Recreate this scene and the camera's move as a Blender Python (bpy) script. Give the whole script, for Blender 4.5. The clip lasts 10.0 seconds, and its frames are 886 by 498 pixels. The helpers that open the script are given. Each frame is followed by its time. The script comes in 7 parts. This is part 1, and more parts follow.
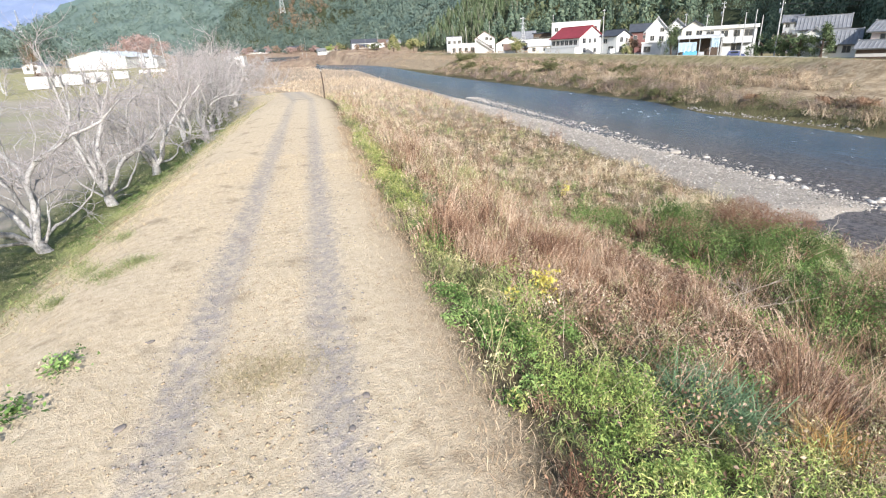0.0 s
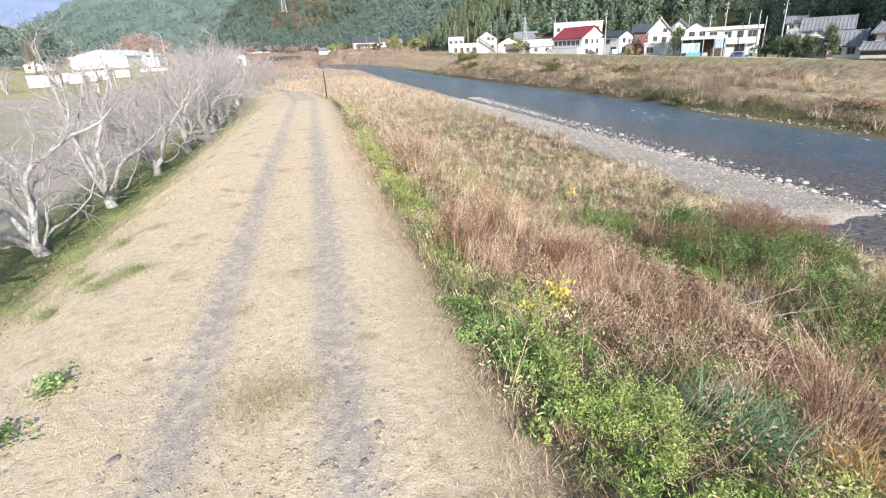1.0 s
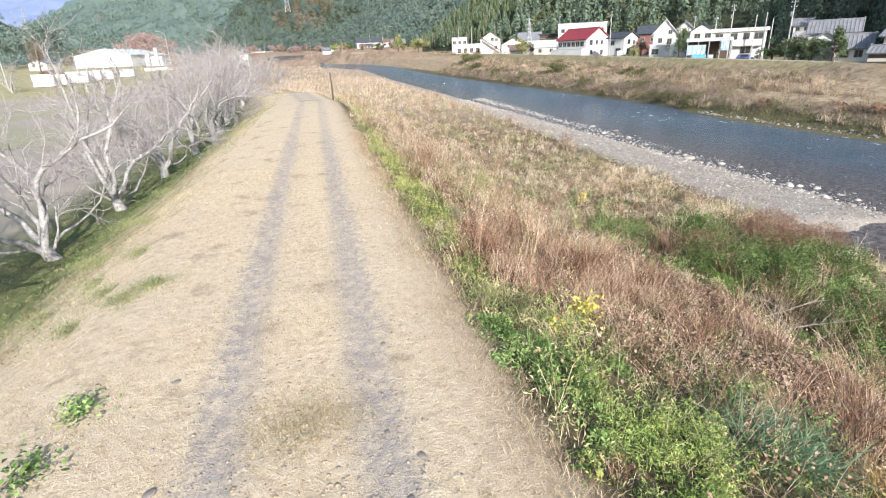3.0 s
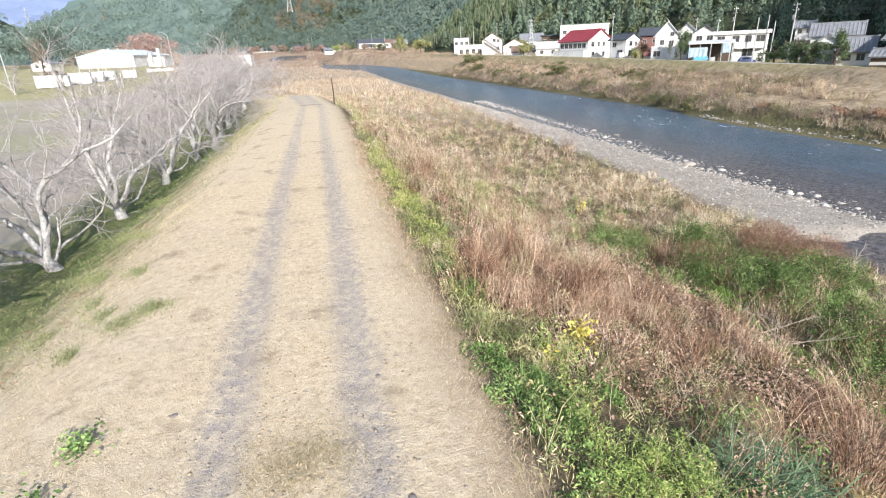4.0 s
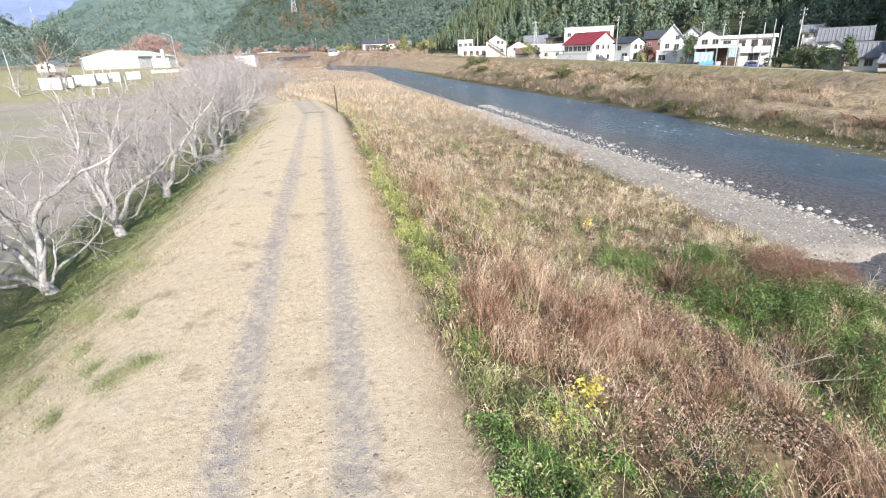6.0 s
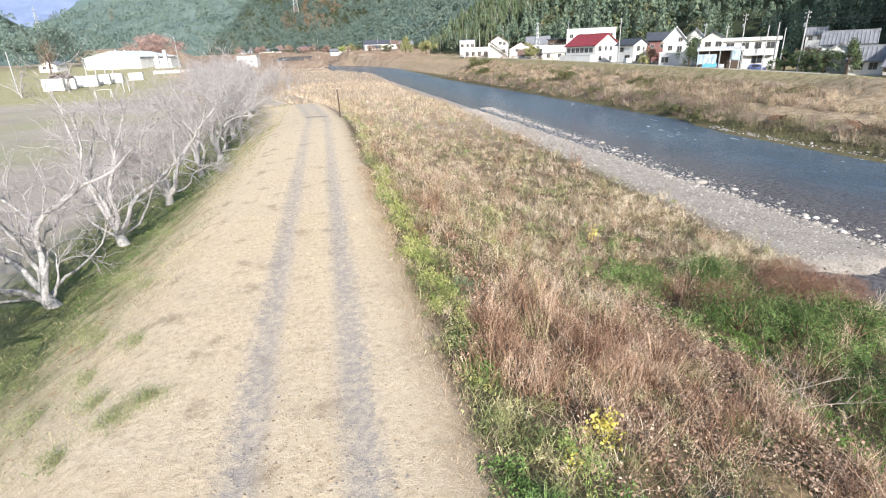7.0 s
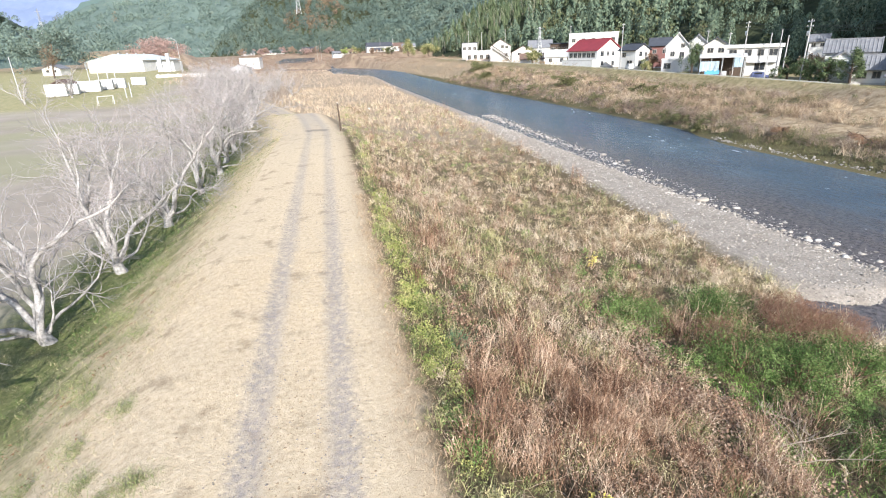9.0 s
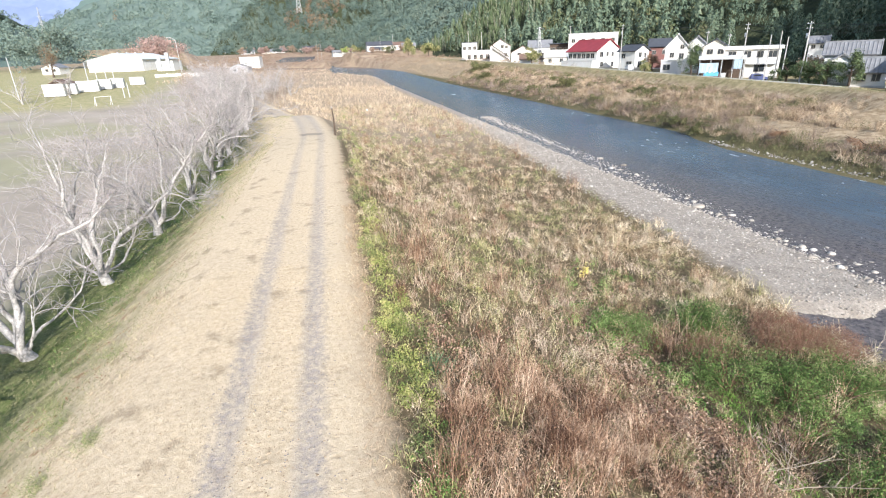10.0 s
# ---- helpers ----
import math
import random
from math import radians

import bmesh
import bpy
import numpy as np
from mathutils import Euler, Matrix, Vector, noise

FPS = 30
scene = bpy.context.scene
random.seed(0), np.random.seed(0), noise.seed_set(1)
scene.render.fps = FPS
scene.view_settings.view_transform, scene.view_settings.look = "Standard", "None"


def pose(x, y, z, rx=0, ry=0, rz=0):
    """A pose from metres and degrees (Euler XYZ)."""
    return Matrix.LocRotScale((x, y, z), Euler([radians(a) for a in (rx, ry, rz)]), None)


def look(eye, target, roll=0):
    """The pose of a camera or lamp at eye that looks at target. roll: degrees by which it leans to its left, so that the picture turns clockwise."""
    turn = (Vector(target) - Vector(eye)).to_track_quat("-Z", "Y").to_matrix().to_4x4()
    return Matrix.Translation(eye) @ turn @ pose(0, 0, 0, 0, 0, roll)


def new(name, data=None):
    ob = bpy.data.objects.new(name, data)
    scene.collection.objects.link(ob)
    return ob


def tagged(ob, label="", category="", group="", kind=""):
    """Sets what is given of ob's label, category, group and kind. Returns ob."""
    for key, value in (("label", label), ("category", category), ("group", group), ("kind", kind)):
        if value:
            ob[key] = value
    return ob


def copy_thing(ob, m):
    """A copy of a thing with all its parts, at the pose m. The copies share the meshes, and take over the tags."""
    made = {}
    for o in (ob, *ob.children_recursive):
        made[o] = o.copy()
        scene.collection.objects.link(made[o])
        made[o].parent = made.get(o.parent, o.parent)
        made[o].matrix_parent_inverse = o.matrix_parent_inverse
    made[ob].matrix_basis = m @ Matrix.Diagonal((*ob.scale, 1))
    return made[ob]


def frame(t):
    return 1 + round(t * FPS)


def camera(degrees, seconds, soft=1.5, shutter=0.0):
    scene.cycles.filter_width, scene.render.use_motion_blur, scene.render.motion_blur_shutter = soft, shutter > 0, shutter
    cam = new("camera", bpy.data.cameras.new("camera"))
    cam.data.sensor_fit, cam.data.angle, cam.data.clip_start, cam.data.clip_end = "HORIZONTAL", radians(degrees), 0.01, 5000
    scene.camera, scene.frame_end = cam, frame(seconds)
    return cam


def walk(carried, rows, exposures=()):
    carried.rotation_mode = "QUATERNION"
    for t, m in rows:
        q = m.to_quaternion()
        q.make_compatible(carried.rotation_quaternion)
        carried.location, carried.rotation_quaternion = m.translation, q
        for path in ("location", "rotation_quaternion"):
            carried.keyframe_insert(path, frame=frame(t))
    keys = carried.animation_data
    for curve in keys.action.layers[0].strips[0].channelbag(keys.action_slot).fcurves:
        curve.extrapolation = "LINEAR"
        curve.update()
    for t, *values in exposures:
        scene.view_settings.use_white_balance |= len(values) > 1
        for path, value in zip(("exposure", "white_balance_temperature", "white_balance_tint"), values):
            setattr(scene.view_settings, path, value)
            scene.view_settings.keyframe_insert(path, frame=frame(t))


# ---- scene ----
cam = camera(82.3, 10.0, soft=1.15)
PATH = [
    (0, (1.101, 0.164, 3.646), (1.519, 1.981, 2.924), -2.9),
    (0.5, (1.073, 0.359, 3.685), (1.489, 2.177, 2.964), -2.8),
    (1, (1.024, 0.641, 3.685), (1.44, 2.46, 2.962), -2.7),
    (1.5, (0.94, 0.907, 3.681), (1.353, 2.726, 2.96), -2.7),
    (2, (0.807, 0.972, 3.691), (1.218, 2.791, 2.969), -2.6),
    (2.5, (0.64, 1.007, 3.74), (1.051, 2.826, 3.018), -2.5),
    (4, (0.792, 1.077, 4.366), (1.195, 2.898, 3.644), -2.4),
    (4.5, (0.969, 1.241, 4.621), (1.368, 3.064, 3.9), -2.4),
    (5, (1.01, 1.438, 4.786), (1.408, 3.26, 4.063), -2.3),
    (5.5, (1.012, 1.635, 4.93), (1.407, 3.458, 4.209), -2.3),
    (7, (0.93, 2.27, 5.601), (1.317, 4.095, 4.88), -2.2),
    (7.5, (0.895, 2.467, 5.886), (1.281, 4.292, 5.165), -2.2),
    (8, (0.952, 2.635, 6.222), (1.336, 4.461, 5.502), -2.2),
    (8.5, (1.082, 2.774, 6.569), (1.463, 4.6, 5.848), -2.2),
    (9, (1.317, 2.89, 6.906), (1.696, 4.718, 6.188), -2.2),
    (9.5, (1.635, 3.068, 7.259), (2.014, 4.895, 6.54), -2.2),
    (10, (2.016, 3.253, 7.392), (2.393, 5.08, 6.67), -2.1),
]
walk(cam, [(t, look(e, a, r)) for t, e, a, r in PATH], [(0, 0.84, 6380, 10), (5, 0.86, 6380, 10), (7.5, 0.88, 6380, 10), (10, 0.95, 6380, 10)])

# ---- world, sun, exposure ----
world = bpy.data.worlds.new("sky")
scene.world = world
world.use_nodes = True
wt = world.node_tree
sky = wt.nodes.new("ShaderNodeTexSky")
sky.sky_type = "NISHITA"
sky.sun_disc = False
sky.sun_elevation = radians(26.5)
sky.sun_rotation = radians(176.5)
wt.links.new(sky.outputs[0], wt.nodes["Background"].inputs[0])
wt.nodes["Background"].inputs[1].default_value = 0.15
sun = new("sun", bpy.data.lights.new("sun", "SUN"))
sun.data.energy = 4.6
sun.data.angle = radians(0.5)
sun.data.color = (1.0, 0.96, 0.9)
sun.matrix_world = look((6, -90, 45), (6 - 0.054 * 100, -90 + 0.894 * 100, 45 - 0.446 * 100))


# ---- small tools ----
def smooth(a, b, x):
    t = np.clip((np.asarray(x, float) - a) / (b - a), 0, 1)
    return t * t * (3 - 2 * t)


def mesh_from(name, verts, faces, mat=None, shade=False):
    """verts: n x 3; faces: list of integer arrays, each m x 3 or m x 4."""
    me = bpy.data.meshes.new(name)
    verts = np.asarray(verts, np.float32)
    faces = [np.asarray(f, np.int32) for f in faces if len(f)]
    me.vertices.add(len(verts))
    me.vertices.foreach_set("co", verts.ravel())
    loops = np.concatenate([f.ravel() for f in faces])
    sizes = np.concatenate([np.full(len(f), f.shape[1], np.int32) for f in faces])
    starts = np.concatenate([[0], np.cumsum(sizes)[:-1]]).astype(np.int32)
    me.loops.add(len(loops))
    me.loops.foreach_set("vertex_index", loops)
    me.polygons.add(len(sizes))
    me.polygons.foreach_set("loop_start", starts)
    me.polygons.foreach_set("loop_total", sizes)
    if shade:
        me.polygons.foreach_set("use_smooth", np.ones(len(sizes), bool))
    me.update(calc_edges=True)
    if mat:
        me.materials.append(mat)
    return me


def part(name, me, parent=None, label="", m=None):
    ob = new(name, me)
    if parent is not None:
        ob.parent = parent
    if m is not None:
        ob.matrix_basis = m
    if label:
        tagged(ob, label)
    return ob


def bm_mesh(name, bm, mat, shade=False):
    me = bpy.data.meshes.new(name)
    bm.normal_update()
    bm.to_mesh(me)
    bm.free()
    me.materials.append(mat)
    if shade:
        for p in me.polygons:
            p.use_smooth = True
    return me


def box_bm(sx, sy, sz, x=0, y=0, z=0, bevel=0.0, bm=None):
    """A box with its base at z and its centre over x, y."""
    bm = bm or bmesh.new()
    r = bmesh.ops.create_cube(bm, size=1, matrix=Matrix.LocRotScale((x, y, z + sz / 2), None, (sx, sy, sz)))
    if bevel:
        es = {e for v in r["verts"] for e in v.link_edges}
        bmesh.ops.bevel(bm, geom=list(es), offset=bevel, segments=1, affect="EDGES")
    return bm


def box(name, mat, sx, sy, sz, x=0, y=0, z=0, bevel=0.0):
    return bm_mesh(name, box_bm(sx, sy, sz, x, y, z, bevel), mat)


class Tubes:
    """Gathers tapered tubes into one mesh."""

    def __init__(self):
        self.v, self.q, self.t, self.n = [], [], [], 0

    def add(self, pts, radii, sides=5):
        pts = np.asarray(pts, float)
        k = len(pts)
        d = np.gradient(pts, axis=0)
        d /= np.linalg.norm(d, axis=1, keepdims=True) + 1e-9
        ref = np.array([0.0, 0, 1]) if abs(d[0][2]) < 0.8 else np.array([1.0, 0, 0])
        a = np.cross(d, ref)
        a /= np.linalg.norm(a, axis=1, keepdims=True) + 1e-9
        b = np.cross(d, a)
        ang = np.arange(sides) * 2 * np.pi / sides
        ring = a[:, None] * np.cos(ang)[None, :, None] + b[:, None] * np.sin(ang)[None, :, None]
        v = pts[:, None] + ring * np.asarray(radii, float)[:, None, None]
        self.v.append(v.reshape(-1, 3))
        i, j = np.meshgrid(np.arange(k - 1), np.arange(sides), indexing="ij")
        i, j = i.ravel(), j.ravel()
        j2 = (j + 1) % sides
        self.q.append(self.n + np.stack([i * sides + j, i * sides + j2, (i + 1) * sides + j2, (i + 1) * sides + j], 1))
        self.n += k * sides

    def mesh(self, name, mat, shade=True):
        return mesh_from(name, np.concatenate(self.v), [np.concatenate(self.q)], mat, shade)


# ---- materials ----
def shader(name, rough=0.9, spec=0.2):
    m = bpy.data.materials.new(name)
    m.use_nodes = True
    b = m.node_tree.nodes["Principled BSDF"]
    b.inputs["Roughness"].default_value = rough
    b.inputs["Specular IOR Level"].default_value = spec
    return m, m.node_tree, b


def node(nt, kind, **sets):
    n = nt.nodes.new("ShaderNode" + kind)
    for key, v in sets.items():
        n.inputs[key.replace("_", " ")].default_value = v
    return n


def position(nt):
    return nt.nodes.new("ShaderNodeNewGeometry").outputs["Position"]


def noise_tex(nt, vec, scale, detail=4, rough=0.6, stretch=None):
    n = node(nt, "TexNoise", Scale=scale, Detail=detail, Roughness=rough)
    if stretch:
        mp = node(nt, "Mapping")
        mp.inputs["Scale"].default_value = stretch
        nt.links.new(vec, mp.inputs[0])
        vec = mp.outputs[0]
    nt.links.new(vec, n.inputs["Vector"])
    return n.outputs["Fac"]


def ramp(nt, fac, stops, constant=False):
    r = nt.nodes.new("ShaderNodeValToRGB")
    e = r.color_ramp.elements
    while len(e) < len(stops):
        e.new(0.5)
    for el, (p, c) in zip(e, stops):
        el.position = p
        el.color = (*c, 1) if len(c) == 3 else c
    if constant:
        r.color_ramp.interpolation = "CONSTANT"
    nt.links.new(fac, r.inputs[0])
    return r.outputs[0]


def grey(nt, fac, a, b, lo=0.0, hi=1.0):
    n = node(nt, "MapRange")
    n.interpolation_type = "SMOOTHSTEP"
    for i, v in zip((1, 2, 3, 4), (a, b, lo, hi)):
        n.inputs[i].default_value = v
    link(nt, fac, n.inputs[0])
    return n.outputs[0]


def link(nt, a, b):
    if isinstance(a, (int, float)):
        b.default_value = a
    elif isinstance(a, tuple):
        b.default_value = (*a, 1)
    else:
        nt.links.new(a, b)


def math_node(nt, op, a, b=0.0):
    n = nt.nodes.new("ShaderNodeMath")
    n.operation = op
    link(nt, a, n.inputs[0])
    link(nt, b, n.inputs[1])
    return n.outputs[0]


def mix(nt, fac, a, b, blend="MIX"):
    n = nt.nodes.new("ShaderNodeMix")
    n.data_type = "RGBA"
    n.blend_type = blend
    link(nt, fac, n.inputs[0])
    link(nt, a, n.inputs[6])
    link(nt, b, n.inputs[7])
    return n.outputs[2]


def bump(nt, bsdf, height, strength=0.4, distance=0.02):
    n = node(nt, "Bump", Strength=strength, Distance=distance)
    nt.links.new(height, n.inputs["Height"])
    nt.links.new(n.outputs[0], bsdf.inputs["Normal"])


def plain(name, col, rough=0.7, spec=0.3, metal=0.0, var=0.12, scale=1.5, grime=0.0):
    """Painted or plain stuff with faint blotches and grain."""
    m, nt, b = shader(name, rough, spec)
    p = position(nt)
    f = noise_tex(nt, p, scale, 5, 0.65)
    lo = tuple(c * (1 - var) for c in col)
    hi = tuple(min(1, c * (1 + var * 0.6)) for c in col)
    c = ramp(nt, f, [(0.3, lo), (0.7, hi)])
    if grime:
        g = noise_tex(nt, p, scale * 0.6, 6, 0.7, (3, 3, 0.35))
        c = mix(nt, grey(nt, g, 0.5, 0.8, 0, grime), c, tuple(x * 0.45 for x in col))
    link(nt, c, b.inputs["Base Color"])
    b.inputs["Metallic"].default_value = metal
    bump(nt, b, noise_tex(nt, p, scale * 12, 3), 0.15, 0.01)
    return m


def leafy(name, stops, rough=0.75, spec=0.25, patch=0.35, stand=0.0, stand_scale=0.07, cell=0.0, cell_scale=2.6):
    """Blades and leaves: each one its own tone, each plant a tone of its own, with wider patches over the ground."""
    m, nt, b = shader(name, rough, spec)
    geo = nt.nodes.new("ShaderNodeNewGeometry")
    f = noise_tex(nt, geo.outputs["Position"], 0.55, 4, 0.6)
    f2 = math_node(nt, "MULTIPLY_ADD", f, patch * 2)
    f2.node.inputs[2].default_value = -patch
    one = math_node(nt, "MULTIPLY_ADD", geo.outputs["Random Per Island"], 0.66)
    one.node.inputs[2].default_value = 0.17
    f3 = math_node(nt, "ADD", one, f2)
    if stand:
        g = noise_tex(nt, geo.outputs["Position"], stand_scale, 3, 0.6)
        g2 = math_node(nt, "MULTIPLY_ADD", g, stand * 2)
        g2.node.inputs[2].default_value = -stand
        f3 = math_node(nt, "ADD", f3, g2)
    if cell:
        vo = node(nt, "TexVoronoi", Scale=cell_scale)
        nt.links.new(geo.outputs["Position"], vo.inputs["Vector"])
        sp = nt.nodes.new("ShaderNodeSeparateColor")
        nt.links.new(vo.outputs["Color"], sp.inputs[0])
        k = math_node(nt, "MULTIPLY_ADD", sp.outputs[0], cell)
        k.node.inputs[2].default_value = -cell / 2
        f3 = math_node(nt, "ADD", f3, k)
    link(nt, ramp(nt, f3, stops), b.inputs["Base Color"])
    return m


# ---- the lie of the land ----
PROFILE_X = [-3000, -200, -12, -10, -8.4, -4.7, -3.5, -2.7, 2.2, 2.8, 5, 8, 11, 14, 20, 25, 29, 32.4, 36, 45, 54, 57, 58.6, 61, 66, 74, 80, 84, 86, 91, 140, 400, 4000]
PROFILE_Z = [-2, -3.4, -3.5, -3.4, -2.75, -0.6, -0.14, 0, 0, -0.1, -1.3, -2.7, -4.0, -4.75, -5.1, -5.35, -5.6, -5.95, -6.3, -6.9, -6.5, -5.95, -5.0, -4.3, -3.6, -3.0, -2.4, -0.25, -0.2, -1.1, -1.1, 4, 40]


def bend(y):
    """How far the track has swung to the west at y."""
    y = np.asarray(y, float)
    return -0.0021 * np.clip(y - 52, 0, 60) ** 2 - 0.25 * np.clip(y - 112, 0, 2000)


def river_shift(y):
    return -1.2 * np.clip((np.asarray(y, float) - 400) / 10, 0, 60) ** 1.55


def water_level(y):
    y = np.asarray(y, float)
    return -5.9 + 0.012 * np.clip(y - 250, 0, 5000) + 0.022 * np.clip(y - 590, 0, 330)


def wob(x, y, s, seed=0.0):
    """Cheap smooth unevenness, about -1 to 1."""
    x, y = np.asarray(x, float) / s, np.asarray(y, float) / s
    return (np.sin(x * 1.7 + 1.3 * np.sin(y * 1.1 + seed) + seed) + np.sin(y * 1.9 + 1.5 * np.sin(x * 0.9 + 2 + seed)) + np.sin((x + y) * 2.9 + seed * 2 + np.sin(x * 2.3))) / 3


# Hole added to the bank's shape so a gap in the weeds lies in shade.
SHADE_PIT = (9.5, 7.8)


def height(x, y):
    x, y = np.asarray(x, float), np.asarray(y, float)
    bulge = 3.6 * (1 - smooth(60, 80, y)) * smooth(44, 53, x)
    xl = x - bend(y)
    xr = x - river_shift(y) + bulge
    z = np.interp(np.minimum(xl, 14), PROFILE_X, PROFILE_Z) + np.interp(np.maximum(xr, 14), PROFILE_X, PROFILE_Z) + 4.75
    west = smooth(-9, -14, xl)
    east = smooth(60, 70, xr)
    z = z + west * (0.03 * np.clip(y - 100, 0, 330) + 0.012 * np.clip(y - 430, 0, 4000))
    z = z + east * (0.0155 * np.clip(y - 68, -40, 110) + 0.011 * np.clip(y - 178, 0, 4000))
    z = z + (1 - west) * (1 - east) * 0.012 * np.clip(y - 250, 0, 5000)
    z = z - 0.9 * smooth(45, 75, y) * smooth(-9, -3, xl) * (1 - smooth(5, 12, xl))
    z = z - 2.3 * smooth(82, 114, y) * smooth(-9, -3, xl) * (1 - smooth(3, 9, xl))
    valley = smooth(545, 600, y) * (1 - smooth(900, 960, y)) * smooth(-110, -70, x) * (1 - smooth(30, 60, x))
    z = z * (1 - valley) + (water_level(y) + 0.5) * valley
    carve = smooth(-4, 8, y - 348 - 1.9 * np.clip(25 - x, 0, 40)) * (1 - smooth(-6, 8, y - 605 + 3.7 * np.clip(x - 9, 0, 60))) * smooth(2, 10, x) * (1 - smooth(46, 54, x))
    z = z * (1 - carve) + (water_level(y) - 0.7) * carve
    z = z - 1.4 * smooth(700, 740, y) * (1 - smooth(880, 920, y)) * smooth(-64, -56, x) * (1 - smooth(-14, -8, x))
    z = z + 6.0 * smooth(500, 550, y) * smooth(75, 100, xr) * smooth(8, 24, x) * (1 - smooth(640, 700, y))
    rut = np.exp(-((np.abs(xl) - 0.875) / 0.22) ** 2)
    z = z - 0.045 * rut * (1 + 0.5 * wob(x, y, 0.35, 6))
    z = z + 0.5 * smooth(300, 420, y) * (1 - carve) * wob(x, y, 17, 2) + 0.35 * smooth(480, 560, y) * (1 - carve) * wob(x, y, 41, 5)
    z = z - 1.9 * np.exp(-(((x - SHADE_PIT[0]) / 1.0) ** 2 + ((y - SHADE_PIT[1]) / 1.0) ** 2) ** 2)
    pool_y = y + 0.4 * (x - 26.4)
    z = z - 0.85 * smooth(22.6, 25.0, x + 0.5 * wob(x, y, 2.1, 3)) * smooth(23.4, 20.2, pool_y + 0.9 * wob(x, y, 1.6, 4)) * (1 - smooth(31.5, 34, x))
    rough_w = 0.018 + 0.1 * smooth(2.6, 6, xl) * (1 - smooth(22, 27, xr)) + 0.16 * smooth(58, 62, xr) * (1 - smooth(80, 84, xr)) + 0.06 * smooth(-3, -6, xl)
    z = z + rough_w * wob(x, y, 1.3) + rough_w * 0.6 * wob(x, y, 0.45, 3)
    return z


def lines(pairs):
    """Grid lines: (end, step) runs from the first value."""
    out = [pairs[0]]
    for end, step in pairs[1:]:
        n = max(1, round((end - out[-1]) / step))
        out += list(np.linspace(out[-1], end, n + 1)[1:])
    return np.array(out)


def sheet(name, xs, ys, zfun, mat):
    X, Y = np.meshgrid(xs, ys)
    V = np.stack([X, Y, zfun(X, Y)], -1).reshape(-1, 3)
    nx, ny = len(xs), len(ys)
    i, j = np.meshgrid(np.arange(ny - 1), np.arange(nx - 1), indexing="ij")
    a = (i * nx + j).ravel()
    return mesh_from(name, V, [np.stack([a, a + 1, a + nx + 1, a + nx], 1)], mat, True)


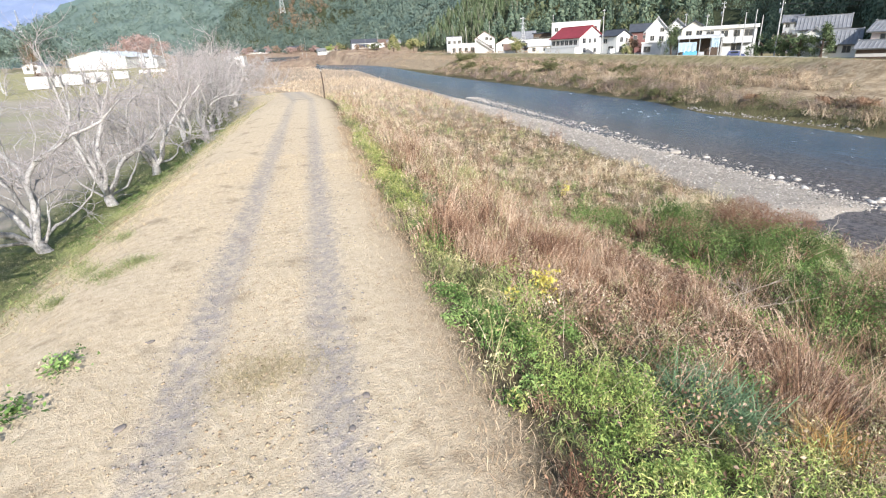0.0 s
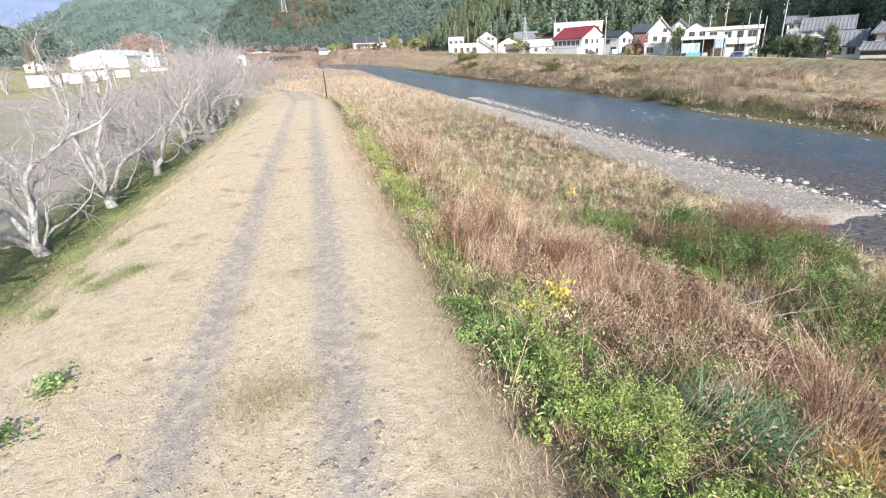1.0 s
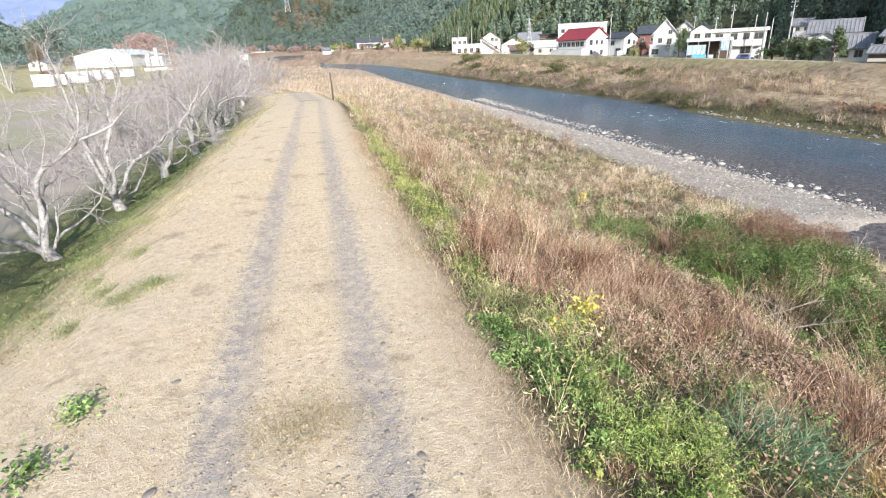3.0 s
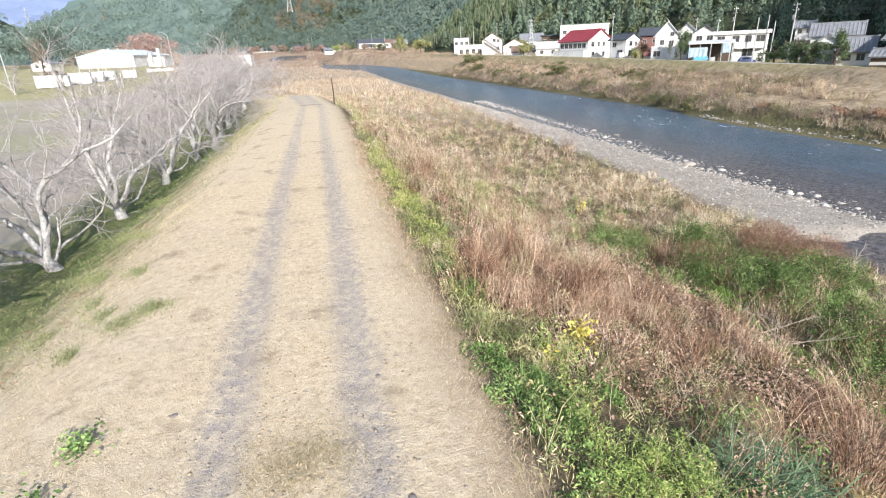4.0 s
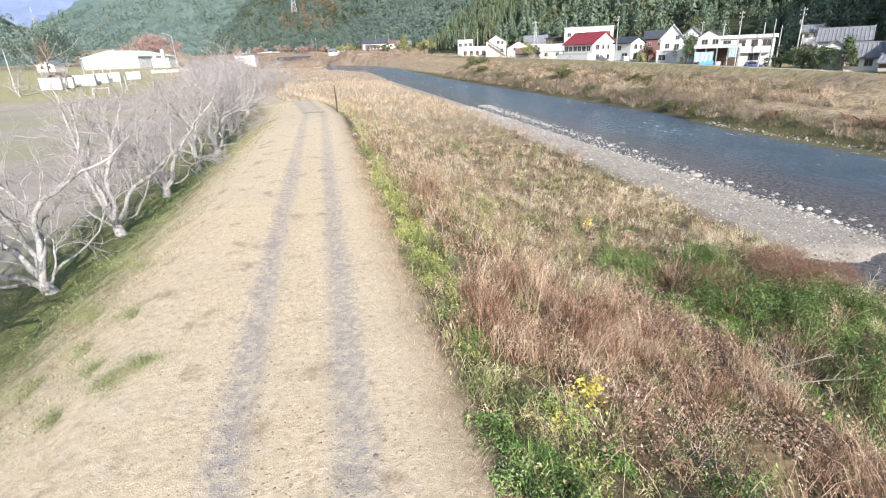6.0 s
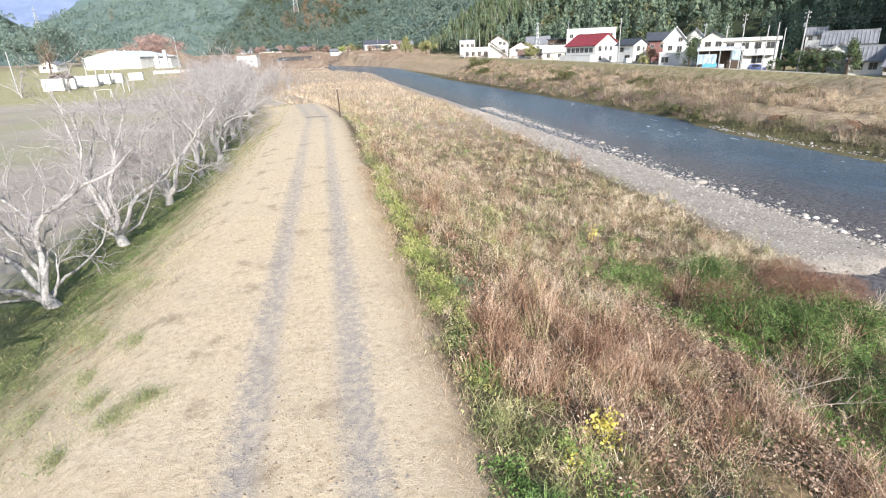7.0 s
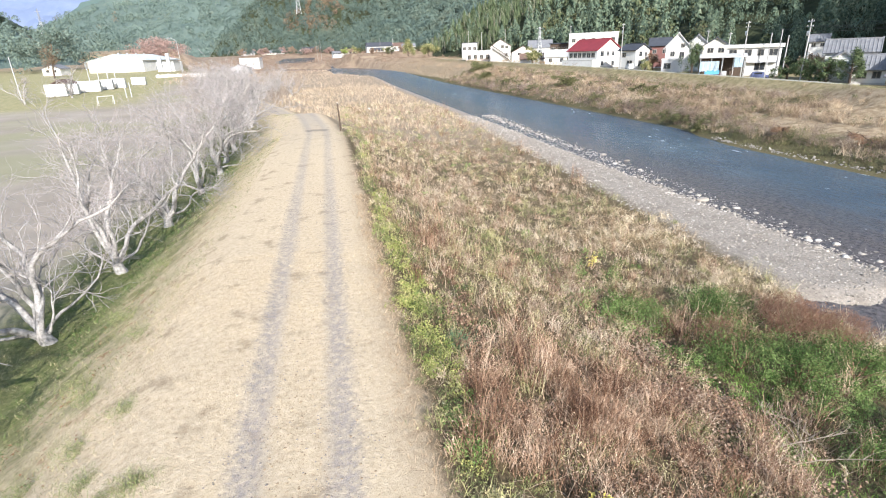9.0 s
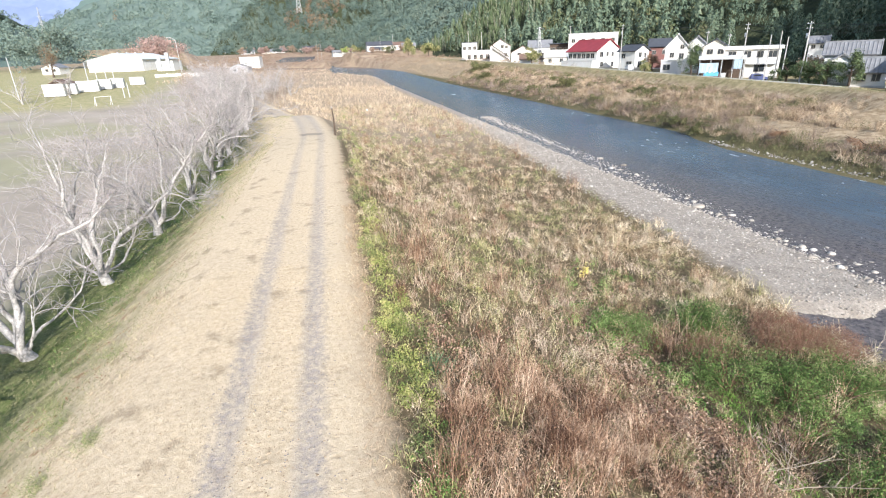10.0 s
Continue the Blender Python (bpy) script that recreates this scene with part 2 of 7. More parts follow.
# ground material: mown straw on the levee, grey wheel ruts, greener slopes, brown field, earth, gravel
def ground_material():
    m, nt, b = shader("ground", 0.95, 0.1)
    p = position(nt)
    sep = node(nt, "SeparateXYZ")
    nt.links.new(p, sep.inputs[0])
    X, Y = sep.outputs[0], sep.outputs[1]
    n_big = noise_tex(nt, p, 0.12, 5, 0.6)
    n_mid = noise_tex(nt, p, 0.8, 5, 0.65)
    n_fine = noise_tex(nt, p, 6, 5, 0.7)
    n_grain = noise_tex(nt, p, 40, 4, 0.7)
    # swing of the track
    t = math_node(nt, "MAXIMUM", math_node(nt, "SUBTRACT", Y, 52.0), 0.0)
    t = math_node(nt, "MINIMUM", t, 60.0)
    sw = math_node(nt, "MULTIPLY", math_node(nt, "MULTIPLY", t, t), -0.0021)
    sw = math_node(nt, "SUBTRACT", sw, math_node(nt, "MULTIPLY", math_node(nt, "MAXIMUM", math_node(nt, "SUBTRACT", Y, 112.0), 0.0), 0.25))
    xe = math_node(nt, "SUBTRACT", X, sw)
    wav = math_node(nt, "MULTIPLY", math_node(nt, "SUBTRACT", n_mid, 0.5), 0.9)
    xw = math_node(nt, "ADD", xe, wav)
    wav2 = math_node(nt, "MULTIPLY", math_node(nt, "SUBTRACT", n_fine, 0.5), 0.5)
    straw = ramp(nt, n_fine, [(0.25, (0.28, 0.198, 0.127)), (0.45, (0.48, 0.378, 0.255)), (0.7, (0.63, 0.52, 0.378))])
    straw = mix(nt, grey(nt, n_grain, 0.3, 0.7, 0, 0.45), straw, (0.69, 0.575, 0.415))
    earth = ramp(nt, n_grain, [(0.3, (0.14, 0.10, 0.065)), (0.7, (0.28, 0.21, 0.14))])
    straw = mix(nt, grey(nt, n_mid, 0.54, 0.70, 0, 0.6), straw, earth)
    grav = ramp(nt, n_grain, [(0.3, (0.20, 0.174, 0.156)), (0.5, (0.33, 0.29, 0.262)), (0.7, (0.47, 0.42, 0.38))])
    ax = math_node(nt, "ABSOLUTE", math_node(nt, "ADD", xe, math_node(nt, "MULTIPLY", wav, 0.35)))
    off = math_node(nt, "ABSOLUTE", math_node(nt, "SUBTRACT", math_node(nt, "ADD", ax, wav2), 0.875))
    rut = math_node(nt, "MULTIPLY", grey(nt, off, 0.10, 0.50, 1, 0), math_node(nt, "MULTIPLY", grey(nt, n_fine, 0.3, 0.66, 1.0, 0.3), grey(nt, Y, 14, 50, 1.0, 0.62)))
    track = mix(nt, rut, straw, grav)
    lane = grey(nt, math_node(nt, "ABSOLUTE", math_node(nt, "ADD", xe, wav2)), 1.2, 1.9, 1, 0)
    track = mix(nt, math_node(nt, "MULTIPLY", lane, grey(nt, Y, 50, 80, 0, 0.55)), track, (0.36, 0.315, 0.27))
    # Soft darker band across the track near y 62.
    dark_band = math_node(nt, "MULTIPLY", grey(nt, math_node(nt, "ABSOLUTE", math_node(nt, "SUBTRACT", math_node(nt, "ADD", Y, math_node(nt, "MULTIPLY", wav2, 3.0)), 62.3)), 0.9, 1.6, 1, 0), grey(nt, math_node(nt, "ABSOLUTE", math_node(nt, "ADD", xe, wav2)), 0.9, 1.5, 0.6, 0))
    track = mix(nt, dark_band, track, (0.17, 0.15, 0.13))
    track = mix(nt, grey(nt, math_node(nt, "ADD", xe, wav2), 1.5, 2.5, 0, 0.55), track, mix(nt, n_fine, (0.27, 0.195, 0.125), (0.42, 0.325, 0.22)))
    green = ramp(nt, n_fine, [(0.3, (0.085, 0.095, 0.04)), (0.55, (0.16, 0.165, 0.07)), (0.75, (0.29, 0.25, 0.125))])
    slope = mix(nt, grey(nt, n_mid, 0.35, 0.72, 0, 0.9), green, straw)
    c = mix(nt, grey(nt, math_node(nt, "ADD", xw, wav), -4.2, -8.2, 0, 1), track, slope)
    field = ramp(nt, n_big, [(0.3, (0.275, 0.235, 0.195)), (0.7, (0.375, 0.325, 0.27))])
    lawn = noise_tex(nt, p, 0.035, 3, 0.5)
    field = mix(nt, grey(nt, lawn, 0.46, 0.62, 0, 0.6), field, (0.25, 0.255, 0.125))
    field = mix(nt, grey(nt, n_fine, 0.35, 0.7, 0, 0.35), field, (0.33, 0.29, 0.24))
    pitch = ramp(nt, n_mid, [(0.3, (0.20, 0.20, 0.085)), (0.5, (0.30, 0.275, 0.14)), (0.7, (0.42, 0.36, 0.22))])
    field = mix(nt, math_node(nt, "MULTIPLY", grey(nt, math_node(nt, "ADD", Y, math_node(nt, "MULTIPLY", wav, 9.0)), 134, 152, 0, 0.9), grey(nt, math_node(nt, "ADD", X, math_node(nt, "MULTIPLY", Y, 0.12)), -22, -34, 0, 1)), field, pitch)
    toe = ramp(nt, n_fine, [(0.3, (0.07, 0.095, 0.03)), (0.55, (0.14, 0.165, 0.055)), (0.75, (0.26, 0.245, 0.11))])
    c = mix(nt, math_node(nt, "MULTIPLY", grey(nt, xw, -7.6, -9.6, 0, 1), grey(nt, n_mid, 0.36, 0.6, 0.35, 1.0)), c, toe)
    rusty = noise_tex(nt, p, 1.6, 4, 0.6)
    c = mix(nt, math_node(nt, "MULTIPLY", math_node(nt, "MULTIPLY", grey(nt, xw, -4.8, -5.8, 0, 1), grey(nt, xw, -8.0, -7.0, 0, 1)), grey(nt, rusty, 0.56, 0.7, 0, 0.7)), c, (0.24, 0.12, 0.06))
    c = mix(nt, grey(nt, math_node(nt, "ADD", xw, math_node(nt, "MULTIPLY", wav, 3.0)), -11.8, -16.5, 0, 1), c, field)
    litter = ramp(nt, n_fine, [(0.3, (0.05, 0.042, 0.025)), (0.5, (0.13, 0.10, 0.06)), (0.7, (0.22, 0.17, 0.10))])
    litter = mix(nt, grey(nt, Y, 45, 95, 0, 0.85), litter, (0.33, 0.265, 0.195))
    c = mix(nt, grey(nt, xw, 2.3, 2.9, 0, 1), c, litter)
    shingle = ramp(nt, n_fine, [(0.3, (0.21, 0.18, 0.15)), (0.6, (0.395, 0.35, 0.30))])
    shingle = mix(nt, grey(nt, n_grain, 0.45, 0.7, 0, 0.6), shingle, (0.20, 0.185, 0.17))
    shingle = mix(nt, grey(nt, n_mid, 0.48, 0.66, 0, 0.55), shingle, (0.19, 0.165, 0.14))
    lower = grey(nt, Y, 390, 425, 1, 0)
    c = mix(nt, math_node(nt, "MULTIPLY", lower, grey(nt, math_node(nt, "SUBTRACT", math_node(nt, "ADD", X, math_node(nt, "MULTIPLY", wav, 3.0)), math_node(nt, "MULTIPLY", math_node(nt, "MINIMUM", math_node(nt, "MAXIMUM", math_node(nt, "SUBTRACT", Y, 25.0), 0.0), 90.0), 0.06)), 23.0, 25.5, 0, 1)), c, shingle)
    bed = ramp(nt, n_mid, [(0.35, (0.06, 0.062, 0.058)), (0.65, (0.14, 0.135, 0.12))])
    c = mix(nt, math_node(nt, "MULTIPLY", lower, math_node(nt, "MULTIPLY", grey(nt, X, 22.0, 24.0, 0, 1), grey(nt, sep.outputs[2], -5.86, -5.98, 0, 1))), c, bed)
    straw2 = ramp(nt, n_mid, [(0.3, (0.16, 0.115, 0.07)), (0.5, (0.30, 0.23, 0.15)), (0.7, (0.43, 0.35, 0.245))])
    foot = ramp(nt, n_fine, [(0.3, (0.06, 0.055, 0.03)), (0.55, (0.13, 0.115, 0.055)), (0.75, (0.24, 0.20, 0.12))])
    straw2 = mix(nt, grey(nt, math_node(nt, "ADD", sep.outputs[2], math_node(nt, "MULTIPLY", wav, 0.5)), -4.2, -4.8, 0, 0.9), straw2, foot)
    c = mix(nt, grey(nt, X, 47.5, 49.0, 0, 1), c, straw2)
    verge = ramp(nt, n_mid, [(0.35, (0.17, 0.15, 0.075)), (0.65, (0.34, 0.275, 0.165))])
    c = mix(nt, math_node(nt, "MULTIPLY", grey(nt, X, 80.5, 83, 0, 1), grey(nt, X, 400, 700, 1, 0)), c, verge)
    road = math_node(nt, "MULTIPLY", grey(nt, X, 84.3, 84.7, 0, 1), grey(nt, X, 86.6, 87.0, 1, 0))
    c = mix(nt, math_node(nt, "MULTIPLY", road, grey(nt, Y, 380, 420, 0.85, 0)), c, (0.43, 0.41, 0.37))
    heath = ramp(nt, n_big, [(0.3, (0.15, 0.105, 0.075)), (0.5, (0.27, 0.195, 0.14)), (0.7, (0.37, 0.29, 0.20))])
    c = mix(nt, math_node(nt, "MULTIPLY", grey(nt, Y, 330, 520, 0, 0.9), grey(nt, n_mid, 0.3, 0.6, 0.6, 1.0)), c, heath)
    link(nt, c, b.inputs["Base Color"])
    hgt = math_node(nt, "ADD", n_grain, math_node(nt, "MULTIPLY", n_fine, 2.0))
    bump(nt, b, hgt, 0.7, 0.03)
    return m


M_GROUND = ground_material()
gx = lines([-3000, (-600, 200), (-120, 30), (-70, 8), (-30, 4), (-13, 1), (-3, 0.4), (3, 0.12), (12, 0.35), (36, 0.8), (56, 2), (64, 0.8), (90, 1.0), (150, 6), (600, 50), (4000, 300)])
gy = lines([-400, (-40, 40), (0, 4), (30, 0.4), (70, 0.8), (140, 2), (640, 6), (960, 14), (1500, 60), (4500, 300)])
ground = part("ground", sheet("ground", gx, gy, height, M_GROUND))
tagged(ground, "grassy levee, field, weedy river bank and gravel in one sheet", "ground", kind="structure")


# water: shallow clear river, ripples, gloss
def water_material():
    m, nt, b = shader("river_water", 0.25, 0.5)
    p = position(nt)
    n1 = noise_tex(nt, p, 0.35, 4, 0.6, (1.6, 0.5, 1))
    n2 = noise_tex(nt, p, 2.2, 4, 0.6, (1.3, 0.6, 1))
    n3 = noise_tex(nt, p, 0.07, 3, 0.5)
    sep = node(nt, "SeparateXYZ")
    nt.links.new(p, sep.inputs[0])
    deep = ramp(nt, n3, [(0.3, (0.042, 0.064, 0.095)), (0.7, (0.078, 0.110, 0.142))])
    shallow = ramp(nt, noise_tex(nt, p, 3.2, 5, 0.7), [(0.35, (0.05, 0.045, 0.048)), (0.65, (0.15, 0.13, 0.122))])
    d = grey(nt, math_node(nt, "ADD", sep.outputs[0], math_node(nt, "MULTIPLY", n1, 6.0)), 37, 49, 0, 1)
    c = mix(nt, d, shallow, deep)
    foam = grey(nt, math_node(nt, "MULTIPLY", noise_tex(nt, p, 0.8, 4, 0.6, (1.7, 0.45, 1)), grey(nt, n3, 0.45, 0.62, 0.75, 1.0)), 0.65, 0.74, 0, 0.6)
    c = mix(nt, foam, c, (0.7, 0.75, 0.78))
    link(nt, c, b.inputs["Base Color"])
    link(nt, math_node(nt, "ADD", math_node(nt, "MULTIPLY", foam, 0.5), 0.26), b.inputs["Roughness"])
    b.inputs["IOR"].default_value = 1.33
    bump(nt, b, math_node(nt, "ADD", n1, math_node(nt, "MULTIPLY", n2, 0.35)), 0.45, 0.25)
    return m


M_WATER = water_material()
water = part("water", sheet("water", lines([-400, (20, 30), (70, 2.5), (90, 10)]), lines([-400, (0, 40), (140, 4), (700, 20), (2500, 100)]), lambda X, Y: water_level(Y) + 0 * X, M_WATER))
tagged(water, "clear blue-grey river with ripples over pebbles", "river", kind="structure")


# ---- wooded hills ----
def hill_material(name, dark, mid, light, scale, haze_glow=None):
    m, nt, b = shader(name, 0.95, 0.05)
    p = position(nt)
    f = noise_tex(nt, p, scale, 6, 0.7)
    g = noise_tex(nt, p, scale * 0.18, 4, 0.6)
    c = ramp(nt, f, [(0.3, dark), (0.5, mid), (0.72, light)])
    c = mix(nt, grey(nt, g, 0.55, 0.75, 0, 0.5), c, light)
    link(nt, c, b.inputs["Base Color"])
    # Emission tints a far hill for distance haze; nothing on it shines.
    if haze_glow:
        b.inputs["Emission Color"].default_value = (*haze_glow[:3], 1)
        b.inputs["Emission Strength"].default_value = haze_glow[3]
    bump(nt, b, f, 0.8, 3.0)
    return m


def hill_fun(base, rise, depth, amp, seed):
    """A hillside that climbs away from the line of points base (x, y, z)."""
    base = np.array(base, float)
    seg = np.linalg.norm(np.diff(base[:, :2], axis=0), axis=1)
    s = np.concatenate([[0], np.cumsum(seg)])

    def place(u, v):
        """u along the foot in metres, v up the slope in metres."""
        b = np.stack([np.interp(u, s, base[:, k]) for k in range(3)], -1)
        e = 4.0
        b2 = np.stack([np.interp(np.minimum(u + e, s[-1]), s, base[:, k]) - np.interp(np.maximum(u - e, 0), s, base[:, k]) for k in range(2)], -1)
        b2 /= np.linalg.norm(b2, axis=-1, keepdims=True) + 1e-9
        n = np.stack([-b2[..., 1], b2[..., 0]], -1)
        z = b[..., 2] + rise(u, v) + amp * smooth(0, 30, v) * wob(u, v, 38, seed)
        return np.stack([b[..., 0] + n[..., 0] * v, b[..., 1] + n[..., 1] * v, z], -1)

    return place, s[-1]


def hill_mesh(name, place, length, depth, nu, nv, mat):
    U, V = np.meshgrid(np.linspace(0, length, nu), np.linspace(-40, depth, nv))
    P = place(U, V).reshape(-1, 3)
    i, j = np.meshgrid(np.arange(nv - 1), np.arange(nu - 1), indexing="ij")
    a = (i * nu + j).ravel()
    return mesh_from(name, P, [np.stack([a, a + 1, a + nu + 1, a + nu], 1)], mat, True)


def crown_unit(rng, kind, n):
    """Triangles of one crown, unit height and width, as n x 3 x 3."""
    z = rng.random(n) ** 0.8
    ang = rng.random(n) * 2 * np.pi
    if kind == "conifer":
        r = (1.02 - z) ** 0.55 * (0.7 + 0.3 * rng.random(n)) * 0.5
    elif kind == "bamboo":
        r = 0.5 * np.sin(np.pi * np.clip(z * 0.85 + 0.12, 0, 1)) * (0.6 + 0.4 * rng.random(n)) * 0.8
    else:
        r = 0.5 * np.sqrt(np.clip(1 - (2 * z - 1) ** 2, 0.02, 1)) * (0.75 + 0.3 * rng.random(n))
    c = np.stack([r * np.cos(ang), r * np.sin(ang), 0.08 + z * 0.92], 1)
    size = (0.075 + 0.08 * rng.random((n, 1, 1))) * (0.4 if n > 300 else 0.8 if n > 100 else 1.0)
    nrm = np.stack([np.cos(ang), np.sin(ang), 0.25 + 0.9 * z], 1) + 0.38 * rng.normal(size=(n, 3))
    nrm /= np.linalg.norm(nrm, axis=1, keepdims=True)
    t1 = np.cross(nrm, rng.normal(size=(n, 3)))
    t1 /= np.linalg.norm(t1, axis=1, keepdims=True)
    t2 = np.cross(nrm, t1)
    turn = np.array([0.0, 2.1, 4.2])[None, :, None] + 0.5 * rng.normal(size=(n, 3, 1))
    t = (t1[:, None] * np.cos(turn) + t2[:, None] * np.sin(turn)) * size * (0.75 + 0.5 * rng.random((n, 3, 1)))
    if kind == "conifer":
        t[:, :, 2] *= 0.75
    if kind == "bamboo":
        t[:, :, 2] *= 1.8
        t[:, :, :2] *= 0.8
    return c[:, None] + t


def woods(name, mat, spots, sizes, kind, seed, n=70, variants=6):
    """Many crowns in one mesh; sizes: width, height for each spot."""
    rng = np.random.default_rng(seed)
    units = [crown_unit(rng, kind, n) for _ in range(variants)]
    tri = np.empty((len(spots), n, 3, 3), np.float32)
    a = rng.random(len(spots)) * 2 * np.pi
    for i, (sp, (w, h)) in enumerate(zip(spots, sizes)):
        u = units[i % variants]
        ca, sa = math.cos(a[i]), math.sin(a[i])
        tri[i, ..., 0] = sp[0] + (u[..., 0] * ca - u[..., 1] * sa) * w
        tri[i, ..., 1] = sp[1] + (u[..., 0] * sa + u[..., 1] * ca) * w
        tri[i, ..., 2] = sp[2] + u[..., 2] * h
    v = tri.reshape(-1, 3)
    return mesh_from(name, v, [np.arange(len(v)).reshape(-1, 3)], mat)


M_WOODFLOOR = hill_material("wood_floor", (0.022, 0.028, 0.018), (0.05, 0.058, 0.032), (0.085, 0.085, 0.05), 0.12)
M_CEDAR = leafy("cedar_leaves", [(0.0, (0.05, 0.076, 0.06)), (0.4, (0.098, 0.138, 0.098)), (0.75, (0.15, 0.19, 0.128)), (1.0, (0.21, 0.228, 0.155))], 0.9, 0.1, 0.25, 0.5)
M_BAMBOO = leafy("bamboo_leaves", [(0.0, (0.045, 0.068, 0.035)), (0.5, (0.085, 0.115, 0.06)), (1.0, (0.145, 0.165, 0.095))], 0.85, 0.15, 0.2, 0.5)
M_BROAD = leafy("broad_leaves", [(0.0, (0.035, 0.055, 0.03)), (0.45, (0.08, 0.10, 0.055)), (0.8, (0.13, 0.135, 0.07)), (1.0, (0.18, 0.14, 0.085))], 0.9, 0.1, 0.3, 0.5)
M_RUST = leafy("rusty_leaves", [(0.0, (0.13, 0.095, 0.07)), (0.6, (0.20, 0.145, 0.10)), (1.0, (0.28, 0.21, 0.14))], 0.9, 0.1, 0.2)
# Far woods: distance haze painted in as a paler, bluer leaf colour.
M_FARWOOD_HAZED = leafy("hazed_far_leaves", [(0.0, (0.105, 0.148, 0.138)), (0.35, (0.125, 0.172, 0.152)), (0.7, (0.142, 0.188, 0.158)), (1.0, (0.17, 0.203, 0.168))], 0.95, 0.05, 0.2, 0.9, 0.016)
# Middle distance: some haze mixed into the green as well.
M_MIDWOOD_HAZED = leafy("hazed_valley_leaves", [(0.0, (0.075, 0.108, 0.10)), (0.3, (0.092, 0.13, 0.114)), (0.7, (0.108, 0.145, 0.12)), (1.0, (0.13, 0.157, 0.125))], 0.95, 0.05, 0.15, 1.3, 0.03)
M_CULM = plain("bamboo_culms", (0.30, 0.29, 0.22), 0.8, 0.2, var=0.4, scale=0.5)
# the east hill, behind the houses, curving across the valley's head
EAST = [(118, 0, -0.5), (111, 62, 0.2), (112, 80, 0.4), (138, 98, 0.8), (126, 122, 1.0), (119, 180, 2.0), (118, 300, 5.0), (112, 480, 8.0), (100, 640, 11.0), (66, 820, 15.0), (0, 985, 17.0), (-100, 1020, 17.0), (-200, 1060, 17.0)][::-1]
EAST_LEN = float(np.sum(np.linalg.norm(np.diff(np.array(EAST)[:, :2], axis=0), axis=1)))
east_place, east_len = hill_fun(EAST, lambda u, v: 0.55 * v + 24 * smooth(EAST_LEN - 98, EAST_LEN - 82, u) * smooth(0, 13, v), 260, 7, 1.0)
hill_east = part("hill_east", hill_mesh("hill_east", east_place, east_len, 300, 110, 30, M_WOODFLOOR))
tagged(hill_east, "steep wooded hillside behind the houses", "hill", kind="structure")

rng = np.random.default_rng(11)


def hill_spots(place, length, depth, count, power=1.5):
    u = rng.random(count) * length
    v = depth * rng.random(count) ** power
    return u, v, place(u, v)


u, v, P = hill_spots(east_place, east_len, 170, 3600, 1.35)
u2, v2, P2 = hill_spots(east_place, EAST_LEN - 420, 290, 2300, 0.8)
fill = [P, P2]
foot = np.concatenate([[0], np.cumsum(np.linalg.norm(np.diff(np.array(EAST)[:, :2], axis=0), axis=1))])
for corner in foot[2:6]:
    k, vv = rng.random((300, 1)), 40 + 250 * rng.random(300)
    fill.append(east_place(np.full(300, corner - 7.0), vv) * (1 - k) + east_place(np.full(300, corner + 7.0), vv) * k)
P = np.concatenate(fill)
tone = wob(P[:, 0], P[:, 1], 45, 2.0) + 0.6 * rng.normal(size=len(P))
grove = (P[:, 1] > 360) & (P[:, 1] < 620) & (P[:, 0] > 85)
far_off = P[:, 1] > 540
near = P[:, 1] < 170
rusty = far_off & (np.hypot(P[:, 0] + 5, P[:, 1] - 1110) < 60) & (rng.random(len(P)) < 0.45)
kind_at = np.where(tone > 0.8, 2, np.where(grove & (tone < 0.35), 1, 0))
for nm, mt, kd, hw, sel, n in [("cedar_wood", M_CEDAR, "conifer", (5.6, 12.0), (kind_at == 0) & near, 560), ("cedar_wood", M_CEDAR, "conifer", (6.0, 12.0), (kind_at == 0) & ~near & ~far_off, 130), ("bamboo_grove", M_BAMBOO, "bamboo", (5.0, 12.0), (kind_at == 1) & ~far_off, 110), ("broadleaf_wood", M_BROAD, "round", (7.0, 8.5), (kind_at == 2) & near, 560), ("broadleaf_wood", M_BROAD, "round", (7.0, 8.5), (kind_at == 2) & ~near & ~far_off, 110), ("distant_wood", M_MIDWOOD_HAZED, "round", (8.5, 11.0), far_off & ~rusty, 48), ("rusty_wood", M_RUST, "round", (8.5, 9.0), rusty, 60)]:
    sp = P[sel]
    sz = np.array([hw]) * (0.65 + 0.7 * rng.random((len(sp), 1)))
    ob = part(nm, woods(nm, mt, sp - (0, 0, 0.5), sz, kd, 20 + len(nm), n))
    tagged(ob, {"cedar_wood": "dark green cedar wood on the hillside", "bamboo_grove": "light green bamboo standing among the cedars", "broadleaf_wood": "autumn broadleaf trees among the cedars", "distant_wood": "green wood farther up the valley, haze put into its colour", "rusty_wood": "rust-coloured autumn trees up the valley"}[nm], "woods", kind="stuff")
culms = Tubes()
for sp in P[(kind_at == 1) & ~far_off][:260]:
    for _ in range(2):
        x, y = sp[0] - 4 + 4 * rng.random(), sp[1] - 4 + 5 * rng.random()
        t = rng.normal(size=2)
        culms.add([(x, y, sp[2] - 1), (x + 0.5 * t[0], y, sp[2] + 7), (x + 1.6 * t[0], y + t[1], sp[2] + 12)], (0.14, 0.11, 0.05), 3)
ob = part("bamboo_culms", culms.mesh("bamboo_culms", M_CULM))
tagged(ob, "pale bamboo culms standing in the grove", "bamboo", kind="stuff")

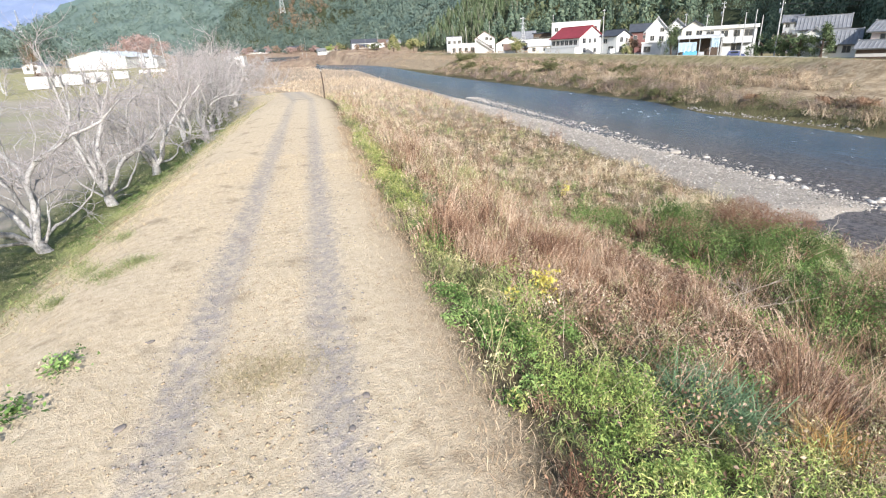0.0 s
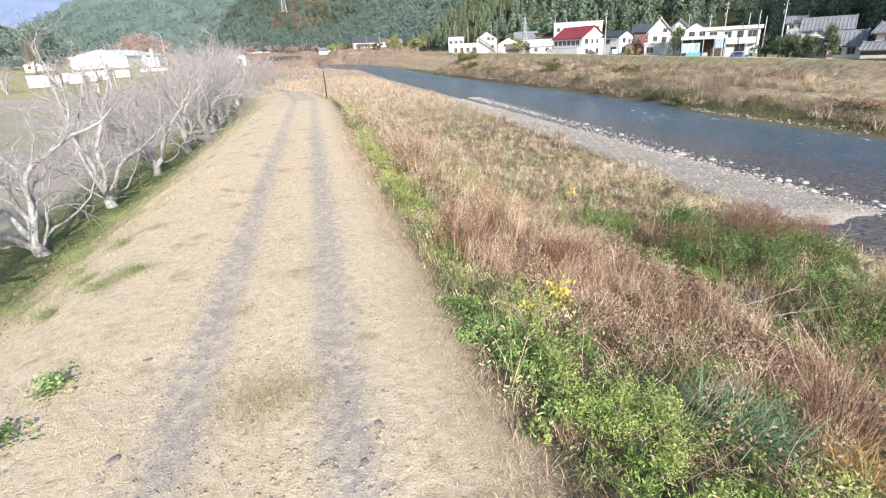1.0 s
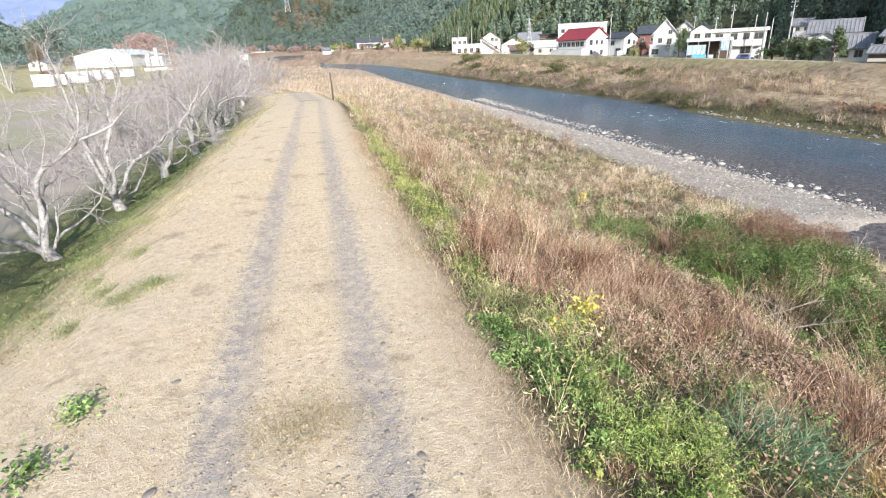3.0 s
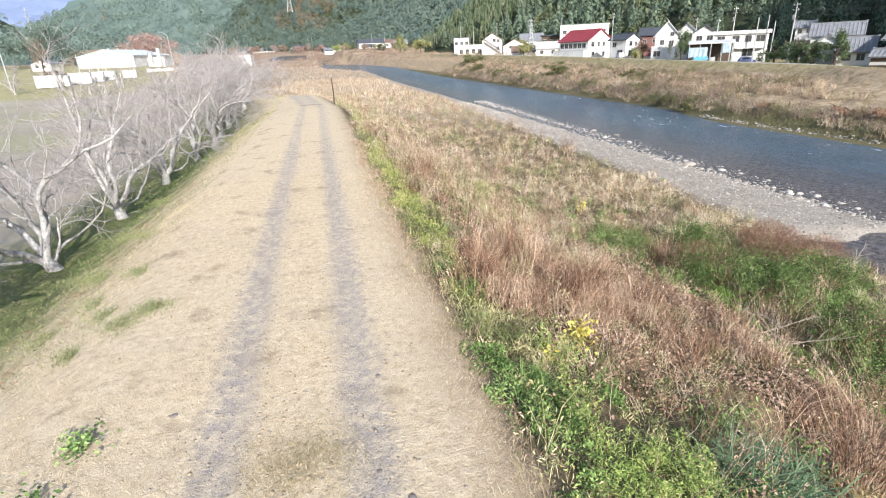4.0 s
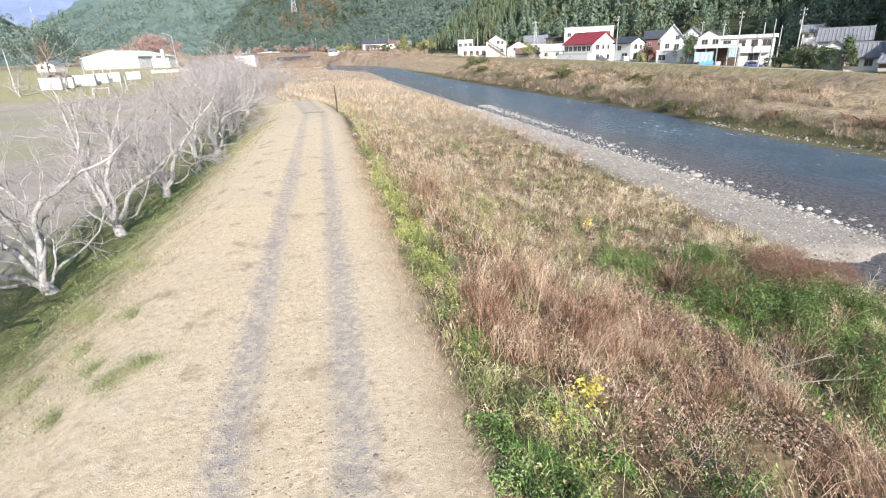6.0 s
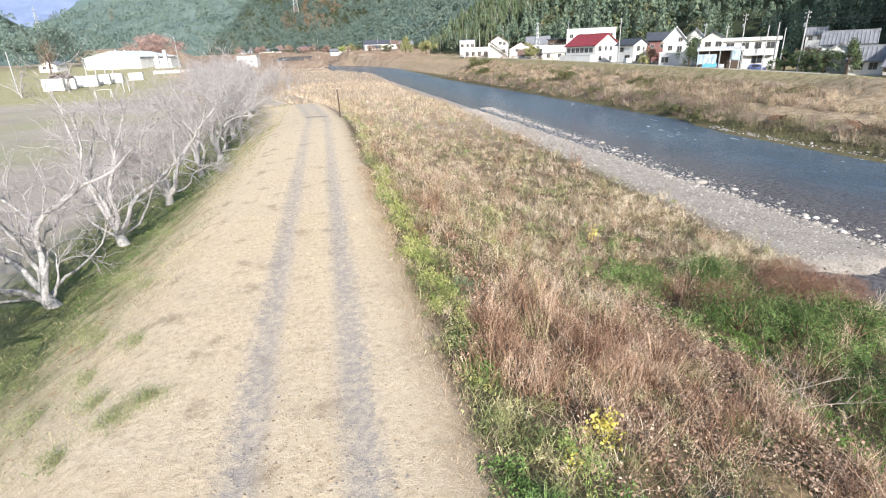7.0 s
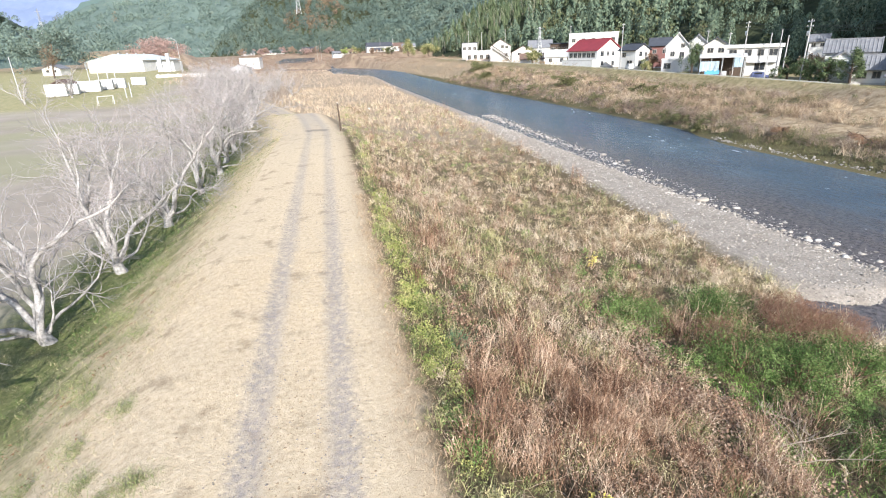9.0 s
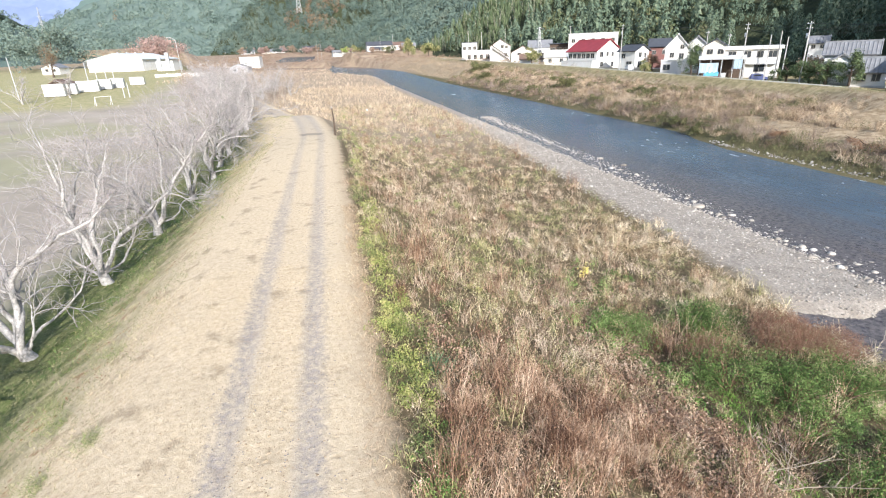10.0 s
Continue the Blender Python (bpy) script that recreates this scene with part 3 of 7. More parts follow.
# the head of the valley, farther off
HEAD = [(-900, 1250, 10), (-560, 1180, 12), (-250, 1080, 16), (0, 1010, 16), (160, 940, 16)]
head_place, head_len = hill_fun(HEAD, lambda u, v: 0.42 * v * smooth(-150, 420, u), 420, 12, 4.0)
# Hill floor carries the same painted haze as the far leaves.
M_HEADFLOOR_HAZED = hill_material("hazed_head_floor", (0.095, 0.132, 0.122), (0.115, 0.155, 0.138), (0.14, 0.178, 0.15), 0.05)
hill_head = part("hill_head", hill_mesh("hill_head", head_place, head_len, 480, 60, 24, M_HEADFLOOR_HAZED))
tagged(hill_head, "wooded hill that closes the valley", "hill", kind="structure")
u, v, P = hill_spots(head_place, head_len, 330, 2600, 1.1)
tone = wob(P[:, 0], P[:, 1], 70, 5.0) + 0.5 * rng.normal(size=len(P))
for nm, mt, sel in (("valley_wood", M_FARWOOD_HAZED, tone < 1.55), ("rusty_wood", M_RUST, tone >= 1.55)):
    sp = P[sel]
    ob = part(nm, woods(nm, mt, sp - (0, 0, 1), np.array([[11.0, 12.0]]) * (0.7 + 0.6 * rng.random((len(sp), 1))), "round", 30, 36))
    tagged(ob, "woods at the valley's head, haze put into their blue-green colour" if nm == "valley_wood" else "rust-coloured autumn trees on the hill", "woods", kind="stuff")

# far ridges, distance haze put in as blue colour and emission
FAR = [(-2200, 1900, 20), (-1300, 1900, 20), (-600, 1850, 20), (100, 1750, 20), (600, 1600, 20)]
far_place, far_len = hill_fun(FAR, lambda u, v: v * 0.62 * smooth(700, 1750, u), 900, 30, 2.0)
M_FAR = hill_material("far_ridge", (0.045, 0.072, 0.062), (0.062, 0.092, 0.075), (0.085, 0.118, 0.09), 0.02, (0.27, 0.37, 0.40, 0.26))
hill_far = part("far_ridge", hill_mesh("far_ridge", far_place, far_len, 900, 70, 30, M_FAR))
tagged(hill_far, "green ridge far up the valley, haze put in as emission", "hill", kind="structure")
BLUE = [(-4200, 3300, 0), (-2500, 3400, 0), (-800, 3400, 0), (1500, 3200, 0)]
blue_place, blue_len = hill_fun(BLUE, lambda u, v: v * 0.6, 700, 60, 3.0)
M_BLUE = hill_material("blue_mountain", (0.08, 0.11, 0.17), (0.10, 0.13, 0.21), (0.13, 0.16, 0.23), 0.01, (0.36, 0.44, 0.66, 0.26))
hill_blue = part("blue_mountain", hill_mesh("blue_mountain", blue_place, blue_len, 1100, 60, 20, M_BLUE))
tagged(hill_blue, "far mountain with blue haze put into its colour and emission", "mountain", kind="structure")
# the spur on the west side
SPUR = [(-420, 420, 6), (-330, 560, 9), (-300, 760, 12), (-330, 900, 14), (-520, 1000, 14)]
spur_place, spur_len = hill_fun(SPUR[::1], lambda u, v: 0.55 * v, 200, 6, 6.0)
hill_spur = part("hill_west", hill_mesh("hill_west", spur_place, spur_len, 220, 40, 16, M_HEADFLOOR_HAZED))
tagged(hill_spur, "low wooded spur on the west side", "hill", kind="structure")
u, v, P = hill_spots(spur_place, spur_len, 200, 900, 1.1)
ob = part("spur_wood", woods("spur_wood", M_FARWOOD_HAZED, P - (0, 0, 1), np.array([[9.0, 10.0]]) * (0.7 + 0.6 * rng.random((len(P), 1))), "round", 33, 60))
tagged(ob, "wood on the western spur in haze-paled green", "woods", kind="stuff")


# ---- the row of bare cherry trees ----
def bark_material():
    m, nt, b = shader("pale_bark", 0.85, 0.2)
    p = position(nt)
    f = noise_tex(nt, p, 9, 5, 0.7)
    g = noise_tex(nt, p, 2.2, 5, 0.6, (1, 1, 0.6))
    c = ramp(nt, f, [(0.3, (0.21, 0.195, 0.185)), (0.5, (0.37, 0.35, 0.335)), (0.72, (0.55, 0.525, 0.50))])
    c = mix(nt, grey(nt, g, 0.52, 0.63, 0, 0.7), c, (0.12, 0.11, 0.10))
    link(nt, c, b.inputs["Base Color"])
    bump(nt, b, f, 0.9, 0.05)
    return m


M_BARK = bark_material()
M_TWIG = plain("twig_bark", (0.37, 0.335, 0.33), 0.85, 0.2, var=0.5, scale=3)


def rot_about(v, axis, a):
    axis = axis / (np.linalg.norm(axis) + 1e-9)
    return v * math.cos(a) + np.cross(axis, v) * math.sin(a) + axis * axis.dot(v) * (1 - math.cos(a))


def limb(rng, start, d, length, wander, lift, n):
    pts = [np.array(start, float)]
    d = np.array(d, float)
    for _ in range(n):
        d = d + rng.normal(size=3) * wander + np.array([0, 0, lift])
        d /= np.linalg.norm(d)
        pts.append(pts[-1] + d * length / n)
    return np.array(pts)


def cherry_tree(seed, lean=(0, 0), leaders=4, low=None, fine=True):
    """Trunk with its crooked leaders, and the crown of boughs and twigs, as two meshes."""
    rng = np.random.default_rng(seed)
    wood, crown = Tubes(), Tubes()
    th = 0.5 + 0.35 * rng.random()
    trunk = limb(rng, (0, 0, -0.25), (lean[0], lean[1], 1), th + 0.25, 0.08, 0.05, 4)
    wood.add(trunk, np.array([0.40, 0.31, 0.27, 0.26, 0.2]), 9)
    firsts = []
    a0 = rng.random() * 6.28
    for k in range(leaders):
        a = a0 + k * 6.283 / leaders + rng.normal() * 0.45
        tilt = 0.18 + 0.55 * rng.random()
        d = np.array([math.cos(a) * math.sin(tilt) + lean[0] * 0.4, math.sin(a) * math.sin(tilt) + lean[1] * 0.4, math.cos(tilt)])
        firsts.append((d, 6.4 + 1.8 * rng.random(), 0.11 + 0.06 * rng.random(), 0.035))
    for a, L in (low or [(rng.random() * 6.28, 4.2), (rng.random() * 6.28, 3.6)]):
        firsts.append((np.array([math.cos(a), math.sin(a), 0.30]), L, 0.075, 0.05))
    for d, L, r, lift in firsts:
        st = trunk[-1] - (0, 0, 0.25 * rng.random()) + d * np.array([0.1, 0.1, 0])
        p1 = limb(rng, st, d, L, 0.24, lift, 13)
        r1 = r * np.linspace(1, 0.16, 14) ** 0.9 * (1 + 0.12 * rng.normal(size=14)).clip(0.75, 1.3)
        wood.add(p1, r1, 7)
        for j in range(3 if r > 0.08 else 7, 14):
            for _ in range(1 + int(rng.random() < 0.1)):
                dd = p1[j] - p1[j - 1]
                dd /= np.linalg.norm(dd)
                sd = rot_about(dd, rng.normal(size=3), 0.55 + 0.6 * rng.random())
                sd[2] += 0.22
                L2 = (1.3 + 2.3 * rng.random() ** 1.3) * (1.2 - 0.035 * j)
                p2 = limb(rng, p1[j], sd, L2, 0.3, 0.03, 7)
                wood.add(p2, np.linspace(max(0.42 * r1[j], 0.018), 0.009, 8), 4)
                for i2 in range(1, 8, 1 if fine else 2):
                    dd2 = p2[i2] - p2[i2 - 1]
                    dd2 /= np.linalg.norm(dd2)
                    for _ in range(1 + (rng.random() < 0.3)):
                        sd2 = rot_about(dd2, rng.normal(size=3), 0.4 + 0.7 * rng.random())
                        p3 = limb(rng, p2[i2], sd2, 0.4 + 0.9 * rng.random(), 0.3, 0.06, 3)
                        crown.add(p3, (0.011, 0.0095, 0.008, 0.005) if fine else (0.017, 0.015, 0.012, 0.007), 3)
                        if fine:
                            for i3 in (2, 3):
                                sd3 = rot_about(p3[i3] - p3[i3 - 1], rng.normal(size=3), 0.4 + 0.6 * rng.random())
                                sd3 /= np.linalg.norm(sd3)
                                p4 = limb(rng, p3[i3], sd3, 0.22 + 0.45 * rng.random(), 0.25, 0.06, 2)
                                crown.add(p4, (0.007, 0.006, 0.0035), 3)
    return wood.mesh("trunk", M_BARK), crown.mesh("crown", M_TWIG)


def make_tree(seed, **kw):
    w, t = cherry_tree(seed, **kw)
    root = new("cherry_tree")
    part("trunk", w, root)
    part("crown", t, root)
    return tagged(root, "bare cherry tree with pale lichen-grey bark at the levee's foot", "tree", "row of trees along the levee")


TREES = [make_tree(3, leaders=5, lean=(-0.12, -0.05), low=[(0.9, 5.2), (3.3, 4.2), (0.4, 2.6)]), make_tree(8, leaders=6, low=[(1.0, 4.2), (2.6, 3.2)]), make_tree(15, leaders=6), make_tree(21, leaders=5), make_tree(28, leaders=6)]
FAR_TREES = [make_tree(40 + k, leaders=5, fine=False) for k in range(3)]
spots = [(-10.75, 23.9), (-10.4, 31.0), (-10.15, 38.9), (-9.8, 47.4), (-9.6, 55.0)]
yy = 62.5
while yy < 200:
    spots.append((-9.6 + float(bend(yy)), yy))
    yy += 7.2
spots += [(float(bend(y)) - o, y) for y, o in ((88, 7.6), (97, 7.4), (106, 7.6), (116, 7.2), (127, 7.4), (139, 7.0))] + [(-13.7, 176), (-17, 168), (-20, 185), (-24, 178), (-11, 192), (-27, 168), (-16, 204), (-30, 190)]
rng = np.random.default_rng(5)
for i, (x, y) in enumerate(spots):
    z = float(height(x, y))
    m = pose(x + rng.normal() * 0.3, y + rng.normal() * 0.6, z, 0, 0, rng.random() * 360)
    if i < 5:
        TREES[i].matrix_basis = pose(x, y, z)
    elif i < 7:
        t = copy_thing(TREES[(i + 1) % 5], m)
        t.scale = (1.1, 1.1, 1.12)
    elif i < 10:
        FAR_TREES[i - 7].matrix_basis = m
    else:
        t = copy_thing(FAR_TREES[i % 3], m)
        t.scale = (1.25, 1.25, 1.1)
for k, (x, y) in enumerate([(-12.5, 15.6), (-12.4, 8.0)]):
    copy_thing(TREES[2 + k], pose(x, y, float(height(x, y)), 0, 0, 130 + 70 * k))
for k, (x, y) in enumerate([(-77, 163), (-71, 176), (-84, 150), (-62, 300), (-52, 330), (-46, 300)]):
    t = copy_thing(FAR_TREES[k % 3], pose(x, y, float(height(x, y)), 0, 0, 70 * k))
    tagged(t, "bare cherry tree standing by the sports field")
    t["group"] = "bare trees by the field"


# ---- plants: blades, leaves and stems gathered into large meshes ----
def blades(name, mat, P, length, width, lean, rng, curl=0.6):
    """Arching blades, one at each point: a quad and a tip."""
    n = len(P)
    a = rng.random(n) * 2 * np.pi
    d = np.stack([np.cos(a), np.sin(a)], 1)
    side = np.stack([-d[:, 1], d[:, 0], np.zeros(n)], 1)
    turn = rng.random(n) * 2 * np.pi
    side = np.stack([np.cos(turn), np.sin(turn), np.zeros(n)], 1)
    L = np.asarray(length) * np.ones(n)
    W = np.asarray(width) * np.ones(n)
    ln = np.asarray(lean) * (0.4 + 1.2 * rng.random(n))
    mid = P + np.concatenate([d * (np.sin(ln) * L * 0.55)[:, None], (np.cos(ln) * L * 0.55)[:, None]], 1)
    l2 = np.minimum(ln * (1 + curl) + curl * 0.4, 1.75)
    tip = mid + np.concatenate([d * (np.sin(l2) * L * 0.45)[:, None], (np.cos(l2) * L * 0.45)[:, None]], 1)
    s = side * (W / 2)[:, None]
    V = np.stack([P - s, P + s, mid + s * 0.8, mid - s * 0.8, tip], 1).reshape(-1, 3)
    b = np.arange(n)[:, None] * 5
    return mesh_from(name, V, [b + np.array([0, 1, 2, 3]), b + np.array([3, 2, 4])], mat)


def leaf_cloud(C, size, rng, aspect=0.55, flat=0.5):
    """Folded leaves, one at each centre: vertices and faces."""
    n = len(C)
    nrm = rng.normal(size=(n, 3)) * (1 - flat)
    nrm[:, 2] += flat
    nrm /= np.linalg.norm(nrm, axis=1, keepdims=True)
    t = rng.normal(size=(n, 3))
    t -= nrm * (t * nrm).sum(1, keepdims=True)
    t /= np.linalg.norm(t, axis=1, keepdims=True)
    b = np.cross(nrm, t)
    s = (np.asarray(size) * np.ones(n))[:, None]
    V = np.stack([C - t * s * 0.5, C + b * s * aspect * 0.5 + nrm * s * 0.12, C + t * s * 0.5 - nrm * s * 0.1, C - b * s * aspect * 0.5 + nrm * s * 0.12], 1)
    k = np.arange(n)[:, None] * 4
    return V.reshape(-1, 3), k + np.array([0, 1, 2]), k + np.array([0, 2, 3])


def leaf_mesh(name, mat, C, size, rng, aspect=0.55, flat=0.5):
    v, f1, f2 = leaf_cloud(C, size, rng, aspect, flat)
    return mesh_from(name, v, [np.concatenate([f1, f2])], mat)


def on_plants(P, h, per, spread, rng, low=0.15, top=1.0):
    """per leaf centres round each plant of height h."""
    n = len(P)
    t = low + (top - low) * rng.random((n, per)) ** 0.75
    a = rng.random((n, per)) * 2 * np.pi
    r = spread * (np.asarray(h) * np.ones(n))[:, None] * (0.35 + 0.65 * rng.random((n, per))) * (1.15 - 0.6 * t)
    z = t * (np.asarray(h) * np.ones(n))[:, None]
    C = P[:, None] + np.stack([r * np.cos(a), r * np.sin(a), z], -1)
    return C.reshape(-1, 3)


def ground_points(n, x0, x1, y0, y1, rng, keep=None, power=1.0):
    x = x0 + (x1 - x0) * rng.random(n)
    y = y0 + (y1 - y0) * rng.random(n) ** power
    if keep is not None:
        k = rng.random(n) < keep(x, y)
        x, y = x[k], y[k]
    return np.stack([x, y, height(x, y) - 0.01], 1)


def stuff(name, me, label, category):
    return tagged(part(name, me), label, category, kind="stuff")


STRAW = [(0.0, (0.24, 0.165, 0.10)), (0.35, (0.43, 0.34, 0.22)), (0.7, (0.57, 0.47, 0.325)), (1.0, (0.67, 0.575, 0.42))]
M_STRAW = leafy("straw", STRAW, 0.8, 0.2, 0.3)
M_TOE = leafy("toe_grass", [(0.0, (0.05, 0.09, 0.025)), (0.5, (0.11, 0.18, 0.05)), (1.0, (0.22, 0.27, 0.10))], 0.8, 0.2, 0.3)
M_SLOPE = leafy("slope_grass", [(0.0, (0.07, 0.105, 0.03)), (0.3, (0.16, 0.185, 0.07)), (0.55, (0.34, 0.30, 0.155)), (1.0, (0.56, 0.47, 0.31))], 0.8, 0.2, 0.6)
M_BROWN = leafy("dead_weeds", [(0.0, (0.081, 0.043, 0.028)), (0.35, (0.216, 0.124, 0.080)), (0.7, (0.367, 0.243, 0.164)), (1.0, (0.572, 0.437, 0.324))], 0.85, 0.15, 0.25, 0.55, 0.4, 0.95, 1.7)
M_PALE = leafy("pale_reeds", [(0.0, (0.190, 0.134, 0.081)), (0.4, (0.392, 0.297, 0.185)), (0.75, (0.582, 0.470, 0.319)), (1.0, (0.750, 0.650, 0.482))], 0.85, 0.15, 0.3, 0.55, 0.4, 0.95, 1.7)
M_PINK = leafy("pinkish_reeds", [(0.0, (0.168, 0.118, 0.084)), (0.4, (0.325, 0.246, 0.179)), (0.75, (0.470, 0.375, 0.280)), (1.0, (0.627, 0.521, 0.403))], 0.85, 0.15, 0.3, 0.55, 0.4, 0.95, 1.7)
M_GREEN = leafy("green_weeds", [(0.0, (0.054, 0.092, 0.027)), (0.35, (0.108, 0.179, 0.052)), (0.7, (0.179, 0.270, 0.081)), (1.0, (0.281, 0.373, 0.135))], 0.8, 0.12, 0.25, 0.35, 0.5, 1.0, 1.5)
M_BUSH = leafy("bush_leaves", [(0.0, (0.036, 0.061, 0.018)), (0.35, (0.071, 0.118, 0.034)), (0.7, (0.118, 0.178, 0.053)), (1.0, (0.185, 0.246, 0.089))], 0.8, 0.12, 0.25, 0.35, 0.5, 1.0, 1.5)
M_YELLOWING = leafy("yellowing_weeds", [(0.0, (0.12, 0.16, 0.045)), (0.35, (0.23, 0.265, 0.08)), (0.7, (0.36, 0.355, 0.13)), (1.0, (0.52, 0.455, 0.21))], 0.8, 0.12, 0.25, 0.2, 0.5, 0.5)
M_LIME = leafy("lime_weeds", [(0.0, (0.10, 0.155, 0.035)), (0.35, (0.19, 0.275, 0.07)), (0.7, (0.31, 0.37, 0.11)), (1.0, (0.47, 0.44, 0.18))], 0.65, 0.25, 0.25, 0.2, 0.5, 0.4)
M_OLIVE = leafy("olive_weeds", [(0.0, (0.078, 0.101, 0.036)), (0.4, (0.174, 0.202, 0.076)), (0.75, (0.314, 0.302, 0.134)), (1.0, (0.482, 0.414, 0.235))], 0.7, 0.25, 0.3, 0.55, 0.4, 0.95, 1.7)
M_LITTER = leafy("dry_leaves", [(0.0, (0.12, 0.065, 0.042)), (0.4, (0.25, 0.155, 0.105)), (0.8, (0.37, 0.265, 0.19)), (1.0, (0.50, 0.395, 0.30))], 0.8, 0.2, 0.2, 0.0, 0.5, 0.4)
M_MUGWORT = leafy("mugwort", [(0.0, (0.14, 0.13, 0.06)), (0.4, (0.30, 0.28, 0.13)), (0.75, (0.48, 0.43, 0.26)), (1.0, (0.66, 0.58, 0.42))], 0.8, 0.2, 0.2, 0.0, 0.5, 0.5)
M_FALLEN = leafy("fallen_leaves", [(0.0, (0.12, 0.06, 0.035)), (0.5, (0.24, 0.13, 0.075)), (1.0, (0.36, 0.23, 0.14))], 0.85, 0.15, 0.2)
M_FRINGE = leafy("fringe_straw", [(0.0, (0.17, 0.11, 0.065)), (0.4, (0.34, 0.245, 0.155)), (0.8, (0.50, 0.385, 0.265)), (1.0, (0.62, 0.51, 0.37))], 0.85, 0.15, 0.3)
M_BLUEGREEN = leafy("sedge", [(0.0, (0.06, 0.11, 0.055)), (0.5, (0.125, 0.20, 0.105)), (1.0, (0.25, 0.32, 0.19))], 0.7, 0.2, 0.15)
M_YELLOW = leafy("yellow_leaves", [(0.0, (0.30, 0.23, 0.05)), (0.5, (0.56, 0.47, 0.10)), (1.0, (0.74, 0.66, 0.20))], 0.6, 0.3, 0.1)
M_SEDGEGREEN = leafy("lawn_green", [(0.0, (0.06, 0.14, 0.018)), (0.5, (0.15, 0.30, 0.04)), (1.0, (0.25, 0.42, 0.08))], 0.6, 0.3, 0.25)

rng = np.random.default_rng(42)


def rut_free(x, y):
    d = np.abs(np.abs(x) - 0.875)
    return np.clip((d - 0.12) / 0.3, 0.06, 1) * (0.35 + 0.65 * (wob(x, y, 0.6, 1) > -0.25))


# mown straw on the crown of the levee
P = np.concatenate([ground_points(9000, -5, 2.75, -14, 2.6, rng, rut_free), ground_points(48000, -4.8, 2.75, 2.6, 9, rng, rut_free), ground_points(42000, -5.2, 2.75, 9, 22, rng, rut_free), ground_points(9000, -5.2, 2.75, 22, 40, rng, rut_free)])
far = np.clip(P[:, 1] / 9, 1, 2.2)
stuff("mown_grass", blades("mown_grass", M_STRAW, P, (0.045 + 0.05 * rng.random(len(P))) * far ** 0.4, 0.0045 * far, 1.0, rng, 0.3), "short mown straw-coloured grass on the levee", "grass")

# the west slope
P = np.concatenate([ground_points(20000, -13.5, -4.0, 9, 24, rng), ground_points(19000, -13.5, -3.8, 24, 60, rng), ground_points(8000, -14, -4.0, 60, 110, rng)])
far = np.clip(P[:, 1] / 14, 1, 4)
stuff("slope_grass", blades("slope_grass", M_SLOPE, P, (0.07 + 0.09 * rng.random(len(P))) * far ** 0.3, 0.008 * far, 1.0, rng), "green and straw grass on the levee's west slope", "grass")

P = ground_points(15000, -12.5, -6.8, 12, 60, rng, lambda x, y: np.exp(-((x + 9.2) / 1.5) ** 2) * np.clip(0.6 + 0.6 * wob(x, y, 2.2, 8), 0.1, 1), 1.3)
far = np.clip(P[:, 1] / 14, 1, 4)
stuff("toe_grass", blades("toe_grass", M_TOE, P, (0.10 + 0.12 * rng.random(len(P))) * far ** 0.3, 0.011 * far, 0.8, rng), "fresh green grass at the levee's foot", "grass")


# weeds between the track and the river
def spot(x, y, cx, cy, rx, ry=None):
    return np.exp(-((x - cx) / rx) ** 2 - ((y - cy) / (ry or rx)) ** 2)


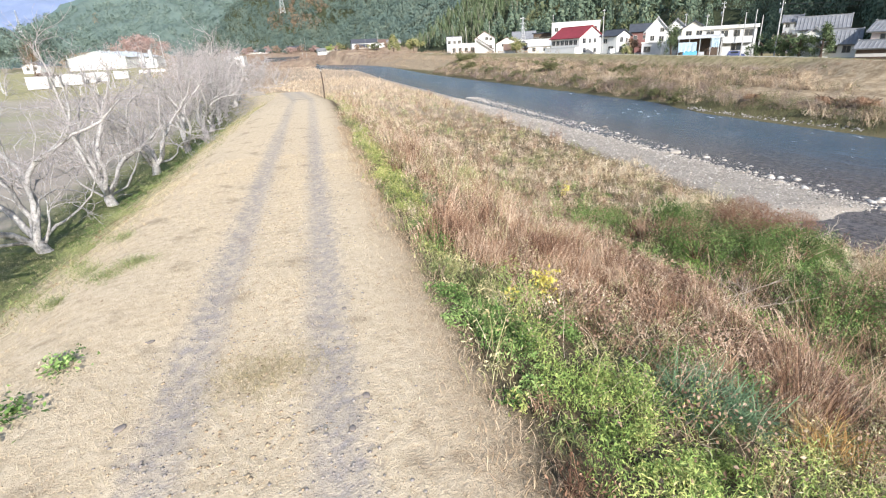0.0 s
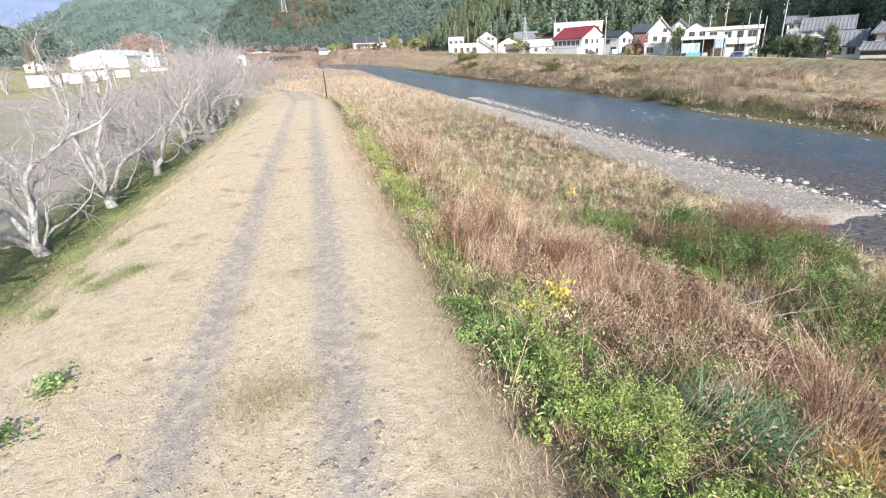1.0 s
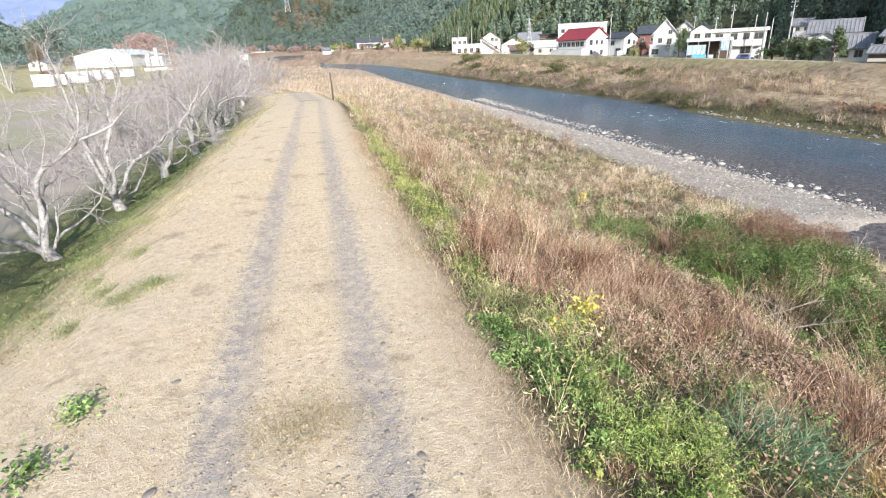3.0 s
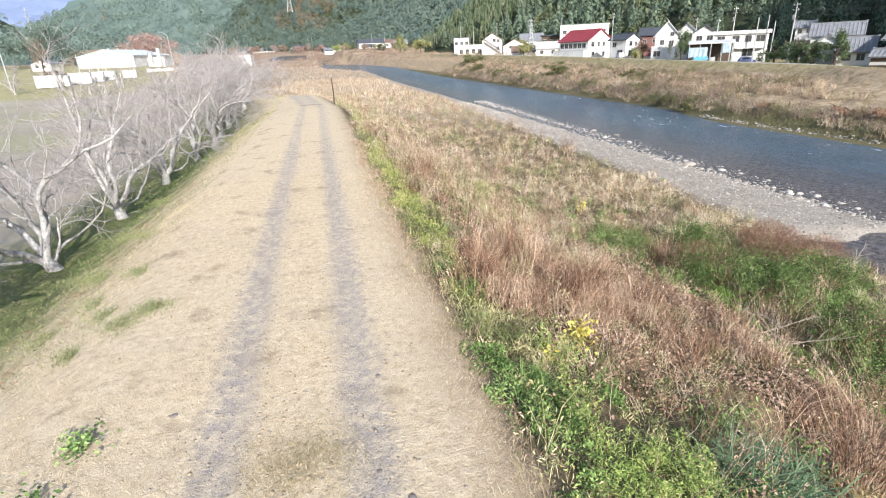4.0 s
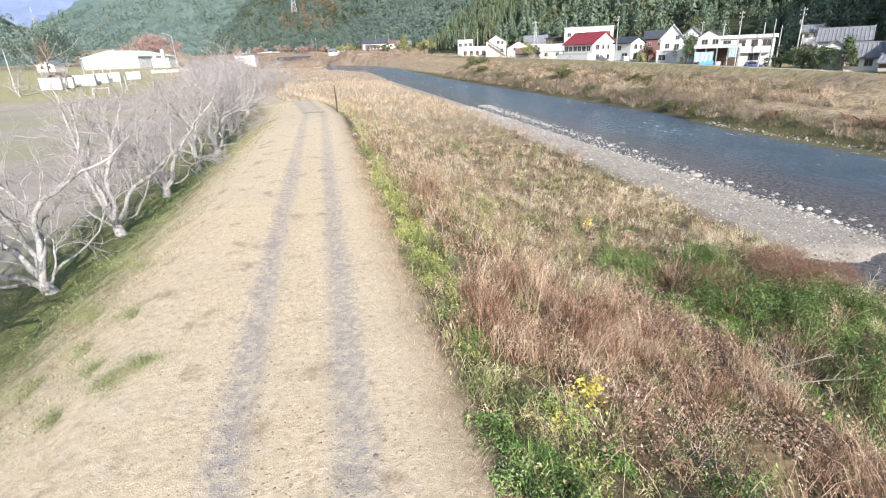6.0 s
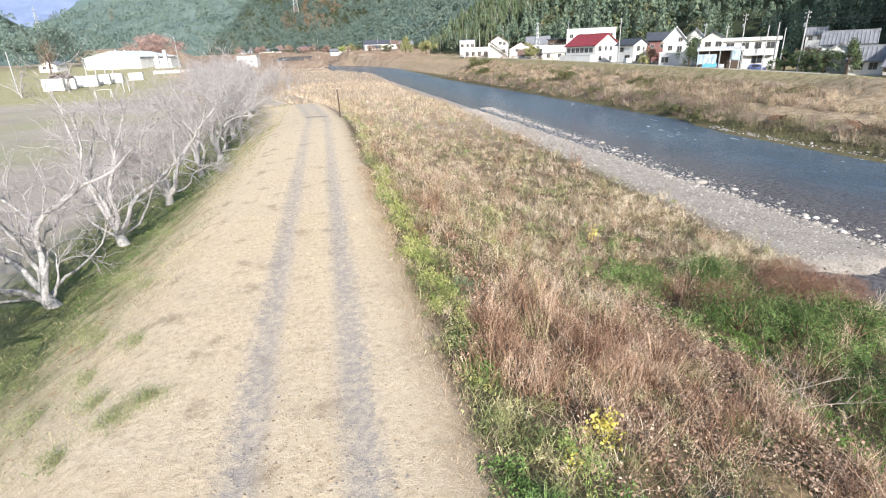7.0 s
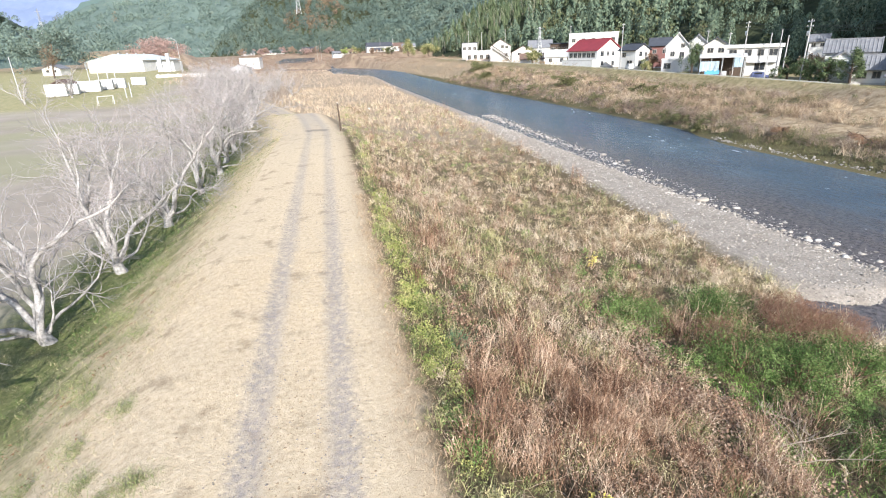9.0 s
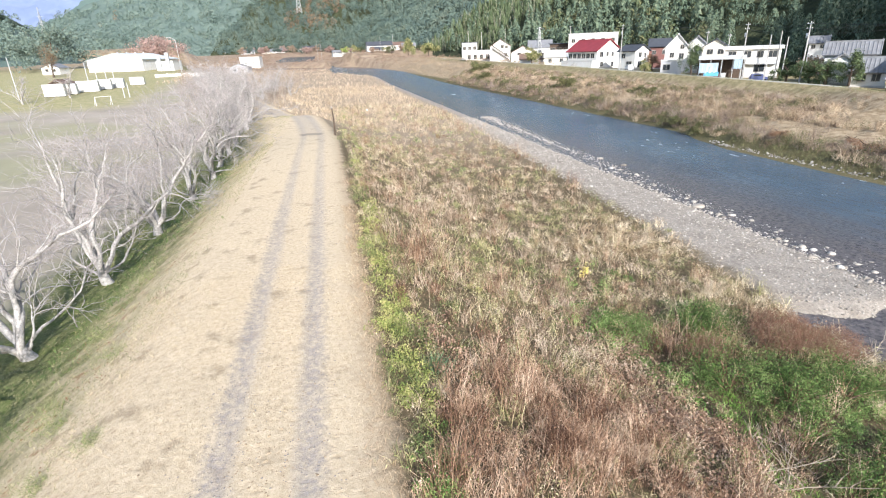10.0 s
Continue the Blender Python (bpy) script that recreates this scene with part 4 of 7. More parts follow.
# what grows where: centre x, y, reach in x, y, weight
PATCHES = {
    "herb": ((3.0, 5.6, 0.6, 1.3, 4.5), (3.1, 7.4, 0.5, 0.9, 3.4), (3.1, 11.0, 0.6, 1.3, 3.2), (17.8, 21.5, 1.4, 1.1, 2.8), (12.6, 21.6, 1.1, 2.2, 2.4), (13.4, 18.2, 0.9, 1.0, 1.6), (15.3, 25.9, 1.5, 1.1, 2.0), (16.4, 16.6, 1.4, 1.3, 2.2), (17.2, 13.2, 1.4, 1.2, 2.2), (19.0, 15.6, 1.2, 1.3, 1.8), (15.8, 10.8, 1.3, 1.3, 2.4), (18.6, 9.5, 1.6, 1.6, 1.8), (11.6, 27.5, 1.0, 1.2, 1.4), (5.2, 3.4, 1.0, 0.6, 2.4), (5.0, 7.4, 0.5, 0.5, 1.6)),
    "lime": ((4.6, 5.7, 0.9, 0.8, 4.2), (4.6, 4.2, 1.1, 1.0, 5.0), (3.6, 4.8, 0.5, 0.6, 2.4), (4.1, 3.3, 0.8, 0.6, 4.0), (4.1, 7.8, 0.5, 0.8, 2.2), (6.4, 3.7, 1.2, 0.8, 3.4)),
    "yellowing": ((3.25, 19.5, 0.6, 4.2, 4.2), (3.2, 14.4, 0.5, 2.0, 3.4), (3.4, 28.0, 0.6, 4.0, 2.2), (4.4, 6.6, 0.5, 0.5, 2.4), (7.6, 22.8, 0.5, 1.0, 2.0), (7.8, 4.6, 1.0, 0.7, 2.6)),
    "olive": ((3.5, 8.6, 0.6, 1.6, 2.2), (3.2, 16.0, 0.5, 3.0, 1.2), (17.8, 37.4, 3.0, 3.0, 2.4), (12.0, 27.8, 2.2, 2.4, 2.0), (4.6, 6.7, 0.7, 0.7, 1.8), (9.0, 30.0, 2.0, 4.0, 1.4), (8.6, 4.6, 1.6, 1.0, 2.8)),
    "brown": ((6.9, 13.2, 1.9, 1.9, 4.0), (8.6, 12.4, 1.5, 1.8, 3.4), (5.0, 12.2, 1.0, 1.5, 3.0), (4.5, 10.6, 0.7, 1.0, 2.2), (7.2, 15.2, 1.6, 1.0, 2.4), (2.9, 3.5, 0.4, 0.5, 2.4), (11.0, 8.0, 0.8, 1.0, 2.4), (9.4, 6.3, 1.3, 0.5, 7.0), (15.0, 13.9, 0.7, 0.6, 3.0), (17.9, 15.0, 0.7, 0.6, 3.0), (14.6, 19.8, 0.8, 0.8, 2.6), (17.0, 11.9, 0.6, 0.6, 3.0), (16.0, 18.6, 0.8, 0.8, 2.6), (12.0, 10.6, 1.0, 1.6, 1.4), (5.4, 25.0, 0.8, 4.0, 1.6)),
    "dryleaf": ((8.6, 11.4, 0.9, 0.6, 2.8), (9.2, 9.8, 1.3, 0.8, 2.4), (10.9, 8.6, 1.2, 1.3, 2.6), (12.6, 14.4, 1.6, 1.1, 3.4), (10.7, 15.2, 1.1, 0.9, 2.4), (14.0, 13.1, 0.8, 1.0, 1.8), (4.8, 15.3, 0.8, 1.5, 2.6), (6.4, 10.0, 1.0, 0.9, 2.4), (6.4, 8.6, 0.9, 0.9, 2.0)),
    "mugwort": ((7.1, 21.2, 0.6, 1.4, 3.0), (7.4, 19.0, 0.8, 1.0, 2.2), (6.2, 15.6, 0.5, 0.6, 2.0), (10.6, 6.6, 1.0, 0.9, 2.2), (7.6, 26.0, 0.8, 2.0, 1.2)),
    "pale": ((17.8, 32.7, 4.0, 2.0, 2.4), (22.0, 34.9, 3.0, 3.0, 2.2), (22.6, 22.0, 1.8, 6.0, 2.0), (20.8, 13.6, 1.3, 1.2, 2.4), (8.6, 6.9, 0.9, 0.6, 1.4)),
    "pink": ((7.6, 34.0, 3.0, 6.0, 1.8), (7.0, 47.0, 4.0, 6.0, 1.2), (17.0, 45.0, 5.0, 5.0, 1.2), (9.6, 18.6, 1.8, 1.6, 1.6)),
}
KINDS = list(PATCHES)


def zone(x, y):
    """Weights of the kinds of weeds at x, y."""
    a, b, c, d = wob(x, y, 1.3, 0.7), wob(x, y, 0.7, 4.1), wob(x, y, 4.4, 2.2), wob(x, y, 2.3, 8.0)
    edge = np.exp(-((x - 2.9 - 0.012 * y) / (0.4 + 0.012 * y)) ** 2)
    low = smooth(11, 13.5, x) * (1 - smooth(21, 24, x)) * (1 - smooth(24, 30, y))
    farz = smooth(17, 27, y)
    w = {
        "herb": low * np.clip(0.1 + 1.2 * c + 0.9 * a, 0, 1.3) + 0.4 * edge * np.clip(b, 0, 1) + 0.8 * farz * np.clip(c + 0.1, 0, 1),
        "lime": 0.9 * edge * np.clip(0.4 + a, 0, 1),
        "yellowing": 0.9 * edge * np.clip(0.4 - a, 0, 1),
        "olive": 0.75 + 1.3 * edge + 0.5 * a + 0.35 * farz * (d > 0.0),
        "brown": 0.25 + 0.5 * (d > 0.2) + 0.35 * farz * (c > 0.1),
        "dryleaf": 0.15 + 0.3 * np.clip(b, 0, 1) * (1 - farz),
        "mugwort": 0.3 + 0.9 * np.clip(d - 0.1, 0, 1),
        "pale": 0.25 + 0.7 * farz * (0.7 + 0.8 * a) + 0.4 * np.clip(b, 0, 1),
        "pink": 0.25 + 1.1 * farz * (0.7 + 0.9 * c) + 0.3 * (a < -0.2),
    }
    for kind, marks in PATCHES.items():
        for cx, cy, rx, ry, k in marks:
            w[kind] = w[kind] + k * (0.75 + 0.5 * b) * spot(x, y, cx, cy, rx, ry)
    return {k: np.clip(v, 0, 9) for k, v in w.items()}


def pick(P):
    z = zone(P[:, 0], P[:, 1])
    w = np.stack([z[k] for k in KINDS], 1) + 1e-4
    w = w ** 2.2
    w /= w.sum(1, keepdims=True)
    r = rng.random(len(P))[:, None]
    return (r > np.cumsum(w, 1)).sum(1).clip(0, len(KINDS) - 1)


def inner(x, y):
    """Thins out towards the bare gravel, ragged at the track, with a few gaps."""
    k = (1 - smooth(21.0, 25.0, x + 1.8 * wob(x, y, 3, 5) - 0.06 * np.clip(y - 25, 0, 90))) * (x > 2.72 + 0.3 * wob(x, y, 0.9, 2)) * ((x < 4 + 1.5 * y) | (y < 2.6))
    trail = 13.8 + 0.02 * (y - 8) + 0.45 * np.clip(y - 13, 0, 9)
    k = k * (1 - 0.95 * np.exp(-((x - trail) / 0.55) ** 2) * (1 - smooth(17, 20, y)))
    return k * (1 - 0.9 * spot(x, y, 6.3, 7.2, 0.6)) * np.clip(1 - 1.2 * spot(x, y, 3.75, 3.95, 0.4), 0, 1) * np.clip(1 - 1.6 * spot(x, y, SHADE_PIT[0], SHADE_PIT[1], 1.1, 1.1), 0, 1)


# from y, to y, clumps a square metre, coarseness
bands = [(-12, 2.6, 2.2, 2.0), (2.6, 9, 13, 1.0), (9, 16, 10, 1.1), (16, 26, 6.4, 1.4), (26, 42, 3.3, 2.1), (42, 75, 1.6, 3.1), (75, 140, 0.7, 4.8)]
per_kind = {k: [] for k in KINDS}
for y0, y1, dens, s in bands:
    x1 = 31 if y0 > 30 else 26
    P = ground_points(round(dens * (x1 - 2.3) * (y1 - y0)), 2.3, x1, y0, y1, rng, inner)
    k = pick(P)
    for i, nm in enumerate(KINDS):
        per_kind[nm].append((P[k == i], s))


# the close green border of the track
for y0, y1, dens, s in ((6, 16, 9, 1.1), (16, 26, 7, 1.4), (26, 45, 4.5, 2.1)):
    P = ground_points(round(dens * 2.2 * (y1 - y0)), 2.55, 4.75, y0, y1, rng, lambda x, y: np.exp(-((x - 3.15 - 0.012 * y) / 0.6) ** 2))
    k = pick(P)
    for i, nm in enumerate(KINDS):
        per_kind[nm].append((P[k == i], s))


def dome(P, r, h, per, rng, deep=0.45):
    """per leaf centres over the upper skin of each clump of reach r and height h."""
    n = len(P)
    ca = rng.random((n, per)) ** 0.8
    sa = np.sqrt(1 - ca ** 2)
    a = rng.random((n, per)) * 2 * np.pi
    k = 1 - deep * rng.random((n, per)) ** 1.6
    lump = 1 + 0.35 * np.sin(a * 2 + rng.random((n, 1)) * 6.28) * sa
    d = np.stack([r[:, None] * sa * np.cos(a) * k * lump, r[:, None] * sa * np.sin(a) * k * lump, h[:, None] * (0.12 + 0.88 * ca) * k], -1)
    return (P[:, None] + d).reshape(-1, 3)


# material, reach, height, leaves, leaf size, leaf shape, flatness, blades, blade width, lean, label
SPEC = {
    "herb": (M_GREEN, 0.24, 0.36, 120, 0.053, 0.45, 0.42, 4, 0.010, 0.6, "green broad-leaved weeds on the river bank"),
    "lime": (M_LIME, 0.22, 0.55, 170, 0.052, 0.28, 0.20, 6, 0.009, 0.4, "yellow-green weeds along the track's edge"),
    "yellowing": (M_YELLOWING, 0.24, 0.40, 90, 0.056, 0.42, 0.35, 6, 0.010, 0.5, "yellowing weeds along the track's edge"),
    "olive": (M_OLIVE, 0.22, 0.36, 26, 0.060, 0.35, 0.30, 24, 0.010, 0.65, "olive-coloured fading weeds"),
    "brown": (M_BROWN, 0.26, 0.88, 56, 0.040, 0.50, 0.10, 26, 0.0095, 0.32, "dead reddish-brown weeds standing on the bank"),
    "dryleaf": (M_LITTER, 0.28, 0.46, 56, 0.062, 0.62, 0.30, 9, 0.009, 0.6, "curled dry pinkish leaves hanging on dead weeds"),
    "mugwort": (M_MUGWORT, 0.20, 0.72, 70, 0.060, 0.28, 0.12, 8, 0.010, 0.3, "pale yellow-green weeds with cream seed heads"),
    "pale": (M_PALE, 0.28, 0.52, 3, 0.05, 0.3, 0.1, 36, 0.0105, 0.75, "pale dry grass and reeds on the bank"),
    "pink": (M_PINK, 0.26, 0.56, 26, 0.045, 0.35, 0.15, 26, 0.0100, 0.5, "pinkish-brown dry seed heads on the bank"),
}
for nm, (mt, reach, hgt, per, size, aspect, flat, rep, bw, ln, lab) in SPEC.items():
    V, F, n0 = [], [], 0
    BP, BL, BW = [], [], []
    for P, s in per_kind[nm]:
        if not len(P):
            continue
        per_s, rep_s = max(2, round(per / s ** 0.75)), max(3, round(rep / s ** 0.6))
        swell = np.clip(1 + 1.2 * wob(P[:, 0], P[:, 1], 0.8, 7) + 0.4 * wob(P[:, 0], P[:, 1], 3.1, 1), 0.4, 1.9)
        low_edge = 0.6 + 0.4 * smooth(2.6, 4.8, P[:, 0])
        h = hgt * (0.6 + 0.7 * rng.random(len(P))) * swell * low_edge * (1 + 0.05 * s)
        # Weeds on the sunward rim are grown taller to keep the added hole dark.
        h = h * (1 + 0.7 * (nm == "herb") * smooth(11, 13, P[:, 0])) * (1 + 0.9 * spot(P[:, 0], P[:, 1], SHADE_PIT[0] - 0.1, SHADE_PIT[1] - 1.5, 1.4, 0.5))
        r = reach * (0.7 + 0.7 * rng.random(len(P))) * (0.75 + 0.25 * swell) * s ** 0.55
        C = dome(P, r, h, per_s, rng)
        v, f1, f2 = leaf_cloud(C, size * s ** 0.75 * (0.5 + 1.0 * rng.random(len(C))), rng, aspect, flat)
        V.append(v)
        F.append(np.concatenate([f1, f2]) + n0)
        n0 += len(v)
        Q = np.repeat(P, rep_s, 0) + rng.normal(size=(len(P) * rep_s, 3)) * np.repeat(np.stack([0.42 * r, 0.42 * r, 0 * r], 1), rep_s, 0)
        BP.append(Q)
        BL.append(np.repeat(h, rep_s) * (0.6 + 0.6 * rng.random(len(Q))) * 1.1)
        BW.append(np.full(len(Q), bw * s ** 0.85))
    stuff(nm + "_weeds", mesh_from(nm + "_weeds", np.concatenate(V), [np.concatenate(F)], mt), lab, "weeds")
    BP, BL, BW = np.concatenate(BP), np.concatenate(BL), np.concatenate(BW)
    stuff(nm + "_stems", blades(nm + "_stems", mt, BP, BL, BW, ln, rng, 0.7), "stems and blades of " + lab, "weeds")

# thin grass under the weeds, and the longer dry fringe beside the mown track
P = ground_points(15000, 2.5, 24, 3, 34, rng, lambda x, y: inner(x, y) * (x < 4 + 1.5 * y))
far = np.clip(P[:, 1] / 10, 1, 2.6)
stuff("under_grass", blades("under_grass", M_OLIVE, P, (0.12 + 0.16 * rng.random(len(P))) * far ** 0.3, 0.010 * far, 0.9, rng), "thin olive grass under the weeds", "grass")
P = ground_points(17000, 1.5, 3.3, 2.6, 30, rng, lambda x, y: np.exp(-((x - 2.55 - 0.2 * wob(x, y, 0.9, 2)) / 0.33) ** 2), 1.5)
far = np.clip(P[:, 1] / 8, 1, 2.6)
stuff("fringe_grass", blades("fringe_grass", M_FRINGE, P, (0.10 + 0.14 * rng.random(len(P))) * far ** 0.3, 0.007 * far, 0.95, rng, 0.5), "longer tan dry grass fringing the mown track", "grass")

# dry leaves lying at the foot of the slope, short green grass in the hollow
P = ground_points(16000, 9.5, 16, 4, 26, rng, lambda x, y: np.exp(-((x - 11.6 - 0.05 * y) / 1.3) ** 2))
stuff("leaf_litter", leaf_mesh("leaf_litter", M_LITTER, P + (0, 0, 0.12) + rng.random((len(P), 1)) * (0, 0, 0.25), 0.075 + 0.06 * rng.random(len(P)), rng, 0.7, 0.7), "dry pinkish leaves lying on the bank", "leaves")
P = ground_points(42000, 11, 19, 4, 21, rng, lambda x, y: np.exp(-((x - 13.8 - 0.02 * (y - 8) - 0.45 * np.clip(y - 13, 0, 9)) / 0.6) ** 2))
stuff("hollow_grass", blades("hollow_grass", M_SEDGEGREEN, P, 0.14 + 0.16 * rng.random(len(P)), 0.012, 0.6, rng), "bright green grass in the hollow", "grass")

# tall reeds past the bend of the track
for nm, mt, n, k in (("tall_reeds", M_PINK, 9000, -0.2), ("brown_reeds", M_PALE, 5000, 0.1)):
    P = ground_points(n, -12, 27, 88, 230, rng, lambda x, y: smooth(1.5, 3.5, x - bend(y)) * (0.3 + 0.7 * (wob(x, y, 9, k * 9) > k)))
    stuff(nm, blades(nm, mt, P, 0.9 + 0.8 * rng.random(len(P)), 0.055, 0.35, rng), "tall pale reeds past the bend of the track" if k < 0 else "brown dry reeds past the bend of the track", "reeds")
P = ground_points(16000, -60, 31, 215, 470, rng, lambda x, y: (height(x, y) > water_level(y) + 0.25) * np.clip(0.5 + 0.7 * wob(x, y, 9), 0.05, 1))
stuff("far_reeds", blades("far_reeds", M_PINK, P, 0.7 + 1.1 * rng.random(len(P)), 0.10 + 0.08 * rng.random(len(P)), 0.4, rng), "dry reeds beside the upper river", "reeds")

# the far bank: scrub on the slope, a mown field, a low green shelf by the water
def bank_x(x, y):
    return x + 3.6 * (1 - smooth(60, 80, y))


def bank_scrub_at(x, y):
    """How thick the tall scrub stands: a narrow strip before the mown field, the whole slope farther up."""
    u = bank_x(x, y)
    strip = 1.4 * np.exp(-((u - 61.0 - 0.6 * wob(x, y, 5, 1)) / 1.7) ** 2)
    slope = smooth(64, 76, y + 1.2 * (78 - x) * (x > 66)) * smooth(57.2, 58.2, u) * (1 - smooth(77, 81.5, x + 1.5 * wob(x, y, 6, 3)))
    return (height(x, y) > water_level(y) + 0.15) * np.clip(strip + slope * np.clip(0.75 + 0.5 * wob(x, y, 2.4, 5), 0.15, 1) + 0.012, 0, 1)


M_BANK = leafy("bank_leaves", [(0.0, (0.05, 0.055, 0.025)), (0.4, (0.10, 0.108, 0.048)), (0.75, (0.18, 0.17, 0.08)), (1.0, (0.28, 0.25, 0.14))], 0.8, 0.2, 0.3)
M_HEATH = leafy("heath_scrub", [(0.0, (0.12, 0.08, 0.06)), (0.5, (0.25, 0.175, 0.13)), (1.0, (0.38, 0.29, 0.225))], 0.9, 0.1, 0.3, 0.5, 0.05)
M_DRYBANK = leafy("dry_bank_weeds", [(0.0, (0.13, 0.09, 0.06)), (0.35, (0.30, 0.22, 0.15)), (0.7, (0.44, 0.345, 0.24)), (1.0, (0.56, 0.46, 0.34))], 0.85, 0.15, 0.3, 0.5, 0.16, 0.5, 0.6)
M_GREYSCRUB = leafy("grey_scrub", [(0.0, (0.07, 0.052, 0.045)), (0.4, (0.18, 0.135, 0.115)), (0.75, (0.31, 0.245, 0.205)), (1.0, (0.44, 0.36, 0.305))], 0.9, 0.1, 0.3, 0.5, 0.2, 0.6, 0.6)
M_RUSTGRASS = leafy("rust_grass", [(0.0, (0.13, 0.07, 0.045)), (0.5, (0.26, 0.155, 0.10)), (1.0, (0.40, 0.28, 0.19))], 0.9, 0.1, 0.3)
M_MEADOW = leafy("mown_meadow", [(0.0, (0.26, 0.20, 0.125)), (0.4, (0.38, 0.31, 0.20)), (0.75, (0.50, 0.42, 0.28)), (1.0, (0.58, 0.50, 0.35))], 0.9, 0.1, 0.4, 0.4, 0.15)
FAR_KINDS = [
    ("tan_scrub", M_DRYBANK, 0.75, 1.15, 6, 0.16, 0.3, 22, 0.045, "tall tan grass on the far bank"),
    ("grey_scrub", M_GREYSCRUB, 0.95, 1.35, 46, 0.15, 0.22, 10, 0.03, "grey-brown leafless scrub on the far bank"),
    ("olive_scrub", M_BANK, 0.85, 1.15, 70, 0.15, 0.5, 4, 0.03, "rounded olive bushes on the far bank"),
    ("russet_scrub", M_HEATH, 0.75, 1.0, 34, 0.15, 0.3, 12, 0.035, "tawny dead weeds on the far bank"),
]
P = np.concatenate([ground_points(7000, 52, 83, 24, 105, rng, bank_scrub_at), ground_points(3300, 55, 83, 105, 250, rng, bank_scrub_at)])
a, b = wob(P[:, 0], P[:, 1], 4.5, 1), wob(P[:, 0], P[:, 1], 2.6, 6)
toe = np.exp(-((bank_x(P[:, 0], P[:, 1]) - 60.0) / 2.2) ** 2)
w = np.stack([0.75 + 0.8 * a, 0.45 + 0.8 * b + 0.7 * toe, 0.22 + 0.9 * np.clip(-a, 0, 1) * (b < 0.3) + 0.4 * toe, 0.3 - 0.5 * a + 0.3 * toe], 1).clip(0.02, 9) ** 2
w /= w.sum(1, keepdims=True)
k = (rng.random((len(P), 1)) > np.cumsum(w, 1)).sum(1).clip(0, 3)
for i, (nm, mt, reach, hgt, per, size, aspect, rep, bw, lab) in enumerate(FAR_KINDS):
    Q = P[k == i]
    far = np.clip(Q[:, 1] / 75, 0.8, 2.2)
    h = hgt * (0.6 + 0.7 * rng.random(len(Q))) * np.clip(1 + 0.8 * wob(Q[:, 0], Q[:, 1], 2.2, 5), 0.45, 1.8)
    r = reach * (0.6 + 0.7 * rng.random(len(Q))) * far ** 0.4
    C = dome(Q, r, h, per, rng)
    stuff(nm, leaf_mesh(nm, mt, C, size * np.repeat(far, per) ** 0.8 * (0.5 + rng.random(len(C))), rng, aspect, 0.15), lab, "scrub")
    T = np.repeat(Q, rep, 0) + rng.normal(size=(len(Q) * rep, 3)) * np.repeat(np.stack([0.5 * r, 0.5 * r, 0 * r], 1), rep, 0)
    stuff(nm + "_stems", blades(nm + "_stems", mt, T, np.repeat(h, rep) * (0.6 + 0.6 * rng.random(len(T))), bw * np.repeat(far, rep), 0.45, rng), "stems of " + lab, "scrub")
# the low shelf by the water, the mown field, the rusty strip and the verge under the road
P = ground_points(15000, 51, 60, 24, 84, rng, lambda x, y: (height(x, y) > water_level(y) + 0.1) * (1 - smooth(60.2, 61.2, bank_x(x, y))))
stuff("shelf_grass", blades("shelf_grass", M_BANK, P, 0.18 + 0.34 * rng.random(len(P)), 0.055, 0.7, rng), "low olive grass on the shelf by the water", "grass")
P = ground_points(9000, 61, 82, 24, 95, rng, lambda x, y: 1 - 0.9 * smooth(64, 76, y + 1.2 * (78 - x) * (x > 66)))
stuff("mown_meadow", blades("mown_meadow", M_MEADOW, P, 0.07 + 0.09 * rng.random(len(P)), 0.05, 1.1, rng, 0.3), "mown tan meadow on the far bank", "grass")
P = ground_points(6500, 74, 84, 24, 135, rng, lambda x, y: np.exp(-((x - 79.6 - 0.6 * wob(x, y, 6, 2)) / 1.5) ** 2) * np.clip(0.75 + 0.7 * wob(x, y, 4, 7), 0, 1))
stuff("rust_grass", blades("rust_grass", M_RUSTGRASS, P, 0.28 + 0.3 * rng.random(len(P)), 0.05, 0.7, rng), "rusty dead grass under the bank road", "grass")
P = ground_points(7000, 81, 87, 24, 240, rng)
stuff("verge_grass", blades("verge_grass", M_OLIVE, P, 0.14 + 0.16 * rng.random(len(P)), 0.055, 0.8, rng), "short olive grass along the bank road", "grass")
P = ground_points(3600, 57.8, 92, 170, 430, rng, lambda x, y: 0.35 + 0.6 * (wob(x, y, 14, 2) > 0.0))
h = 0.8 + 1.0 * rng.random(len(P))
C = on_plants(P, h, 10, 0.7, rng)
stuff("upper_scrub", leaf_mesh("upper_scrub", M_DRYBANK, C, 0.2 + 0.25 * rng.random(len(C)), rng, 0.28, 0.1), "tan scrub farther up the far bank", "scrub")
P = ground_points(9000, -120, 112, 425, 960, rng, lambda x, y: (height(x, y) > water_level(y) + 0.2) * np.clip(0.55 + 0.7 * wob(x, y, 20, 3), 0.08, 1), 0.8)
h = (1.0 + 1.8 * rng.random(len(P))) * np.clip(1 + 0.8 * wob(P[:, 0], P[:, 1], 31, 1), 0.4, 2)
C = on_plants(P, h, 8, 0.9, rng)
stuff("valley_scrub", leaf_mesh("valley_scrub", M_HEATH, C, 0.5 + 0.5 * rng.random(len(C)), rng, 0.5, 0.3), "reddish-brown scrub at the bend of the river", "scrub")
